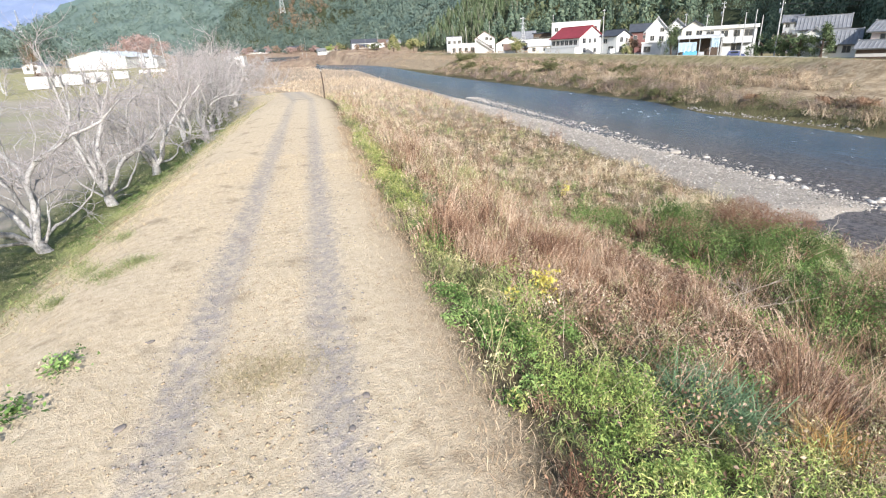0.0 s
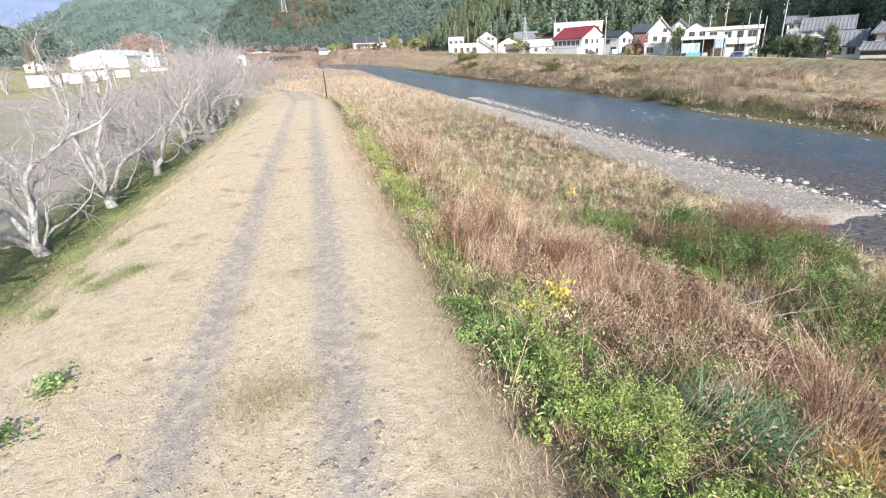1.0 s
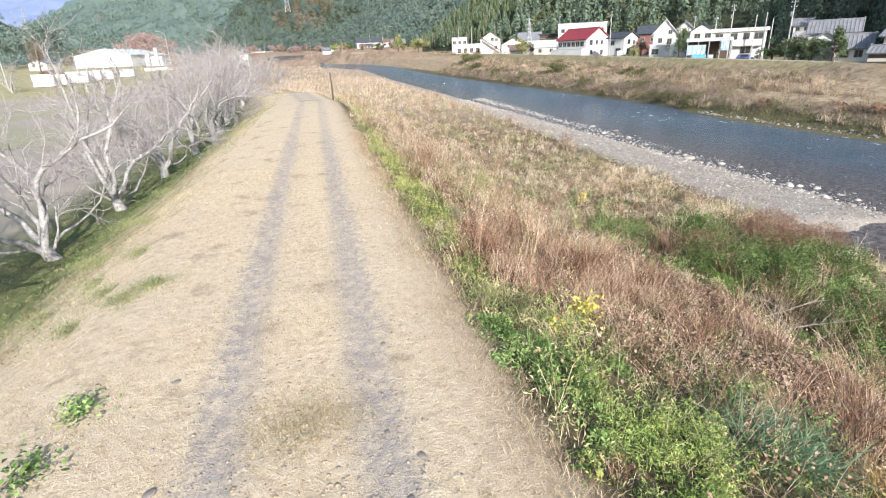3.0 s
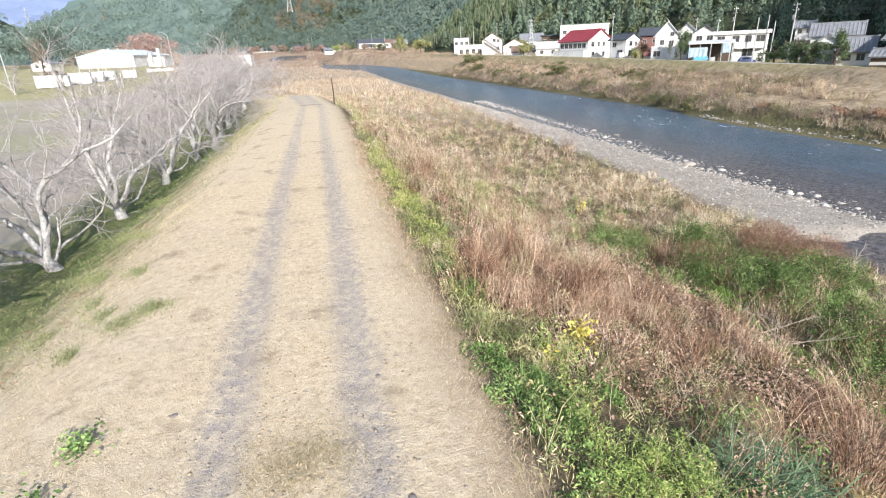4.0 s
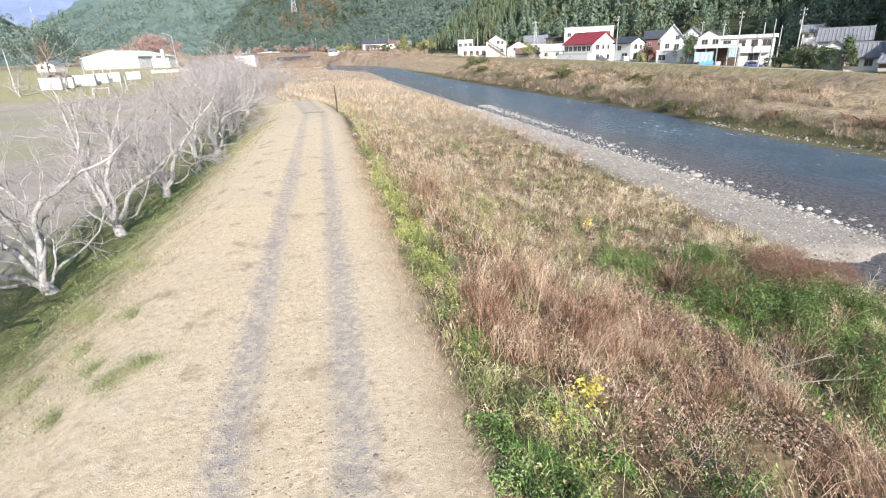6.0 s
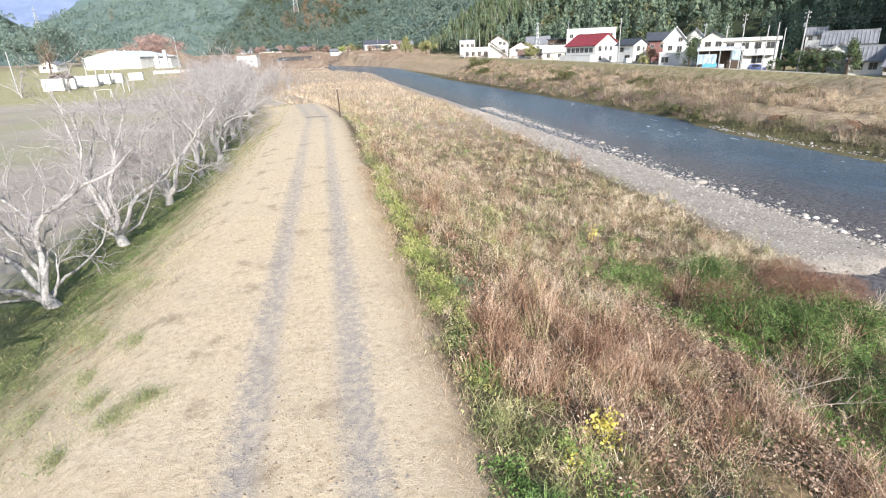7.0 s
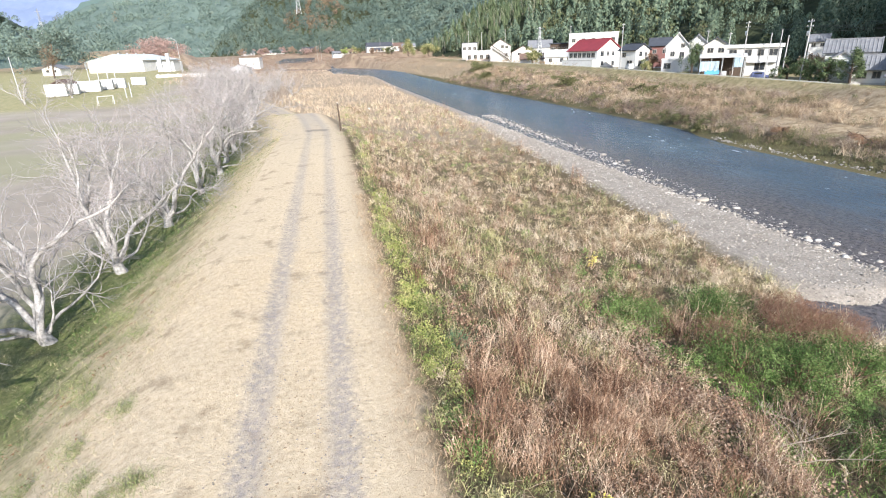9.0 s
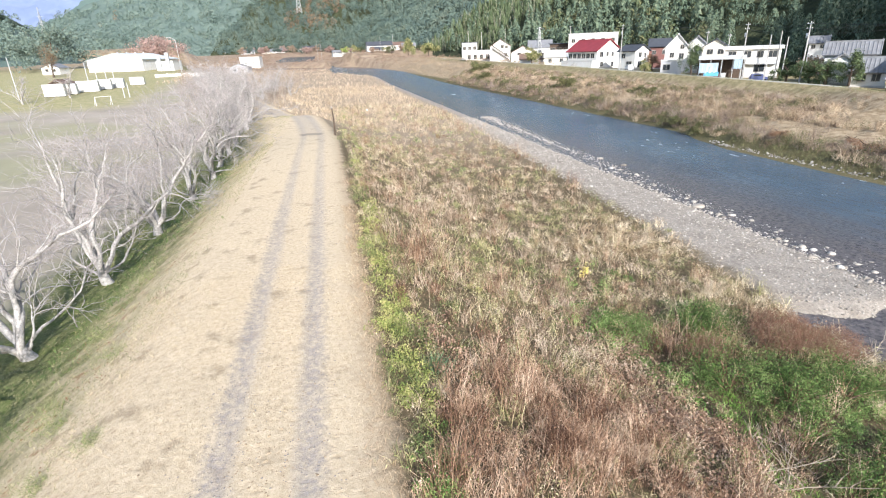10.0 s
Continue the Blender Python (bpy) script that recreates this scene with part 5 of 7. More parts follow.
# brushwood at the bend of the track and in front of the river's turn
M_BRUSH = leafy("grey_brushwood", [(0.0, (0.13, 0.10, 0.08)), (0.4, (0.25, 0.20, 0.165)), (0.75, (0.36, 0.31, 0.26)), (1.0, (0.46, 0.41, 0.36))], 0.9, 0.1, 0.3, 0.3, 0.1)
Q = ground_points(2600, -70, -12, 120, 420, rng, lambda x, y: (x - bend(y) > -16) * (x - bend(y) < 60) * np.where(x - bend(y) > 4, 0.25 + 0.6 * (wob(x, y, 14, 4) > 0.1), smooth(-3, -7, x - bend(y))), 1.3)
Q = np.repeat(Q, 16, 0) + rng.normal(size=(len(Q) * 16, 3)) * (1.1, 1.1, 0)
stuff("brushwood", blades("brushwood", M_BRUSH, Q, (1.2 + 2.2 * rng.random(len(Q))) * np.clip(1 + 0.6 * wob(Q[:, 0], Q[:, 1], 11, 3), 0.3, 2), 0.07, 0.35, rng), "grey-brown leafless brushwood at the bend of the levee", "scrub")


# ---- river stones ----
def stone_mesh(seed, mat, sub=2):
    r = np.random.default_rng(seed)
    bm = bmesh.new()
    bmesh.ops.create_icosphere(bm, subdivisions=sub, radius=0.5)
    k = 1 + 0.5 * r.random(3)
    for v in bm.verts:
        n = 1 + 0.22 * noise.noise(v.co * 2.2 + Vector((seed * 3.1, 0, 0))) + 0.1 * noise.noise(v.co * 5 + Vector((0, seed, 0)))
        v.co = Vector((v.co.x * k[0] * n, v.co.y * k[1] * n, v.co.z * 0.62 * n))
    return bm_mesh("stone", bm, mat, True)


def stone_material():
    m, nt, b = shader("river_stone", 0.8, 0.3)
    oi = nt.nodes.new("ShaderNodeObjectInfo")
    geo = nt.nodes.new("ShaderNodeNewGeometry")
    f = math_node(nt, "FRACT", math_node(nt, "ADD", oi.outputs["Random"], geo.outputs["Random Per Island"]))
    c = ramp(nt, f, [(0.0, (0.15, 0.13, 0.11)), (0.45, (0.32, 0.285, 0.245)), (0.85, (0.46, 0.415, 0.365)), (1.0, (0.60, 0.565, 0.52))])
    g = noise_tex(nt, geo.outputs["Position"], 7, 5, 0.7)
    c = mix(nt, grey(nt, g, 0.35, 0.7, 0, 0.5), c, (0.26, 0.24, 0.22))
    link(nt, c, b.inputs["Base Color"])
    bump(nt, b, g, 0.4, 0.02)
    return m


M_STONE = stone_material()
STONES = [stone_mesh(i, M_STONE, 1) for i in range(6)]
STONES_FINE = [stone_mesh(i + 10, M_STONE, 2) for i in range(3)]
for i, (x, y, s) in enumerate([(32.4, 40.1, 0.8), (32.95, 29.2, 0.36), (33.45, 28.3, 0.42), (33.4, 37.2, 0.42), (33.8, 35.6, 0.36), (35.0, 62.0, 0.6), (35.6, 57.5, 0.5), (34.3, 52.6, 0.45), (33.2, 25.2, 0.32)]):
    st = part("boulder", STONES_FINE[i % 3], None, "", pose(x, y, float(max(height(x, y), -5.93)) + 0.08 * s, 0, 0, i * 57) @ Matrix.Diagonal((s, s, s, 1)))
    tagged(st, "pale rounded boulder at the water's edge", "boulder", "boulders by the river")
rng = np.random.default_rng(9)
count = 0
while count < 280:
    x, y = 25 + 11 * rng.random(), 17 + 40 * rng.random() ** 1.3
    edge = math.exp(-((x - 32.8 - 0.02 * (y - 25)) / 1.6) ** 2)
    if rng.random() > 0.03 + edge or (x < 31 and y < 23):
        continue
    s = (0.12 + 0.30 * rng.random() ** 3) * (0.7 + 0.7 * edge)
    z = float(max(height(x, y), -6.0)) + 0.12 * s
    part("stone", STONES[count % 6], ground, "", pose(x, y, z, rng.normal() * 12, rng.normal() * 12, rng.random() * 360) @ Matrix.Diagonal((s, s, s, 1)))
    count += 1
# the rest of the shingle in one mesh
oct_v = np.array([(1, 0, 0), (0, 1, 0), (-1, 0, 0), (0, -1, 0), (0, 0, 0.65), (0, 0, -0.65)], float) * 0.5
oct_f = np.array([(0, 1, 4), (1, 2, 4), (2, 3, 4), (3, 0, 4), (1, 0, 5), (2, 1, 5), (3, 2, 5), (0, 3, 5)])
n = 36000
y = 12 + 100 * rng.random(n) ** 1.6
x = 23.5 + 0.05 * np.clip(y - 25, 0, 90) + (13.5 - 0.03 * np.clip(y - 25, 0, 90)) * rng.random(n)
ed = np.exp(-((x - 33.2 - 0.02 * (y - 25)) / 1.5) ** 2)
keep = rng.random(n) < np.clip(0.55 + ed, 0, 1) * (1 - smooth(34.5, 37.5, x - 0.02 * (y - 25)))
x, y, ed = x[keep], y[keep], ed[keep]
s = (0.05 + 0.08 * rng.random(len(x)) ** 2) * (1 + y / 80) * (1 + 1.0 * ed)
z = np.maximum(height(x, y), -6.0) + 0.1 * s
a = rng.random(len(x)) * 6.28
k = oct_v[None] * s[:, None, None] * (0.75 + 0.5 * rng.random((len(x), 6, 1)))
kx = k[..., 0] * np.cos(a)[:, None] - k[..., 1] * np.sin(a)[:, None]
ky = k[..., 0] * np.sin(a)[:, None] + k[..., 1] * np.cos(a)[:, None]
V = np.stack([x[:, None] + kx, y[:, None] + ky, z[:, None] + k[..., 2]], -1).reshape(-1, 3)
F = (np.arange(len(x))[:, None, None] * 6 + oct_f[None]).reshape(-1, 3)
stuff("shingle", mesh_from("shingle", V, [F], M_STONE, False), "grey and white river shingle", "gravel")

n = 420
y = 40 + 27 * rng.random(n)
u = np.linspace(50, 62, 61)
edge_x = np.array([u[np.argmax(height(u, np.full(61, q)) > -5.92)] for q in y])
x = edge_x + 0.28 * np.abs(rng.normal(size=n))
s = 0.12 + 0.30 * rng.random(n) ** 2
k = oct_v[None] * s[:, None, None] * (0.75 + 0.5 * rng.random((n, 6, 1)))
V = (np.stack([x, y, np.maximum(height(x, y), -6.0) + 0.12 * s], 1)[:, None] + k).reshape(-1, 3)
stuff("shore_stones", mesh_from("shore_stones", V, [(np.arange(n)[:, None, None] * 6 + oct_f[None]).reshape(-1, 3)], M_STONE), "pale stones along the far water line", "gravel")


# ---- houses across the river ----
M_WHITE = plain("white_render", (0.64, 0.63, 0.61), 0.85, 0.2, var=0.08, scale=0.8, grime=0.35)
M_CREAM = plain("cream_render", (0.60, 0.57, 0.51), 0.85, 0.2, var=0.08, scale=0.8, grime=0.35)
M_PINKWALL = plain("pinkish_render", (0.62, 0.52, 0.49), 0.85, 0.2, var=0.08, scale=0.8, grime=0.3)
M_GREYWALL = plain("grey_siding", (0.42, 0.43, 0.45), 0.75, 0.3, var=0.1, scale=0.8, grime=0.2)
M_TIMBER = plain("dark_timber", (0.09, 0.065, 0.05), 0.8, 0.2, var=0.3, scale=2)
M_REDROOF = plain("red_roof", (0.24, 0.04, 0.05), 0.75, 0.25, var=0.15, scale=0.6)
M_NAVYROOF = plain("slate_roof", (0.06, 0.066, 0.08), 0.75, 0.25, var=0.2, scale=0.8)
M_TILEROOF = plain("grey_tile", (0.185, 0.19, 0.205), 0.75, 0.25, var=0.25, scale=0.8)
M_BROWNROOF = plain("brown_roof", (0.15, 0.10, 0.08), 0.7, 0.3, var=0.2, scale=0.8)
M_FLATROOF = plain("flat_roof", (0.50, 0.50, 0.49), 0.9, 0.2, var=0.12, scale=0.6)
M_SHEET = plain("pale_sheet_roof", (0.56, 0.59, 0.60), 0.6, 0.4, var=0.08, scale=0.3)
M_GLASS = plain("dark_window", (0.035, 0.042, 0.05), 0.08, 0.6, var=0.2)
M_FRAME = plain("window_frame", (0.33, 0.31, 0.29), 0.5, 0.5, var=0.1)
M_BRICKWALL = plain("red_brown_wall", (0.20, 0.10, 0.09), 0.85, 0.2, var=0.15, scale=0.8)
M_PALEROOF = plain("pale_slate_roof", (0.40, 0.40, 0.40), 0.75, 0.25, var=0.15, scale=0.8)
M_BLUETARP = plain("blue_tarp", (0.10, 0.32, 0.50), 0.6, 0.3, var=0.2, scale=0.8)
M_BLUECAR = plain("blue_car_paint", (0.08, 0.10, 0.22), 0.3, 0.5, var=0.05)
M_TARP = plain("blue_white_tarp", (0.60, 0.72, 0.80), 0.6, 0.3, var=0.2, scale=0.5)
M_STEEL = plain("galvanised_steel", (0.50, 0.51, 0.52), 0.5, 0.5, 0.6, var=0.12, scale=2)
M_CONCRETE = plain("concrete", (0.48, 0.46, 0.44), 0.9, 0.2, var=0.15, scale=1.0, grime=0.3)
M_POLE = plain("weathered_pole", (0.42, 0.41, 0.40), 0.85, 0.2, var=0.2, scale=2)
M_WIRE = plain("black_cable", (0.03, 0.03, 0.03), 0.6, 0.3, var=0.1)
M_RUBBER = plain("black_rubber", (0.02, 0.02, 0.02), 0.8, 0.3, var=0.1)


def window(parent, face, u, z, w, h, W, D):
    """A framed window on the face 'front' (-y), 'west' (-x) of a W x D house; u along the face from its left end as seen."""
    if face == "front":
        m = pose(-W / 2 + u, -D / 2, z)
    else:
        m = pose(-W / 2, D / 2 - u, z, 0, 0, -90)
    bm = bmesh.new()
    t = 0.09
    for sx, sz, x, zz in ((w, t, 0, 0), (w, t, 0, h - t), (t, h - 2 * t, -w / 2 + t / 2, t), (t, h - 2 * t, w / 2 - t / 2, t), (0.06, h - 2 * t, 0, t)):
        box_bm(sx, 0.12, sz, x, -0.02, zz, bm=bm)
    win = part("window", bm_mesh("window", bm, M_FRAME), parent, "", m)
    part("pane", box("pane", M_GLASS, w - 2 * t, 0.03, h - 2 * t, 0, -0.005, t), win)


def roof_gable(W, D, eave, ridge, over, mat, thick=0.22):
    """Two slopes with their ridge along y, and the ridge cap."""
    bm = bmesh.new()
    run = W / 2 + over
    drop = (ridge - eave) / (W / 2) * over
    for s in (-1, 1):
        a, b = Vector((0, -D / 2 - over, ridge)), Vector((s * run, -D / 2 - over, eave - drop))
        n = Vector((s * (ridge - eave), 0, W / 2)).normalized() * thick
        L = Vector((0, D + 2 * over, 0))
        vs = [bm.verts.new(p) for p in (a, b, b + L, a + L, a + n, b + n, b + n + L, a + n + L)]
        for f in ((0, 1, 2, 3), (7, 6, 5, 4), (0, 4, 5, 1), (1, 5, 6, 2), (2, 6, 7, 3), (3, 7, 4, 0)):
            bm.faces.new([vs[i] for i in f])
    box_bm(0.45, D + 2 * over, 0.3, 0, 0, ridge + 0.05, bm=bm)
    bmesh.ops.recalc_face_normals(bm, faces=bm.faces)
    return bm_mesh("roof", bm, mat)


def tile_rows(W, D, eave, ridge, over, mat, step=0.62):
    """Rounded rows of tiles running down both slopes."""
    bm = bmesh.new()
    run, k = W / 2 + over, (ridge - eave) / (W / 2)
    n = Vector((ridge - eave, 0, W / 2)).normalized()
    y = -D / 2 - over + 0.1
    while y < D / 2 + over:
        for s in (-1, 1):
            up = Vector((s * n.x, 0, n.z)) * 0.225
            a, b = Vector((s * 0.2, y, ridge - 0.2 * k)) + up, Vector((s * run, y, ridge - run * k)) + up
            tip = Vector((s * n.x, 0, n.z)) * 0.09
            w = Vector((0, 0.12, 0))
            vs = [bm.verts.new(p) for p in (a - w, a + w, a + tip, b - w, b + w, b + tip)]
            for f in ((0, 3, 5, 2), (2, 5, 4, 1), (3, 4, 5), (0, 2, 1)):
                bm.faces.new([vs[i] for i in f])
        y += step
    bmesh.ops.recalc_face_normals(bm, faces=bm.faces)
    return bm_mesh("tile_relief", bm, mat)


def wall_bm(W, D, eave, ridge=None):
    bm = bmesh.new()
    x, y = W / 2, D / 2
    lo = [bm.verts.new((a, b, -1.5)) for a, b in ((-x, -y), (x, -y), (x, y), (-x, y))]
    hi = [bm.verts.new((a, b, eave)) for a, b in ((-x, -y), (x, -y), (x, y), (-x, y))]
    if ridge:
        g0, g1 = bm.verts.new((0, -y, ridge)), bm.verts.new((0, y, ridge))
        bm.faces.new((lo[0], lo[1], hi[1], g0, hi[0]))
        bm.faces.new((lo[2], lo[3], hi[3], g1, hi[2]))
    else:
        bm.faces.new((lo[0], lo[1], hi[1], hi[0]))
        bm.faces.new((lo[2], lo[3], hi[3], hi[2]))
        bm.faces.new(hi)
    bm.faces.new((lo[1], lo[2], hi[2], hi[1]))
    bm.faces.new((lo[3], lo[0], hi[0], hi[3]))
    bmesh.ops.recalc_face_normals(bm, faces=bm.faces)
    return bm


def house(corner, z, yaw, W, D, eave, ridge, wall, roof, label, front=(), west=(), over=0.55, name="house", extras=None):
    """corner: the front-left corner as seen from the river; windows as (u, z, w, h)."""
    a = radians(yaw)
    cx = corner[0] + math.cos(a) * W / 2 - math.sin(a) * D / 2
    cy = corner[1] + math.sin(a) * W / 2 + math.cos(a) * D / 2
    root = new(name)
    part("wall", bm_mesh("wall", wall_bm(W, D, eave, ridge), wall), root)
    if ridge:
        ro = part("roof", roof_gable(W, D, eave, ridge, over, roof), root)
        if roof == M_TILEROOF and W < 9:
            part("tile_relief", tile_rows(W, D, eave, ridge, over, roof), ro)
            for s in (-1, 1):
                part("ridge_end", box("ridge_end", roof, 0.5, 0.3, 0.42, 0, s * (D / 2 + over - 0.1), ridge + 0.05, 0.08), ro)
    else:
        part("roof", box("roof", roof, W + 2 * over, D + 2 * over, 0.35, 0, 0, eave + 0.004, 0.04), root)
    part("plinth", box("plinth", M_CONCRETE, W + 0.12, D + 0.12, 0.5, 0, 0, -0.1), root)
    for w in front:
        window(root, "front", *w, W, D)
    for w in west:
        window(root, "west", *w, W, D)
    if extras:
        extras(root, W, D)
    root.matrix_basis = pose(cx, cy, z, 0, 0, yaw)
    return tagged(root, label, "house", "houses across the river")


def red_extras(root, W, D):
    part("terrace_wall", box("terrace_wall", M_WHITE, 2.2, D + 1, 2.3, -W / 2 - 1.1, 0.3, 0.2, 0.04), root, "white balcony wall under the eaves")
    part("balcony_floor", box("balcony_floor", M_CONCRETE, 2.3, D + 1.1, 0.18, -W / 2 - 1.1, 0.3, 2.5), root)


house((90.5, 168), 0.6, 15, 10.3, 14.5, 5.7, 9.0, M_WHITE, M_REDROOF, "white two-storey house with a red gable roof", [(2.0, 3.6, 1.5, 1.7), (4.6, 3.7, 1.0, 1.5), (6.9, 3.7, 1.0, 1.5), (2.2, 0.8, 1.3, 1.4), (7.0, 0.5, 1.2, 1.6)], [(1.5 + 2.2 * i, 3.3, 1.8, 1.6) for i in range(6)], extras=red_extras)
def sited(kind, corner, zb, yaw, width, depth, eave, ridge, *rest, rows=(), **kw):
    """A house whose broad face looks across the river. kind 'A': the gable in front; 'B': the roof slopes to the front.
    eave and ridge stand over zb; the walls go on down to the ground. rows: windows as (u, z, w, h)."""
    g = float(height(*corner))
    up = zb - g
    wins = [(u, z + up, w, h) for u, z, w, h in rows]
    e, r = eave + up, ridge + up if ridge else None
    if kind == "A":
        return house(corner, g, yaw, width, depth, e, r, *rest, wins, (), **kw)
    return house(corner, g, yaw, depth, width, e, r, *rest, (), wins, **kw)


def sash(width, z, n, w=1.2, h=1.2):
    """n windows spread over a face."""
    return [(width * (i + 0.5) / n, z, w, h) for i in range(n)]


sited("B", (114, 196.1), 3.2, 62, 18.6, 10, 9.1, None, M_WHITE, M_FLATROOF, "long white flat-roofed building behind the red roof", rows=sash(18.6, 6.0, 5, 1.5, 1.5), over=0.2)
house((94.0, 151.0), 0.6, 15, 5.7, 6.6, 5.4, 6.9, M_WHITE, M_NAVYROOF, "white house with a dark slate roof", [(2.0, 3.4, 1.3, 1.5), (4.2, 3.4, 0.9, 1.3), (2.0, 0.5, 1.6, 1.9)], [(2, 3.2, 1.6, 1.4), (4.4, 0.4, 2.2, 2.0)])
sited("B", (107.3, 153.7), 2.0, 55.8, 5.8, 7, 5.0, 7.0, M_BRICKWALL, M_NAVYROOF, "red-brown house with a dark roof", rows=sash(5.8, 2.6, 2))
sited("A", (94.6, 137.3), 2.5, -35.7, 5.9, 9, 4.0, 7.3, M_WHITE, M_PALEROOF, "white steep-gabled house with a pale roof", rows=[(1.8, 1.4, 1.2, 1.4), (4.2, 3.6, 1.1, 1.2), (4.2, 1.0, 1.3, 1.6)])
sited("A", (99.1, 134.2), 2.4, -37.4, 4.8, 8, 4.6, 6.6, M_WHITE, M_TILEROOF, "white gabled house wing with a tiled roof", rows=[(2.4, 3.2, 1.4, 1.2), (2.4, 0.6, 1.4, 1.4)])
sited("A", (98.7, 127.5), 2.7, -39.0, 6.0, 7, 3.7, 5.5, M_CREAM, M_NAVYROOF, "cream gabled house with a dark roof", rows=[(1.8, 1.9, 1.5, 1.3), (4.3, 1.9, 1.5, 1.3)])
sited("B", (92.0, 126.0), 0.9, 54.7, 5.0, 3.5, 2.4, None, M_GREYWALL, M_FLATROOF, "grey garden shed on the far bank", rows=[(1.4, 0.2, 1.8, 1.5)], over=0.15, name="shed")


def apartment_extras(root, W, D):
    part("parapet", box("parapet", M_CREAM, 0.14, D + 0.9, 0.45, -W / 2 - 0.4, 0, 6.2), root)
    part("balcony", box("balcony", M_WHITE, 1.2, D * 0.42, 1.0, -W / 2 - 0.6, D * 0.26, 3.1, 0.03), root, "white balcony along the upper floor")
    part("awning", box("awning", M_GREYWALL, 1.0, D * 0.5, 0.12, -W / 2 - 0.5, -D * 0.2, 3.0), root, "grey awning over the ground floor")


sited("B", (101.8, 105.5), 0.0, 47.9, 11.2, 8, 6.1, None, M_WHITE, M_FLATROOF, "white two-storey house with a flat roof", rows=[(1.6, 3.9, 1.7, 1.5), (4.6, 3.9, 1.7, 1.5), (7.2, 3.9, 1.4, 1.5), (9.6, 3.9, 1.9, 1.5), (7.4, 0.8, 2.2, 1.9)], over=0.45, name="apartment_house", extras=apartment_extras)


def carport(x, y, yaw, L):
    """An open shelter: roof on posts, hung with pale tarpaulins."""
    root = new("carport")
    part("roof", box("roof", M_FLATROOF, 3.9, L, 0.14, 0, 0, 0, 0.03), root, "pale sheet roof sloping to the front", pose(1.4, 0, 3.75, 0, -9, 0))
    # Added dark panel; its colour stands in for shade inside the shelter.
    part("back_wall", box("back_wall", M_TIMBER, 0.12, L, 4.6, 3.2, 0, -0.9), root, "dark panel put in for the shade under the roof")
    part("fascia", box("fascia", M_STEEL, 0.1, L + 0.1, 0.22, -0.46, 0, 3.4), root)
    for i in range(5):
        for xx in (-0.3, 3.0):
            part("post", box("post", M_STEEL, 0.12, 0.12, 4.4, xx, -L / 2 + 0.3 + i * (L - 0.6) / 4, -0.9), root)
    for yy, w, z, h in ((L * 0.27, 3.9, 0.6, 2.1), (-L * 0.33, 1.7, 1.4, 2.0)):
        bm = bmesh.new()
        n = 14
        top = [bm.verts.new((-0.5, yy - w / 2 + w * i / n, z + h)) for i in range(n + 1)]
        low = [bm.verts.new((-0.75 + 0.12 * math.sin(i * 1.9), yy - w / 2 + w * i / n, z + 0.08 * math.sin(i * 1.3))) for i in range(n + 1)]
        for i in range(n):
            bm.faces.new((top[i], top[i + 1], low[i + 1], low[i]))
        bmesh.ops.solidify(bm, geom=bm.faces[:], thickness=0.04)
        part("tarpaulin", bm_mesh("tarpaulin", bm, M_TARP), root, "pale blue tarpaulin with folds")
    part("tarpaulin", box("tarpaulin", M_BLUETARP, 0.3, 3.0, 0.9, -0.6, L * 0.2, -0.1, 0.06), root, "blue tarpaulin over stacked goods")
    for i, (yy, sx, sz) in enumerate(((-0.6, 1.0, 1.1), (-1.9, 0.8, 1.5), (0.6, 0.9, 0.9))):
        part("crate", box("crate", (M_GREYWALL, M_TIMBER, M_BRICKWALL)[i], 1.0, sx, sz, 1.0, yy, -0.6, 0.04), root)
    root.matrix_basis = pose(x, y, 0.45, 0, 0, yaw)
    return tagged(root, "open carport with a dark roof and hung tarpaulins", "carport")


def parked_car(x, y, yaw, paint, label):
    root = new("parked_car")
    prof = [(-1.7, 0.35), (-1.7, 0.85), (-1.62, 1.0), (-1.35, 1.55), (-0.2, 1.62), (0.55, 1.52), (1.05, 1.0), (1.6, 0.88), (1.7, 0.7), (1.7, 0.35)]
    bm = bmesh.new()
    sides = [[bm.verts.new((px, sy * (0.72 if pz < 1.1 else 0.62), pz)) for px, pz in prof] for sy in (-1, 1)]
    bm.faces.new(sides[0])
    bm.faces.new(sides[1][::-1])
    for i in range(len(prof)):
        j = (i + 1) % len(prof)
        bm.faces.new((sides[0][i], sides[1][i], sides[1][j], sides[0][j]))
    bmesh.ops.recalc_face_normals(bm, faces=bm.faces)
    part("body", bm_mesh("body", bm, paint), root)
    for sy in (-1, 1):
        part("side_window", box("side_window", M_GLASS, 1.5, 0.02, 0.36, -0.35, sy * 0.68, 1.08), root)
        for wx in (-1.1, 1.1):
            t = Tubes()
            t.add([(wx, sy * 0.58, 0.28), (wx, sy * 0.60, 0.28), (wx, sy * 0.74, 0.28), (wx, sy * 0.76, 0.28)], (0.05, 0.28, 0.28, 0.05), 14)
            part("wheel", t.mesh("wheel", M_RUBBER), root)
    part("windscreen", bm_mesh("windscreen", box_bm(0.03, 1.1, 0.62, 0, 0, 0), M_GLASS), root, "", pose(1.06, 0, 1.03, 0, -43, 0))
    root.matrix_basis = pose(x, y, float(height(x, y)) + 0.02, 0, 0, yaw)
    return tagged(root, label, "car", "parked cars")


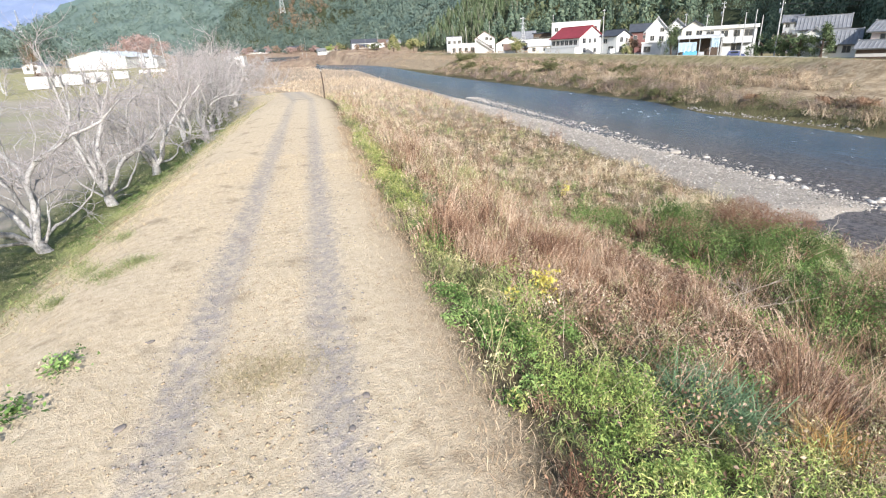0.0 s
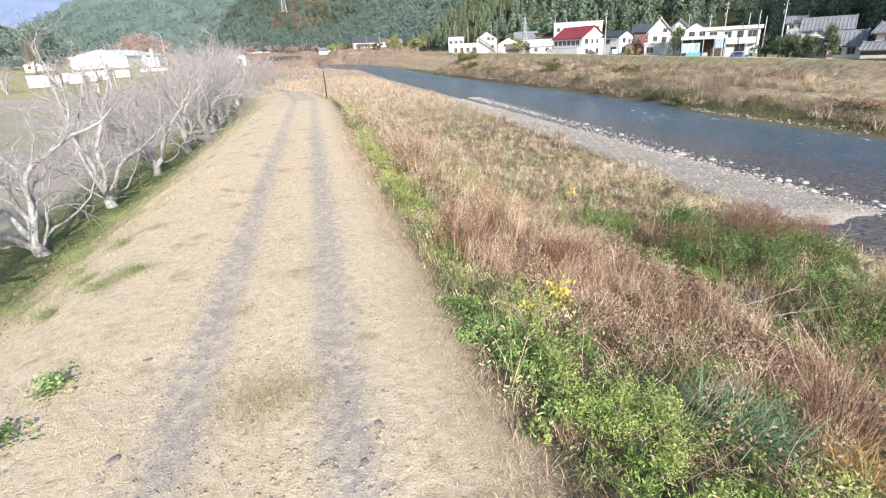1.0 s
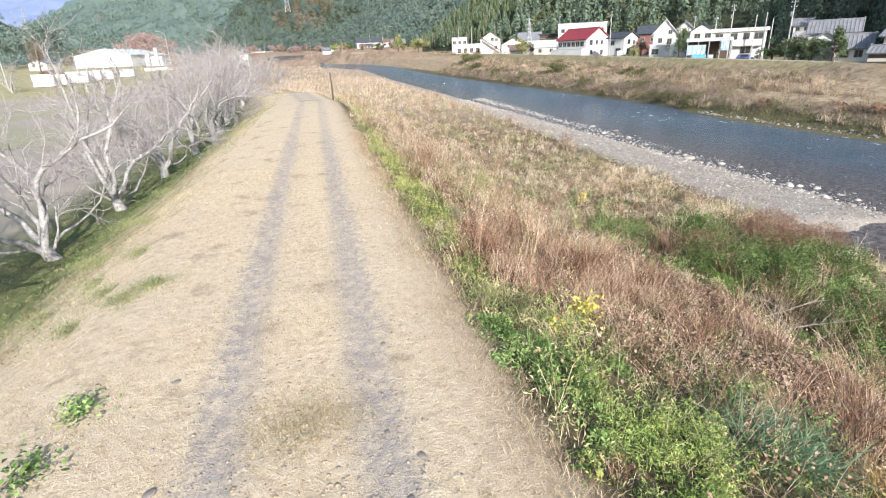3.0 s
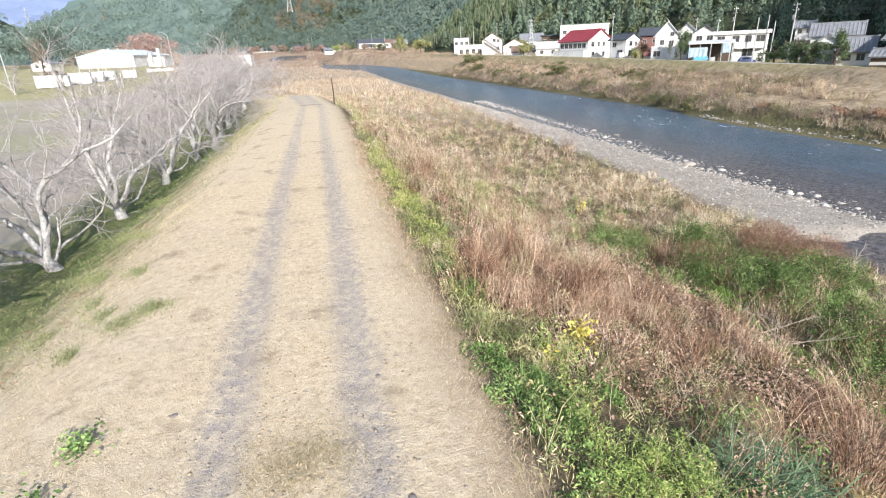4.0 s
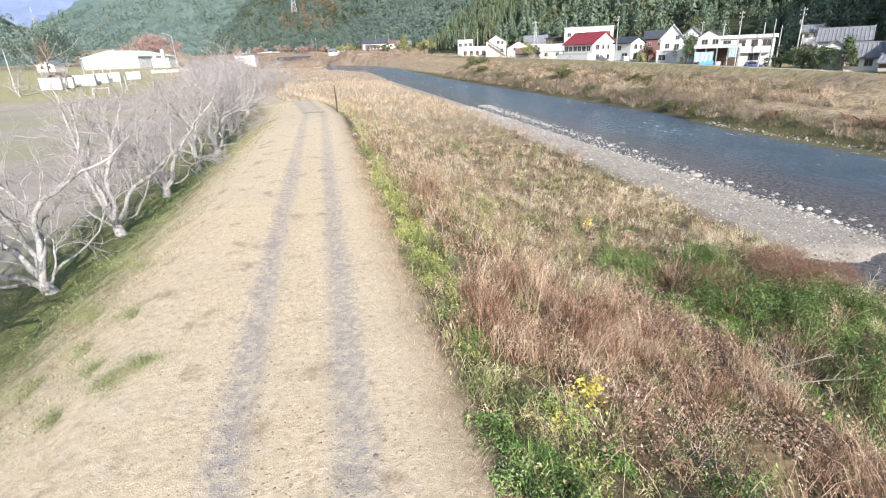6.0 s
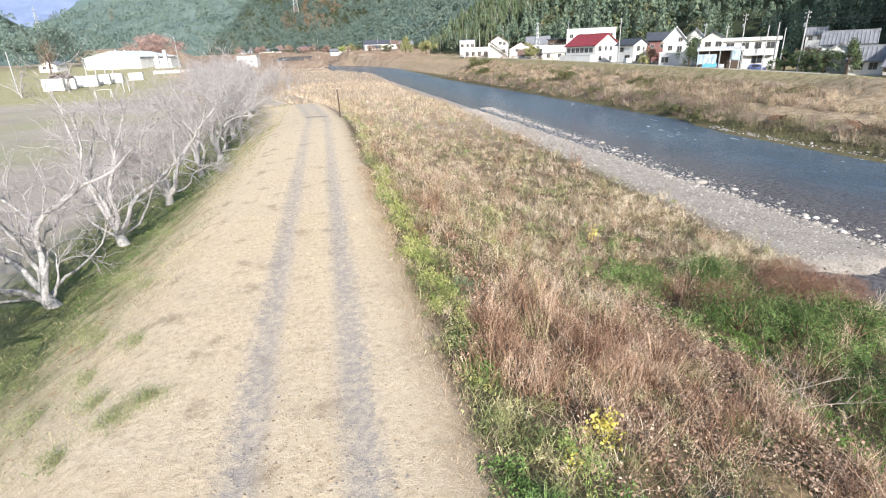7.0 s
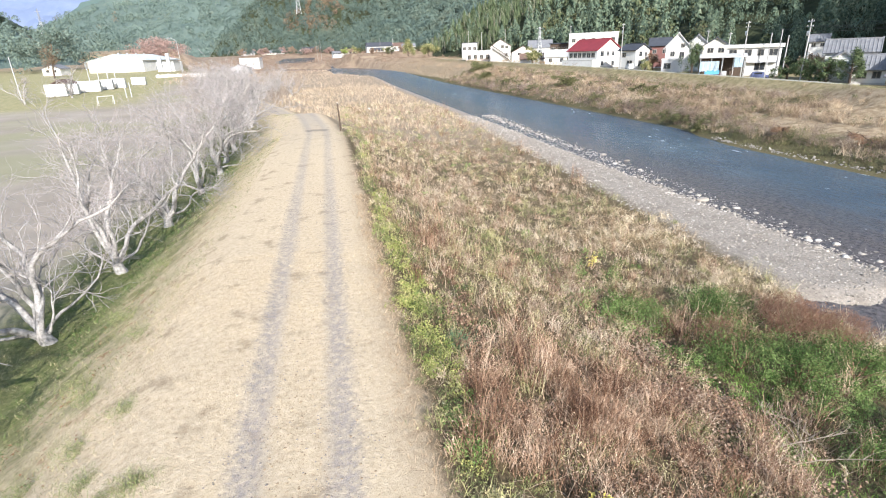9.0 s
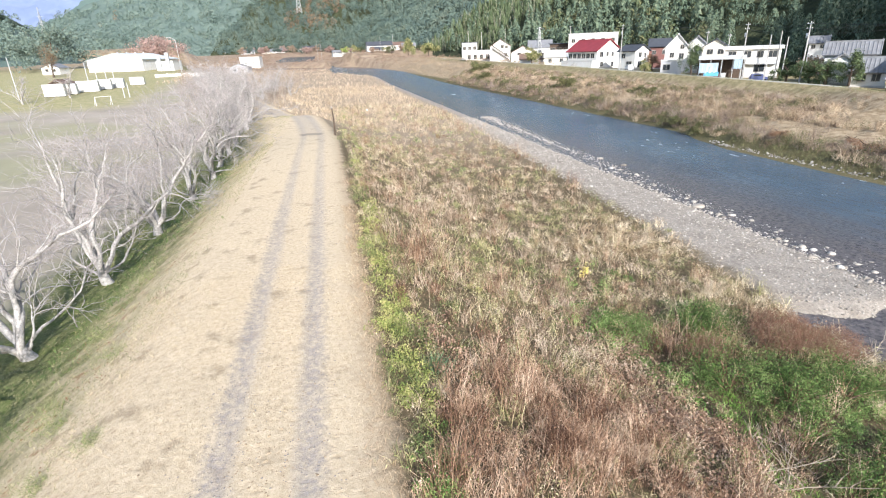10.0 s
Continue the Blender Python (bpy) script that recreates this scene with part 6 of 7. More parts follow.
carport(89.0, 108.0, 52, 9.6)
parked_car(91.5, 99.6, -35, M_BLUECAR, "small blue car parked beside the carport")
parked_car(87.4, 143.0, 75, M_WHITE, "small white car parked on the bank road")
sited("B", (101.0, 83.2), 1.9, 40.6, 7.8, 6.0, 2.7, 4.7, M_WHITE, M_TILEROOF, "traditional house with a grey tiled roof", rows=[(2.0, 0.9, 1.8, 1.2), (5.8, 0.9, 1.8, 1.2)], over=0.5)
sited("A", (93.9, 85.8), 1.1, -48.9, 3.4, 6, 2.4, 3.4, M_WHITE, M_TILEROOF, "low white annexe with a tiled gable", rows=[(1.7, 1.0, 1.2, 0.9)], over=0.5)
sited("B", (96.5, 77.0), -0.2, 39.1, 4.8, 4, 2.2, 4.1, M_WHITE, M_TILEROOF, "low wing with a sloping tiled roof", rows=[(1.4, 0.3, 1.3, 1.3), (3.4, 0.3, 1.3, 1.3)], over=0.6)
sited("B", (115.1, 106.8), 5.1, 43.1, 3.4, 4, 1.5, 2.7, M_WHITE, M_TILEROOF, "small white house at the wood's edge", rows=sash(3.4, 0.2, 2, 0.9, 0.9), over=0.5)
house((97.5, 67.5), 0.0, 25, 7.5, 6.6, 3.6, 5.0, M_PINKWALL, M_TILEROOF, "pinkish house with a tiled roof at the bend of the bank", [(3, 1.8, 1.6, 1.3)], [(2, 1.9, 1.6, 1.3), (5.5, 1.9, 1.6, 1.3)], 0.7)
house((91.5, 66), -0.2, 25, 3.2, 5.5, 1.3, 2.2, M_TIMBER, M_TILEROOF, "low dark outbuilding with a tiled roof", over=0.5)


# down the valley
def stair_extras(root, W, D):
    for k in (0.0, 1.5):
        bm = bmesh.new()
        p0, p1 = Vector((-W * 0.42, -D / 2 - 0.9, 7.6 - k)), Vector((W * 0.46, -D / 2 - 0.9, 1.6 - k))
        for a, b in ((Vector((0, 0, 0)), Vector((0, 0, 0.45))), ):
            vs = [bm.verts.new(q + o + Vector((0, t, 0))) for q in (p0, p1) for o in (a, b) for t in (-0.08, 0.08)]
            bmesh.ops.convex_hull(bm, input=vs)
        part("stair_string" if k else "handrail", bm_mesh("stair_string", bm, M_TIMBER), root, "dark outside stair rail")
    for i in range(12):
        f = (i + 0.5) / 12
        part("tread", box("tread", M_TIMBER, W * 0.075, 1.0, 0.08, -W * 0.42 + W * 0.88 * f, -D / 2 - 0.5, 6.25 - 6.0 * f), root)


sited("A", (88.0, 277.7), 2.3, -18.5, 10.4, 15, 7.2, 10.5, M_WHITE, M_BROWNROOF, "white house with an outside stair and brown roof", rows=[(6.2, 6.2, 1.6, 1.7), (8.4, 6.0, 1.4, 1.5), (8.2, 2.2, 1.6, 1.8)], extras=stair_extras)
sited("B", (96.8, 305.5), 1.9, 73.8, 14.2, 8, 5.8, None, M_PINKWALL, M_FLATROOF, "low pinkish block with dark openings", rows=sash(14.2, 1.2, 4, 2.0, 2.6), over=0.3)
sited("B", (100.8, 347.1), 2.1, 74.7, 10.1, 9, 10.8, None, M_GREYWALL, M_NAVYROOF, "grey-blue building with a flat dark roof", rows=sash(10.1, 6.4, 3, 2.0, 2.0), over=0.4)
sited("A", (90.9, 253.0), 2.4, -20.8, 10.8, 10, 3.8, 6.6, M_WHITE, M_BROWNROOF, "small white gabled house with a brown roof", rows=[(3.6, 2.4, 1.7, 1.4), (7.2, 2.4, 1.7, 1.4)])
sited("B", (95.7, 224.8), 1.8, 68.3, 10.3, 6, 1.6, 3.7, M_GREYWALL, M_BROWNROOF, "low shed with a dark brown roof", over=0.4, name="shed")
sited("B", (96.0, 202.1), 1.8, 65.8, 8.8, 6, 2.5, 4.8, M_CREAM, M_PALEROOF, "low shed with a pale grey roof", rows=sash(8.8, 0.4, 2, 1.4, 1.5), over=0.4, name="shed")
sited("B", (101.6, 212.4), 2.5, 65.5, 7.9, 7, 6.6, None, M_TIMBER, M_NAVYROOF, "dark timber building with an open upper floor", rows=sash(7.9, 3.4, 3, 2.0, 1.9), over=0.6)
sited("B", (112.1, 254.4), 3.0, 67.5, 11.1, 9, 5.2, 8.4, M_WHITE, M_TILEROOF, "white house with a grey roof farther back", rows=sash(11.1, 2.6, 3, 1.7, 1.5))
FARHOUSES = [(72, 560, 10.0, 10, 26, 6.5, 10.0, M_WHITE, M_NAVYROOF, 94), (62, 552, 9.6, 8, 12, 3.2, 5.4, M_WHITE, M_NAVYROOF, 90), (88, 572, 10.4, 10, 20, 6.0, 9.0, M_WHITE, M_BROWNROOF, 98), (96, 560, 10.0, 9, 14, 5.5, 8.0, M_CREAM, M_TILEROOF, 92), (82, 548, 9.5, 6, 7, 3.0, 4.6, M_GREYWALL, M_NAVYROOF, 12), (36, 586, 9.0, 8, 15, 3.4, 6.4, M_CREAM, M_BROWNROOF, 88), (22, 592, 8.6, 7, 10, 3.0, 5.0, M_WHITE, M_TILEROOF, 100), (2, 968, 15.5, 16, 34, 6.5, 10.5, M_TIMBER, M_NAVYROOF, 91), (-62, 975, 15.5, 12, 20, 4, 8, M_WHITE, M_TILEROOF, 95), (-84, 985, 15.5, 12, 17, 4, 7.5, M_CREAM, M_TILEROOF, 84), (-112, 980, 15.5, 10, 22, 4.5, 8.0, M_GREYWALL, M_TILEROOF, 97), (-40, 990, 16.0, 10, 12, 4, 7, M_WHITE, M_BROWNROOF, 8)]
for x, y, z, W, D, e, r, wm, rm, yaw in FARHOUSES:
    house((x, y), z, yaw, W, D, e, r, wm, rm, "small pale house far down the valley" if wm != M_TIMBER else "long dark shed far down the valley", [(W * 0.35, e * 0.5, 2.2, 1.6)], [(D * (k + 0.5) / 4, e * 0.55, 2.2, 1.6) for k in range(4)])


# ---- utility poles and cables ----
def utility_pole(x, y, z0, z1, arms=2, label="concrete utility pole with crossarms and cables"):
    root = new("utility_pole")
    h = z1 - z0
    t = Tubes()
    t.add([(0, 0, -0.6), (0, 0, h * 0.5), (0, 0, h)], (0.14, 0.12, 0.085), 10)
    part("pole", t.mesh("pole", M_POLE), root)
    for k in range(arms):
        arm = part("crossarm", box("crossarm", M_STEEL, 1.7, 0.09, 0.09, 0.15, 0, h - 0.45 - 0.85 * k), root)
        for s in (-0.6, 0.1, 0.8):
            i = Tubes()
            i.add([(s, 0, h - 0.36 - 0.85 * k), (s, 0, h - 0.18 - 0.85 * k)], (0.06, 0.04), 6)
            part("insulator", i.mesh("insulator", M_WHITE), arm)
    if arms > 1:
        c = Tubes()
        c.add([(0.35, 0, h - 2.9), (0.35, 0, h - 2.85), (0.35, 0, h - 2.05), (0.35, 0, h - 2.0)], (0.02, 0.24, 0.24, 0.02), 10)
        part("transformer", c.mesh("transformer", M_STEEL), root)
    root.matrix_basis = pose(x, y, z0, 0, 0, 80)
    return tagged(root, label, "utility pole", "utility poles along the far bank")


POLES = [(90, 88.0, -0.3, 10.5, 2), (90.0, 96.6, -0.2, 8.5, 0), (92, 105.5, 0, 11.2, 2), (99, 103.4, 0.2, 9.3, 0), (99, 101.5, 0.2, 8.0, 0), (98, 117.5, 0.2, 9.3, 1), (100, 127.9, 0.4, 10.3, 1), (90, 152.5, 0.8, 13.5, 2), (96, 200.4, 1.6, 15.3, 1), (95, 274.6, 2.8, 17.6, 1), (97, 324.5, 3.4, 18.3, 2), (95, 347.2, 4.0, 19.9, 1), (70, 540, 10, 25.8, 1), (58, 545, 10, 24, 1), (-4, 600, 0, 24, 1), (0, 605, 0, 25, 1)]
for x, y, z0, z1, arms in POLES:
    utility_pole(x, y, z0, z1, arms, "concrete utility pole with crossarms and cables" if arms else "plain slender pole on the far bank")


def cable(a, b, sag):
    t = Tubes()
    k = np.linspace(0, 1, 13)
    p = np.outer(1 - k, a) + np.outer(k, b)
    p[:, 2] -= sag * 4 * k * (1 - k)
    t.add(p, np.full(13, 0.025), 4)
    return tagged(part("cable", t.mesh("cable", M_WIRE)), "black overhead cable hung between utility poles", "cable", "overhead cables")


tops = [(90, 60, 9.6), (90, 88.0, 10.1), (92, 105.5, 10.8), (90, 152.5, 13.1), (96, 200.4, 14.9), (95, 274.6, 17.2), (95, 347.2, 19.5)]
for a, b in zip(tops[:-1], tops[1:]):
    for o, dz in ((0.5, 0.0), (-0.35, -0.85)):
        cable((a[0] + o, a[1], a[2] + dz), (b[0] + o, b[1], b[2] + dz), 0.6)
for z in (9.3, 8.4):
    cable((90, 88.0, z), (128, 92, z + 1.2), 0.5)


# ---- pylons ----
def pylon(x, y, z0, h, w, k=1.0, label="grey lattice pylon standing on the wooded hill"):
    root = new("pylon")
    for sx, sy in ((-1, -1), (1, -1), (1, 1), (-1, 1)):
        t = Tubes()
        t.add([(sx * w, sy * w, 0), (sx * w * 0.3, sy * w * 0.3, h * 0.62), (sx * w * 0.08, sy * w * 0.08, h)], (0.35 * k, 0.28 * k, 0.16 * k), 4)
        part("leg", t.mesh("leg", M_STEEL), root)
    for j in range(8):
        z = h * j / 9
        r = w * (1 - 0.7 * min(1, z / (h * 0.62)))
        z2 = h * (j + 1) / 9
        r2 = w * (1 - 0.7 * min(1, z2 / (h * 0.62)))
        t = Tubes()
        for s in (-1, 1):
            t.add([(-s * r, -r, z), (s * r2, -r2, z2)], (0.14 * k, 0.14 * k), 4)
            t.add([(-s * r, r, z), (s * r2, r2, z2)], (0.14 * k, 0.14 * k), 4)
        part("brace", t.mesh("brace", M_STEEL), root)
    for j in range(3):
        t = Tubes()
        z = h * (0.68 + 0.13 * j)
        t.add([(-w * 1.1, 0, z), (0, 0, z + 0.7), (w * 1.1, 0, z)], (0.12 * k, 0.3 * k, 0.12 * k), 4)
        part("crossarm", t.mesh("crossarm", M_STEEL), root)
    root.matrix_basis = pose(x, y, z0)
    return tagged(root, label, "pylon", "power line pylons")


pylon(94, 226.3, 1.6, 14.7, 1.5, 0.45, "slender steel lattice mast among the houses")
pylon(-33, 1078, 86, 56, 4.6)
pylon(-430, 1000, 24, 72, 4.5)


# ---- west side: hall, boxes, sports ground ----
def hall():
    root = new("factory_hall")
    W, D, e, r = 31, 42, 7.3, 10.6
    part("wall", bm_mesh("wall", wall_bm(W, D, e, r), M_WHITE), root)
    part("roof", roof_gable(W, D, e, r, 0.7, M_SHEET, 0.25), root, "pale sheet-metal roof")
    for k in range(7):
        part("rib", box("rib", M_STEEL, 0.14, 0.12, e, -W / 2 + 2.2 + k * 4.4, -D / 2 - 0.062, 0), root)
    for k in range(8):
        part("rib", box("rib", M_STEEL, 0.12, 0.14, e, W / 2 + 0.062, -D / 2 + 3 + k * 5, 0), root)
    part("door", box("door", M_GREYWALL, 5, 0.16, 4.6, -6, -D / 2 - 0.085, -0.5), root, "grey sliding door")
    part("door", box("door", M_GREYWALL, 0.16, 4.4, 4.2, W / 2 + 0.085, -6, -0.5), root, "grey sliding door")
    for k in range(4):
        v = Tubes()
        v.add([(0, -16 + 9 * k, r), (0, -16 + 9 * k, r + 0.8), (0, -16 + 9 * k, r + 1.0)], (0.5, 0.55, 0.2), 8)
        part("roof_vent", v.mesh("roof_vent", M_STEEL), root)
    a = radians(-12)
    root.matrix_basis = pose(-128 + math.cos(a) * W / 2 - math.sin(a) * D / 2, 342 + math.sin(a) * W / 2 + math.cos(a) * D / 2, 2.4, 0, 0, -12)
    tagged(root, "large white factory hall across the field", "factory")
    an = new("annexe")
    part("wall", bm_mesh("wall", wall_bm(9, 12, 5.4), M_WHITE), an)
    part("roof", box("roof", M_FLATROOF, 9.4, 12.4, 0.3, 0, 0, 5.404), an)
    for k in range(2):
        part("window", box("window", M_GLASS, 2.2, 0.12, 1.4, -2.4 + 4.2 * k, -6.05, 3.0), an)
    for s in (-1, 1):
        part("stack", box("stack", M_GREYWALL, 1.7, 1.2, 9.0 + s, s * 2.3, -6.7, 0, 0.08), an, "grey duct on the wall")
    an.matrix_basis = pose(-83.0, 332, 2.6, 0, 0, -8)
    tagged(an, "white annexe with tall grey ducts beside the hall", "building")


hall()


def storage_box(x, y, z, yaw, L, H, label):
    root = new("storage_container")
    part("body", box("body", M_WHITE, L, 2.6, H, 0, 0, 0.15, 0.05), root)
    part("top_rail", box("top_rail", M_STEEL, L + 0.1, 2.7, 0.14, 0, 0, H + 0.152), root)
    for k in range(5):
        part("rib", box("rib", M_WHITE, 0.14, 0.1, H - 0.3, -L / 2 + L * (k + 0.5) / 5, -1.35, 0.3), root)
    part("skid", box("skid", M_RUBBER, L - 0.4, 2.2, 0.15, 0, 0, 0), root)
    root.matrix_basis = pose(x, y, z, 0, 0, yaw)
    return tagged(root, label, "container", "white containers beside the field")


for k, L, H in ((0.0, 5.4, 3.3), (0.15, 3.6, 2.9), (0.34, 6.0, 3.2), (0.52, 4.4, 3.0), (0.68, 4.2, 3.0), (0.95, 4.6, 2.5)):
    x, y = -77.5 + 12 * k, 183 + 39 * k
    storage_box(x, y, float(height(x, y)), 8, L, H, "white storage container beside the sports field")


def goal(x, y, yaw):
    root = new("football_goal")
    for s in (-1.8, 1.8):
        t = Tubes()
        t.add([(s, 0, 0), (s, 0, 2.1)], (0.07, 0.07), 6)
        part("post", t.mesh("post", M_WHITE), root)
        t = Tubes()
        t.add([(s, 0, 2.1), (s, 1.2, 0)], (0.05, 0.05), 6)
        part("stay", t.mesh("stay", M_WHITE), root)
    t = Tubes()
    t.add([(-1.87, 0, 2.1), (1.87, 0, 2.1)], (0.07, 0.07), 6)
    part("crossbar", t.mesh("crossbar", M_WHITE), root)
    root.matrix_basis = pose(x, y, float(height(x, y)), 0, 0, yaw)
    tagged(root, "white football goal on the dry field", "goal")


goal(-52.5, 149, 40)


def lamp_post(x, y, h, arm=True):
    root = new("lamp_post")
    t = Tubes()
    t.add([(0, 0, 0), (0, 0, h * 0.6), (0, 0, h)], (0.16, 0.13, 0.09), 8)
    part("pole", t.mesh("pole", M_STEEL), root)
    if arm:
        t = Tubes()
        k = np.linspace(0, 1, 8)
        t.add(np.stack([-3.2 * k, 0 * k, h + 1.6 * np.sin(k * 1.7)], 1), np.linspace(0.09, 0.05, 8), 6)
        part("arm", t.mesh("arm", M_STEEL), root)
        part("lamp_head", box("lamp_head", M_STEEL, 0.9, 0.4, 0.2, -3.4, 0, h + 1.45, 0.05), root)
    root.matrix_basis = pose(x, y, float(height(x, y)))
    tagged(root, "tall steel lamp post beside the field" if arm else "tall steel post of the ball fence", "lamp post" if arm else "post", "posts round the sports field")


lamp_post(-66.0, 285, 15)
for i, (x, y) in enumerate([(-82, 172), (-76.5, 205), (-74.0, 206), (-71.5, 207), (-69.5, 208), (-54, 168), (-53, 169)]):
    lamp_post(x, y, (11.5, 9, 8.5, 8.5, 8, 4, 4)[i], False)
# white wall and small houses behind the field
wl = new("boundary_wall")
part("wall_panel", box("wall_panel", M_WHITE, 26, 0.3, 1.6, 0, 0, -0.3), wl)
for k in range(7):
    part("pier", box("pier", M_WHITE, 0.4, 0.42, 1.9, -12 + 4 * k, 0, -0.3), wl)
wl.matrix_basis = pose(-60, 268, float(height(-60, 268)), 0, 0, 16)
tagged(wl, "low white boundary wall at the end of the field", "wall")
for x, y, W, D, e, r, wm, rm, lab in [(-84, 600, 20, 14, 11.5, None, M_WHITE, M_FLATROOF, "white two-storey building past the trees"), (-146, 330, 9, 9, 3.6, 5.6, M_WHITE, M_TILEROOF, "small white house by the field"), (-160, 420, 12, 10, 4.5, 7, M_WHITE, M_TILEROOF, "white house beyond the factory"), (-142, 440, 10, 10, 4.5, 7, M_CREAM, M_TILEROOF, "cream house beyond the factory"), (-68, 430, 14, 10, 5.0, 7.4, M_GREYWALL, M_TILEROOF, "grey house beyond the trees"), (-85, 196, 6, 6, 2.6, 4.0, M_TIMBER, M_BROWNROOF, "dark wooden clubhouse with a low roof")]:
    house((x, y), float(height(x, y)) - 0.1, -8, W, D, e, r, wm, rm, lab, [(W * 0.3, e * 0.45, 1.8, 1.4), (W * 0.7, e * 0.45, 1.8, 1.4)])


# ---- marker post by the track ----
mk = new("marker_post")
t = Tubes()
t.add([(0, 0, -0.3), (0.02, 0, 1.4), (-0.05, 0, 2.9)], (0.085, 0.075, 0.06), 8)
part("pole", t.mesh("pole", M_TIMBER), mk)
part("cap", box("cap", M_STEEL, 0.12, 0.12, 0.06, -0.05, 0, 2.9), mk)
mk.matrix_basis = pose(2.3, 59.6, float(height(2.3, 59.6)))
tagged(mk, "slender grey wooden marker post beside the track", "post")


# ---- garden trees on the far bank ----
M_GARDEN = leafy("garden_leaves", [(0.0, (0.04, 0.065, 0.03)), (0.5, (0.09, 0.125, 0.06)), (1.0, (0.17, 0.20, 0.10))], 0.8, 0.2, 0.25)
M_MAUVE = leafy("mauve_twigs", [(0.0, (0.20, 0.13, 0.115)), (0.5, (0.33, 0.225, 0.20)), (1.0, (0.44, 0.33, 0.30))], 0.9, 0.1, 0.2)
def garden_tree(x, y, z, w, h, mat, kind, seed, label, trunk=0.25, n=3200, leaf=0.055):
    r = np.random.default_rng(seed)
    root = new("garden_tree")
    t = Tubes()
    t.add(limb(r, (0, 0, -0.4), (0, 0, 1), h * 0.7, 0.06, 0.05, 5), np.linspace(trunk, trunk * 0.3, 6), 7)
    for k in range(6):
        a = r.random() * 6.28
        t.add(limb(r, (0, 0, h * (0.2 + 0.08 * k)), (math.cos(a), math.sin(a), 0.4), w * 0.42, 0.1, 0.02, 3), np.linspace(trunk * 0.4, 0.03, 4), 5)
    part("trunk", t.mesh("trunk", M_TIMBER), root)
    lumps = r.normal(size=(26, 3)) * (0.24, 0.24, 0.2) + (0, 0, 0.58)
    if kind == "conifer":
        zz = 0.12 + 0.85 * r.random(26)
        aa = r.random(26) * 6.28
        rr = (1.02 - zz) * 0.5
        lumps = np.stack([rr * np.cos(aa), rr * np.sin(aa), zz], 1)
    if kind == "bush":
        lumps = r.normal(size=(26, 3)) * (0.24, 0.24, 0.22) + (0, 0, 0.42)
        lumps[:, 2] = np.abs(lumps[:, 2])
    c = lumps[r.integers(0, 26, n)] + r.normal(size=(n, 3)) * 0.075
    part("crown", leaf_mesh("crown", mat, c * (w, w, h), leaf * w * (0.5 + r.random(n)), r, 0.6, 0.4), root)
    root.matrix_basis = pose(x, y, z, 0, 0, seed * 40)
    return tagged(root, label, "tree", "garden trees on the far bank")


garden_tree(90.5, 120.0, 0.3, 5.0, 8.0, M_GARDEN, "round", 1, "tall grey-green garden pine before the houses")
garden_tree(90.5, 83.0, 0, 4.4, 4.4, M_GARDEN, "bush", 2, "clipped dark green garden tree")
garden_tree(91.2, 79.0, 0, 4.4, 5.0, M_GARDEN, "conifer", 3, "dark green garden conifer")
garden_tree(90.5, 86.5, 0, 3.6, 3.8, M_GARDEN, "bush", 4, "dense dark green garden shrub")
garden_tree(90.8, 91.8, 0, 4.4, 3.4, M_GARDEN, "bush", 5, "grey-green shrub beside the bank road")
garden_tree(90, 139.5, 0.4, 3.4, 2.6, M_OLIVE, "round", 6, "low olive hedge beside the bank road")
garden_tree(95.5, 144, 0.6, 4.0, 4.6, M_BROWN, "round", 7, "brown autumn tree between the houses")
garden_tree(88.5, 220, 2.0, 7, 5.5, M_OLIVE, "round", 8, "olive tree before a low house")
garden_tree(90.5, 186, 1.2, 5, 2.2, M_OLIVE, "round", 9, "low hedge under the balcony wall")
garden_tree(99, 94.5, 0, 4.6, 4.0, M_BROWN, "round", 10, "brown shrub at the wood's edge")
garden_tree(74, 470, 6.5, 13, 13, M_OLIVE, "conifer", 11, "yellow-green willow by the upper river", 0.4)
garden_tree(84, 430, 6.0, 14, 10, M_OLIVE, "round", 12, "olive thicket by the upper river", 0.4)
garden_tree(24, 575, 9.5, 8, 6, M_LIME, "round", 13, "yellow-green autumn tree far down the valley", 0.4)
garden_tree(-112, 420, float(height(-112, 420)), 34, 19, M_MAUVE, "round", 14, "reddish bare wood mound behind the hall", 0.5, 5200, 0.028)
garden_tree(-128, 300, float(height(-128, 300)), 8, 15, M_RUST, "round", 15, "rust-brown autumn tree by the western wood", 0.5, 3000, 0.04)
garden_tree(-170, 400, float(height(-170, 400)), 60, 28, M_FARWOOD_HAZED, "round", 16, "grove west of the factory in haze-paled green", 0.6, 6000, 0.022)

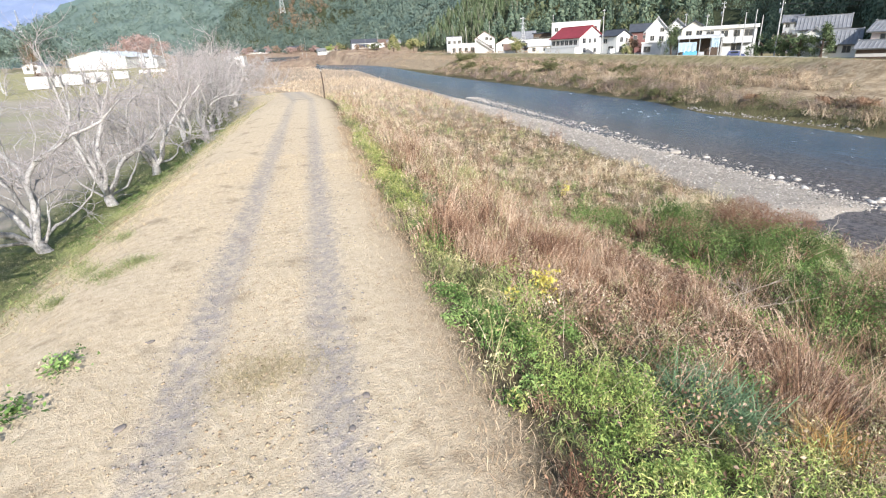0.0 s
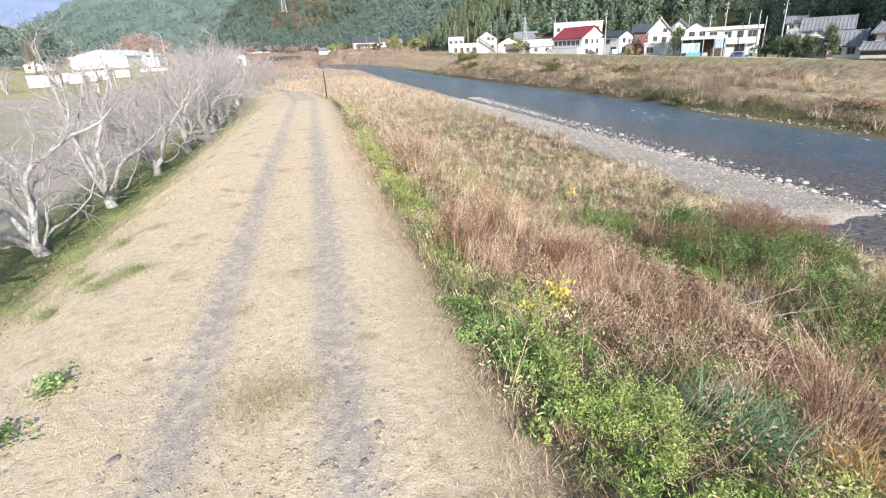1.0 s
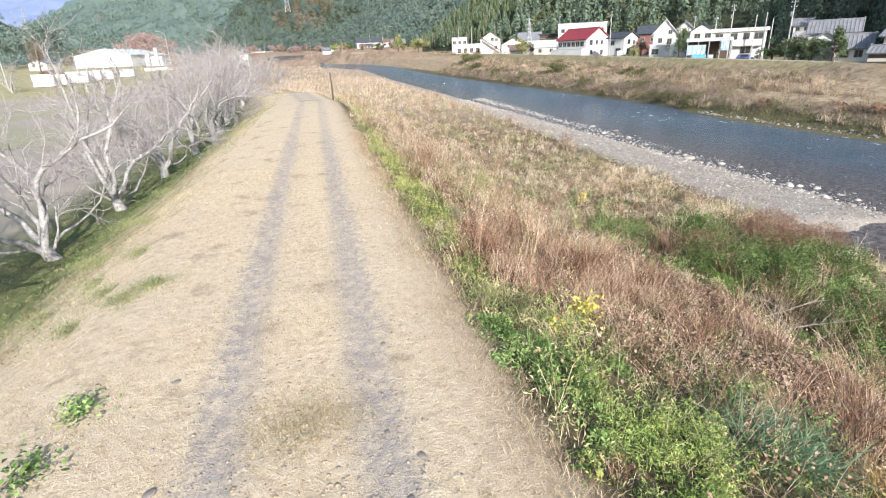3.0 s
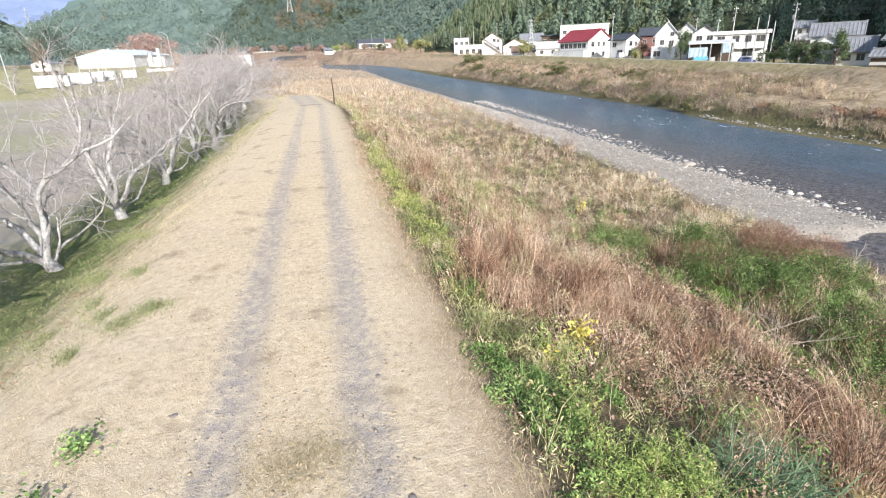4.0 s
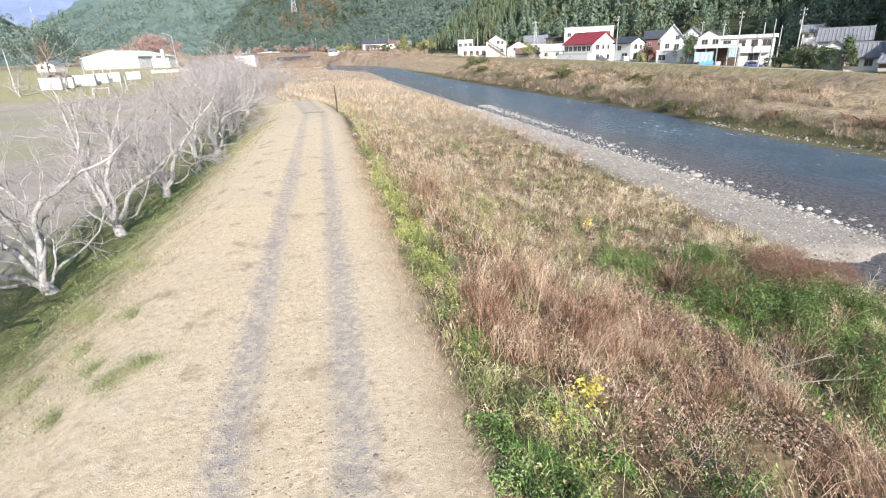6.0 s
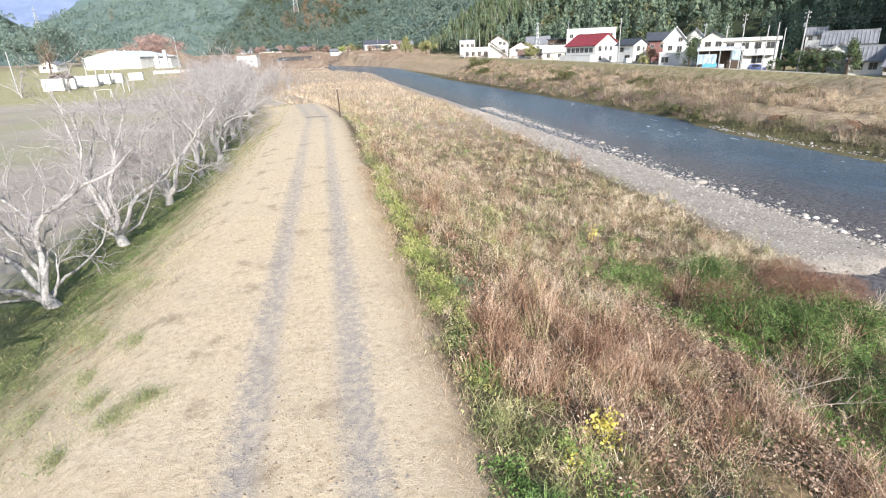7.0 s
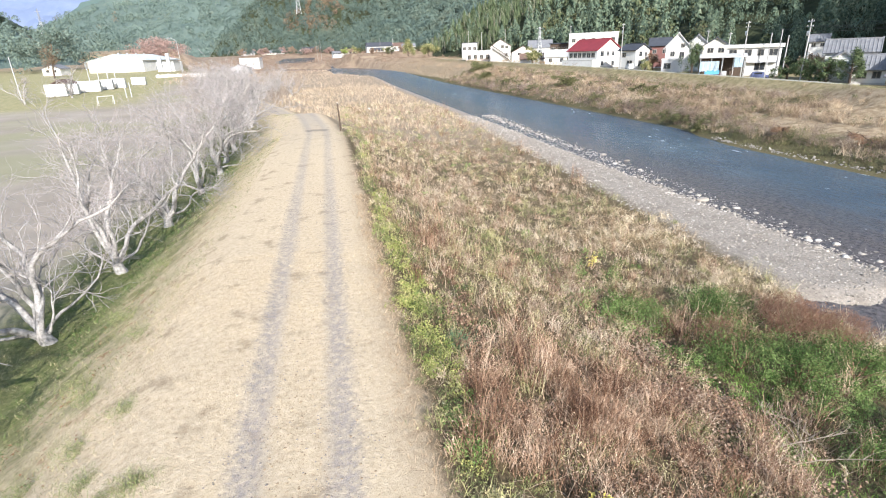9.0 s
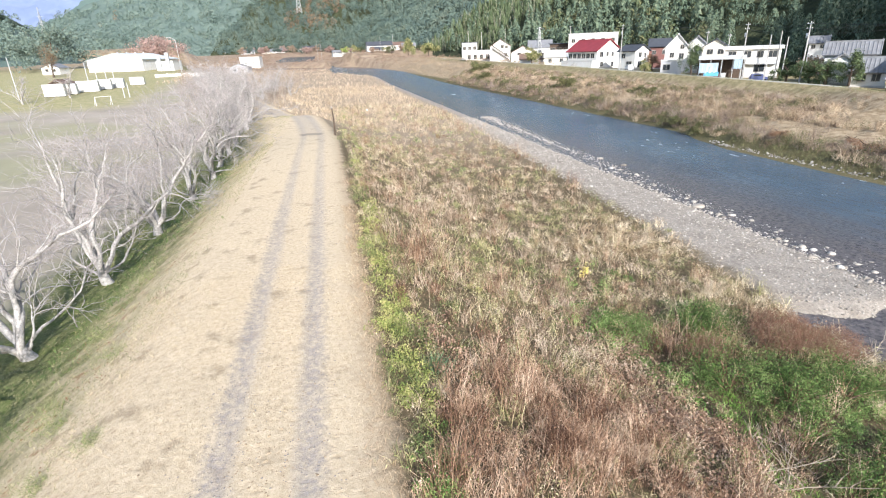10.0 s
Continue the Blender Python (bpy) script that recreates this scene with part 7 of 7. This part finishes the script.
for k, (x, y, w, h) in enumerate([(56.6, 72, 3.2, 1.7), (58.2, 79, 3.0, 1.6), (62.0, 92, 3.4, 1.9), (68.9, 106, 4.6, 2.4), (60.5, 112, 3.6, 1.9), (66.4, 140, 6.5, 3.0), (61.5, 150, 4.4, 2.0), (71.2, 238, 11, 4.6), (64.0, 210, 7.0, 3.0), (63.0, 178, 5.0, 2.4)]):
    t = garden_tree(x, y, float(height(x, y)), w, h, M_BANK, "bush", 30 + k, "rounded olive bush standing on the far bank", 0.1, 2200, 0.05)
    t.name = "bank_bush"
    tagged(t, category="bush", group="bushes on the far bank")
for k, (x, y, w, h) in enumerate([(58.4, 47.2, 2.6, 1.1), (59.2, 44.0, 3.0, 1.2), (60.6, 51.0, 2.0, 0.8), (57.6, 58.0, 2.4, 0.9)]):
    t = garden_tree(x, y, float(height(x, y)), w, h, M_RUSTGRASS, "bush", 50 + k, "dark brown heap of dead brush above the water", 0.08, 1500, 0.05)
    t.name = "brush_heap"
    tagged(t, category="brush heap", group="brush heaps on the far bank")
r = np.random.default_rng(61)
for k in range(9):
    x, y = 34 + 8.5 * k + 3 * r.normal(), 528 + 14 * r.random()
    garden_tree(x, y, float(height(x, y)), 6 + 3 * r.random(), 4 + 3 * r.random(), (M_OLIVE, M_BROAD, M_HEATH)[k % 3], "round", 70 + k, ("olive bush before the far houses", "green tree before the far houses", "brown bush before the far houses")[k % 3], 0.3, 700, 0.09)
for k in range(12):
    x, y = -128 + 13 * k + 4 * r.normal(), 930 + 24 * r.random()
    garden_tree(x, y, float(height(x, y)), 12 + 6 * r.random(), 8 + 5 * r.random(), (M_HEATH, M_MIDWOOD_HAZED, M_MAUVE)[k % 3], "round", 90 + k, ("brown thicket at the valley's head", "green tree at the valley's head", "reddish thicket at the valley's head")[k % 3], 0.4, 700, 0.09)


# ---- single plants and small things beside the track ----
def on_ground(x, y, dz=0.0):
    return float(height(x, y)) + dz


def shrub(name, x, y, w, h, mat, leaf, n, seed, label, stem=M_BROWN, lumps=7, flat=0.5, aspect=0.6):
    r = np.random.default_rng(seed)
    root = new(name)
    t = Tubes()
    for k in range(lumps):
        a = r.random() * 6.28
        t.add(limb(r, (0, 0, -0.1), (math.cos(a) * 0.6, math.sin(a) * 0.6, 1), h * 0.85, 0.15, 0.02, 4), np.linspace(0.014 + 0.01 * h, 0.004, 5), 5)
    part("stem", t.mesh("stem", stem), root)
    c = r.normal(size=(lumps, 3)) * (0.22, 0.22, 0.12) + (0, 0, 0.62)
    p = c[r.integers(0, lumps, n)] + r.normal(size=(n, 3)) * (0.13, 0.13, 0.16)
    p[:, 2] = np.abs(p[:, 2])
    part("foliage", leaf_mesh("foliage", mat, p * (w, w, h), leaf * (0.55 + 0.9 * r.random(n)), r, aspect, flat), root)
    root.matrix_basis = pose(x, y, on_ground(x, y))
    return tagged(root, label, "shrub", "shrubs on the river bank")


shrub("yellow_shrub", 5.2, 9.0, 0.8, 0.8, M_YELLOW, 0.085, 230, 1, "small shrub with bright yellow leaves on the bank", lumps=6)
shrub("yellow_shrub", 4.1, 8.0, 0.5, 0.5, M_YELLOW, 0.09, 40, 2, "sprig of yellow leaves among green weeds", lumps=4)
shrub("yellow_shrub", 14.9, 27, 1.0, 0.9, M_YELLOW, 0.14, 60, 3, "sprig of yellow leaves in the hollow", lumps=4)
shrub("tan_shrub", 21.6, 18.9, 1.4, 1.1, M_LITTER, 0.11, 300, 4, "shrub with large tan leaves beside the gravel", lumps=5)
for i, (x, y, w, h, lab) in enumerate([(15.6, 16.6, 3.0, 1.3, "dense dark green bush in the hollow"), (17.4, 15.6, 3.2, 1.4, "dense green bush in the hollow"), (19.4, 15.2, 2.6, 1.2, "green bush beside the russet one"), (17.6, 20.2, 3.0, 1.1, "shady green bush in the hollow"), (17.0, 11.2, 3.6, 1.3, "broad green bush below the slope"), (18.6, 9.2, 3.4, 1.2, "broad green bush below the slope"), (13.6, 21.0, 2.4, 0.9, "low green bush below the slope")]):
    shrub("green_bush", x, y, w, 1.3 * h, M_BUSH, 0.07, 4200, 20 + i, lab, lumps=14, aspect=0.45)

shrub("green_bush", 7.4, 6.9, 1.6, 0.7, M_GREEN, 0.07, 1100, 41, "low dark green bush at the edge of a hollow", lumps=9, aspect=0.45)
shrub("yellow_shrub", 9.7, 7.9, 0.7, 0.6, M_YELLOW, 0.08, 60, 42, "thin sprig of pale yellow leaves on the bank", lumps=4)


def wispy_bush(x, y, w, h, mat, n, seed, label):
    """A rounded bush of very fine dead twigs."""
    r = np.random.default_rng(seed)
    root = new("russet_bush")
    t = Tubes()
    for k in range(9):
        a = r.random() * 6.28
        t.add(limb(r, (0.3 * math.cos(a), 0.3 * math.sin(a), -0.1), (math.cos(a) * 0.5, math.sin(a) * 0.5, 1), h * 0.9, 0.1, 0.02, 4), np.linspace(0.022, 0.006, 5), 5)
    part("stem", t.mesh("stem", mat), root)
    d = r.normal(size=(n, 3))
    d /= np.linalg.norm(d, axis=1, keepdims=True)
    rad = (0.35 + 0.65 * r.random(n) ** 0.5) * (0.85 + 0.2 * wob(d[:, 0] * 3, d[:, 1] * 3 + d[:, 2] * 3, 1))
    p = d * rad[:, None] * (w / 2, w / 2, h * 0.5) + (0, 0, h * 0.52)
    p[:, 2] = np.maximum(p[:, 2], 0.03)
    part("foliage", blades("foliage", mat, p, 0.16 + 0.14 * r.random(n), 0.008, 0.9, r), root)
    root.matrix_basis = pose(x, y, on_ground(x, y))
    return tagged(root, label, "bush", "shrubs on the river bank")




M_RUSSET = leafy("russet_twigs", [(0.0, (0.11, 0.058, 0.038)), (0.5, (0.21, 0.12, 0.08)), (1.0, (0.32, 0.20, 0.14))], 0.9, 0.1, 0.12)
wispy_bush(19.6, 18.5, 3.0, 1.9, M_RUSSET, 9000, 5, "rounded russet bush of fine dead twigs")
wispy_bush(21.6, 17.6, 2.4, 1.5, M_RUSSET, 5000, 6, "smaller russet bush of fine dead twigs")
wispy_bush(16.0, 18.4, 2.2, 1.0, M_RUSSET, 3500, 7, "low russet bush of fine dead twigs")


def tussock(x, y, n, length, spread, mat, seed, label, name="sedge_tussock", lean=0.75, width=0.014):
    r = np.random.default_rng(seed)
    P = r.normal(size=(n, 3)) * (spread * 0.52, spread * 0.42, 0)
    ob = part(name, blades(name, mat, P, length * (0.6 + 0.6 * r.random(n)), width, lean, r, 0.9))
    ob.matrix_basis = pose(x, y, on_ground(x, y))
    return tagged(ob, label, "grass tuft", kind="stuff")


tussock(6.0, 5.6, 520, 1.05, 0.5, M_BLUEGREEN, 1, "arching blue-green sedge tussock on the bank", width=0.02)
tussock(7.0, 5.6, 360, 0.95, 0.45, M_BLUEGREEN, 2, "arching blue-green sedge tussock on the bank", width=0.02)
tussock(4.1, 15.0, 260, 0.6, 0.3, M_BLUEGREEN, 3, "blue-green grass tuft near the track")
tussock(3.2, 7.0, 260, 0.45, 0.35, M_GREEN, 4, "green grass tuft at the track's edge")
tussock(8.4, 5.0, 320, 0.9, 0.5, leafy("orange_grass", [(0.0, (0.20, 0.10, 0.03)), (0.5, (0.40, 0.23, 0.08)), (1.0, (0.55, 0.40, 0.18))], 0.8, 0.2, 0.1), 5, "orange-brown dry grass tuft on the bank")
M_TUFT = leafy("matted_grass", [(0.0, (0.19, 0.155, 0.08)), (0.5, (0.34, 0.28, 0.16)), (1.0, (0.50, 0.42, 0.27))], 0.85, 0.15, 0.2)
tussock(0.08, 5.95, 1500, 0.12, 0.72, M_TUFT, 6, "matted olive grass patch between the wheel ruts", "matted_grass", 1.1, 0.007)
M_FRESH = leafy("fresh_grass", [(0.0, (0.12, 0.16, 0.05)), (0.5, (0.24, 0.265, 0.105)), (1.0, (0.42, 0.385, 0.21))], 0.85, 0.15, 0.2)
for i, (x, y, w) in enumerate([(-3.2, 10.5, 0.5), (-2.8, 10.9, 0.4), (-3.8, 11.4, 0.45), (-3.8, 13.6, 0.5), (-4.6, 12.9, 0.55), (-3.9, 9.9, 0.4), (-5.6, 12.4, 0.6), (-5.4, 15.4, 0.7), (-5.0, 18.4, 0.7), (-6.2, 17.0, 0.8), (-6.6, 21.5, 0.9), (-6.8, 27.0, 1.0)]):
    tussock(x, y, round(700 * w / 0.5), 0.15, w, M_FRESH, 30 + i, "pale green grass tuft on the levee's shoulder", lean=0.95, width=0.008)
P = ground_points(5200, -8.6, -4.6, 7, 30, rng, lambda x, y: np.clip(0.15 + 0.8 * wob(x, y, 1.5, 6), 0, 1) * np.exp(-((x + 6.6) / 1.3) ** 2))
stuff("fallen_leaves", leaf_mesh("fallen_leaves", M_FALLEN, P + (0, 0, 0.05), 0.05 + 0.04 * rng.random(len(P)), rng, 0.6, 0.8), "brown fallen cherry leaves on the levee's slope", "leaves")


def rosette(x, y, n, w, seed):
    r = np.random.default_rng(seed)
    c = r.normal(size=(n, 3)) * (w * 0.35, w * 0.45, 0.02) + (0, 0, 0.07)
    ob = part("creeping_weed", leaf_mesh("creeping_weed", M_GREEN, c, 0.06 * (0.6 + 0.8 * r.random(n)), r, 0.7, 0.7))
    ob.matrix_basis = pose(x, y, on_ground(x, y))
    tagged(ob, "low creeping green weed on the mown levee", "weed", kind="stuff")


rosette(-2.62, 6.95, 170, 0.42, 1)
rosette(-2.72, 5.95, 150, 0.4, 2)
rosette(-2.75, 5.35, 80, 0.3, 3)

# dry leaves and thin broken stalks among the weeds
rng = np.random.default_rng(78)
P = ground_points(20000, 3.4, 13, 3, 24, rng, lambda x, y: np.clip(0.35 + 0.8 * wob(x, y, 1.1, 3), 0, 1) * smooth(3.2, 5, x) * np.clip(1 - 1.6 * spot(x, y, SHADE_PIT[0], SHADE_PIT[1], 1.2), 0, 1))
stuff("dry_leaves", leaf_mesh("dry_leaves", M_LITTER, P + (0, 0, 0.08) + rng.random((len(P), 1)) * (0, 0, 0.6), 0.04 + 0.045 * rng.random(len(P)), rng, 0.65, 0.3), "curled dry leaves caught in the weeds", "leaves")
M_STALK = leafy("dry_stalks", [(0.0, (0.20, 0.13, 0.09)), (0.5, (0.42, 0.32, 0.23)), (1.0, (0.62, 0.53, 0.42))], 0.85, 0.15, 0.1)
for nm, n, x0, x1, y0, y1, L, w in (("dry_stalks", 620, 4.0, 12, 4, 18, 0.9, 0.0055), ("far_stalks", 520, 4.0, 22, 18, 48, 1.1, 0.010)):
    t = Tubes()
    for q in ground_points(n, x0, x1, y0, y1, rng):
        a = rng.random() * 6.28
        t.add(limb(rng, q, (math.cos(a) * 0.7, math.sin(a) * 0.7, 0.5 + 0.8 * rng.random()), L * (0.6 + 0.8 * rng.random()), 0.22, -0.03, 5), np.linspace(w, w * 0.4, 6), 3)
    stuff(nm, t.mesh(nm, M_STALK), "thin pale broken stalks in the weeds", "stalks")

# dead branches, reed plumes, drift
M_DEADWOOD = plain("bleached_wood", (0.33, 0.275, 0.22), 0.85, 0.2, var=0.25, scale=4)
rng = np.random.default_rng(77)
for i, (x, y, a, L) in enumerate([(13.2, 12.6, -0.5, 2.2), (13.5, 12.4, 1.1, 2.2), (13.9, 12.2, 0.7, 2.4), (14.2, 12.0, 1.7, 1.8), (13.4, 12.0, -0.25, 2.3), (15.0, 12.4, 2.2, 1.7), (22.6, 17.0, 0.4, 2.2), (23.4, 17.4, 2.6, 2.0), (23.0, 16.6, 1.2, 1.7), (24.0, 16.8, 0.1, 2.4)]):
    t = Tubes()
    p = limb(rng, (0, 0, 0.12), (math.cos(a), math.sin(a), 0.28), L, 0.12, -0.02, 7)
    t.add(p, np.linspace(0.02, 0.006, 8), 6)
    for k in (2, 3, 4, 5):
        d = rot_about(p[k] - p[k - 1], rng.normal(size=3), 0.7)
        d /= np.linalg.norm(d)
        t.add(limb(rng, p[k], d, L * 0.3, 0.2, 0.04, 4), np.linspace(0.014, 0.005, 5), 4)
    ob = part("dead_branch", t.mesh("dead_branch", M_DEADWOOD))
    ob.matrix_basis = pose(x, y, on_ground(x, y))
    tagged(ob, "bleached dead branch lying in the weeds", "branch", "dead branches on the bank")
for i, (x, y, h) in enumerate([(10.0, 13.2, 1.5), (10.7, 14.2, 1.25), (9.4, 16.8, 1.3), (15.9, 21.0, 1.9), (7.0, 11.0, 1.1), (12.2, 24.0, 1.4)]):
    root = new("reed_plume")
    t = Tubes()
    p = limb(rng, (0, 0, 0), (rng.normal() * 0.15, rng.normal() * 0.15, 1), h, 0.05, 0.0, 5)
    t.add(p, np.linspace(0.009, 0.005, 6), 5)
    part("stalk", t.mesh("stalk", M_DEADWOOD), root)
    n = 160
    k = rng.random(n)
    C = p[-1] + (p[-1] - p[-2]) * 0.6 * k[:, None] + rng.normal(size=(n, 3)) * 0.022 * np.sin(0.3 + 2.7 * k)[:, None]
    part("plume", blades("plume", M_PALE, C, 0.07, 0.008, 0.6, rng), root, "pale feathery plume")
    root.matrix_basis = pose(x, y, on_ground(x, y))
    tagged(root, "tall dry reed with a pale feathery plume", "reed", "reed plumes")
P = ground_points(9000, 14.5, 24.5, 28, 35, rng, lambda x, y: spot(x, y, 19.5, 31, 3.6, 1.7))
stuff("laid_straw", blades("laid_straw", M_PALE, P + (0, 0, 0.3) * rng.random((len(P), 1)), 0.7 + 0.4 * rng.random(len(P)), 0.02, 1.3, rng, 0.3), "flattened pale straw beside the gravel", "straw")
# a dark clod and small stones lying on the track
M_CLOD = plain("dark_clod", (0.21, 0.18, 0.16), 0.9, 0.2, var=0.3, scale=8)
CLOD = stone_mesh(31, M_CLOD, 2)
for x, y, s in [(-1.4, 5.35, 0.13), (1.14, 7.4, 0.09), (-1.6, 7.3, 0.10), (0.95, 5.6, 0.08), (1.25, 5.1, 0.1), (1.05, 4.6, 0.09)]:
    ob = part("clod", CLOD, None, "", pose(x, y, on_ground(x, y, 0.01), 0, 0, x * 90) @ Matrix.Diagonal((s * 0.8, s * 0.8, s * 0.45, 1)))
    tagged(ob, "dark clod lying on the grassy track", "clod", "clods on the track")
M_RUTSTONE = plain("rut_stone", (0.27, 0.24, 0.22), 0.9, 0.15, var=0.45, scale=9)
# trodden clods in the ruts
n = 3400
x = np.where(rng.random(n) < 0.5, -0.875, 0.875) + rng.normal(size=n) * 0.33
y = 3 + 27 * rng.random(n) ** 1.4
s = 0.02 + 0.035 * rng.random(n) ** 2
z = height(x, y) + 0.15 * s
k = oct_v[None] * s[:, None, None] * (0.7 + 0.6 * rng.random((n, 6, 1)))
V = (np.stack([x, y, z], 1)[:, None] + k).reshape(-1, 3)
stuff("track_gravel", mesh_from("track_gravel", V, [(np.arange(n)[:, None, None] * 6 + oct_f[None]).reshape(-1, 3)], M_RUTSTONE), "small grey stones trodden into the wheel ruts", "gravel")
# crumbs of soil and matted straw between and beside the ruts
n = 2600
x = np.where(rng.random(n) < 0.6, rng.normal(size=n) * 0.42, rng.normal(size=n) * 1.5)
y = 3 + 30 * rng.random(n) ** 1.3
s = 0.02 + 0.045 * rng.random(n) ** 2
z = height(x, y) + 0.1 * s
k = oct_v[None] * s[:, None, None] * (0.6 + 0.8 * rng.random((n, 6, 1))) * (1, 1, 0.6)
V = (np.stack([x, y, z], 1)[:, None] + k).reshape(-1, 3)
M_CRUMB = leafy("soil_crumbs", [(0.0, (0.24, 0.175, 0.115)), (0.6, (0.36, 0.275, 0.185)), (1.0, (0.48, 0.38, 0.26))], 0.9, 0.1, 0.2)
stuff("soil_crumbs", mesh_from("soil_crumbs", V, [(np.arange(n)[:, None, None] * 6 + oct_f[None]).reshape(-1, 3)], M_CRUMB), "brown crumbs of soil and matted straw on the track", "soil")
bag = shrub("white_litter", 10.1, 125, 1.6, 0.9, M_WHITE, 0.5, 14, 90, "white litter caught in the dry reeds", lumps=3)
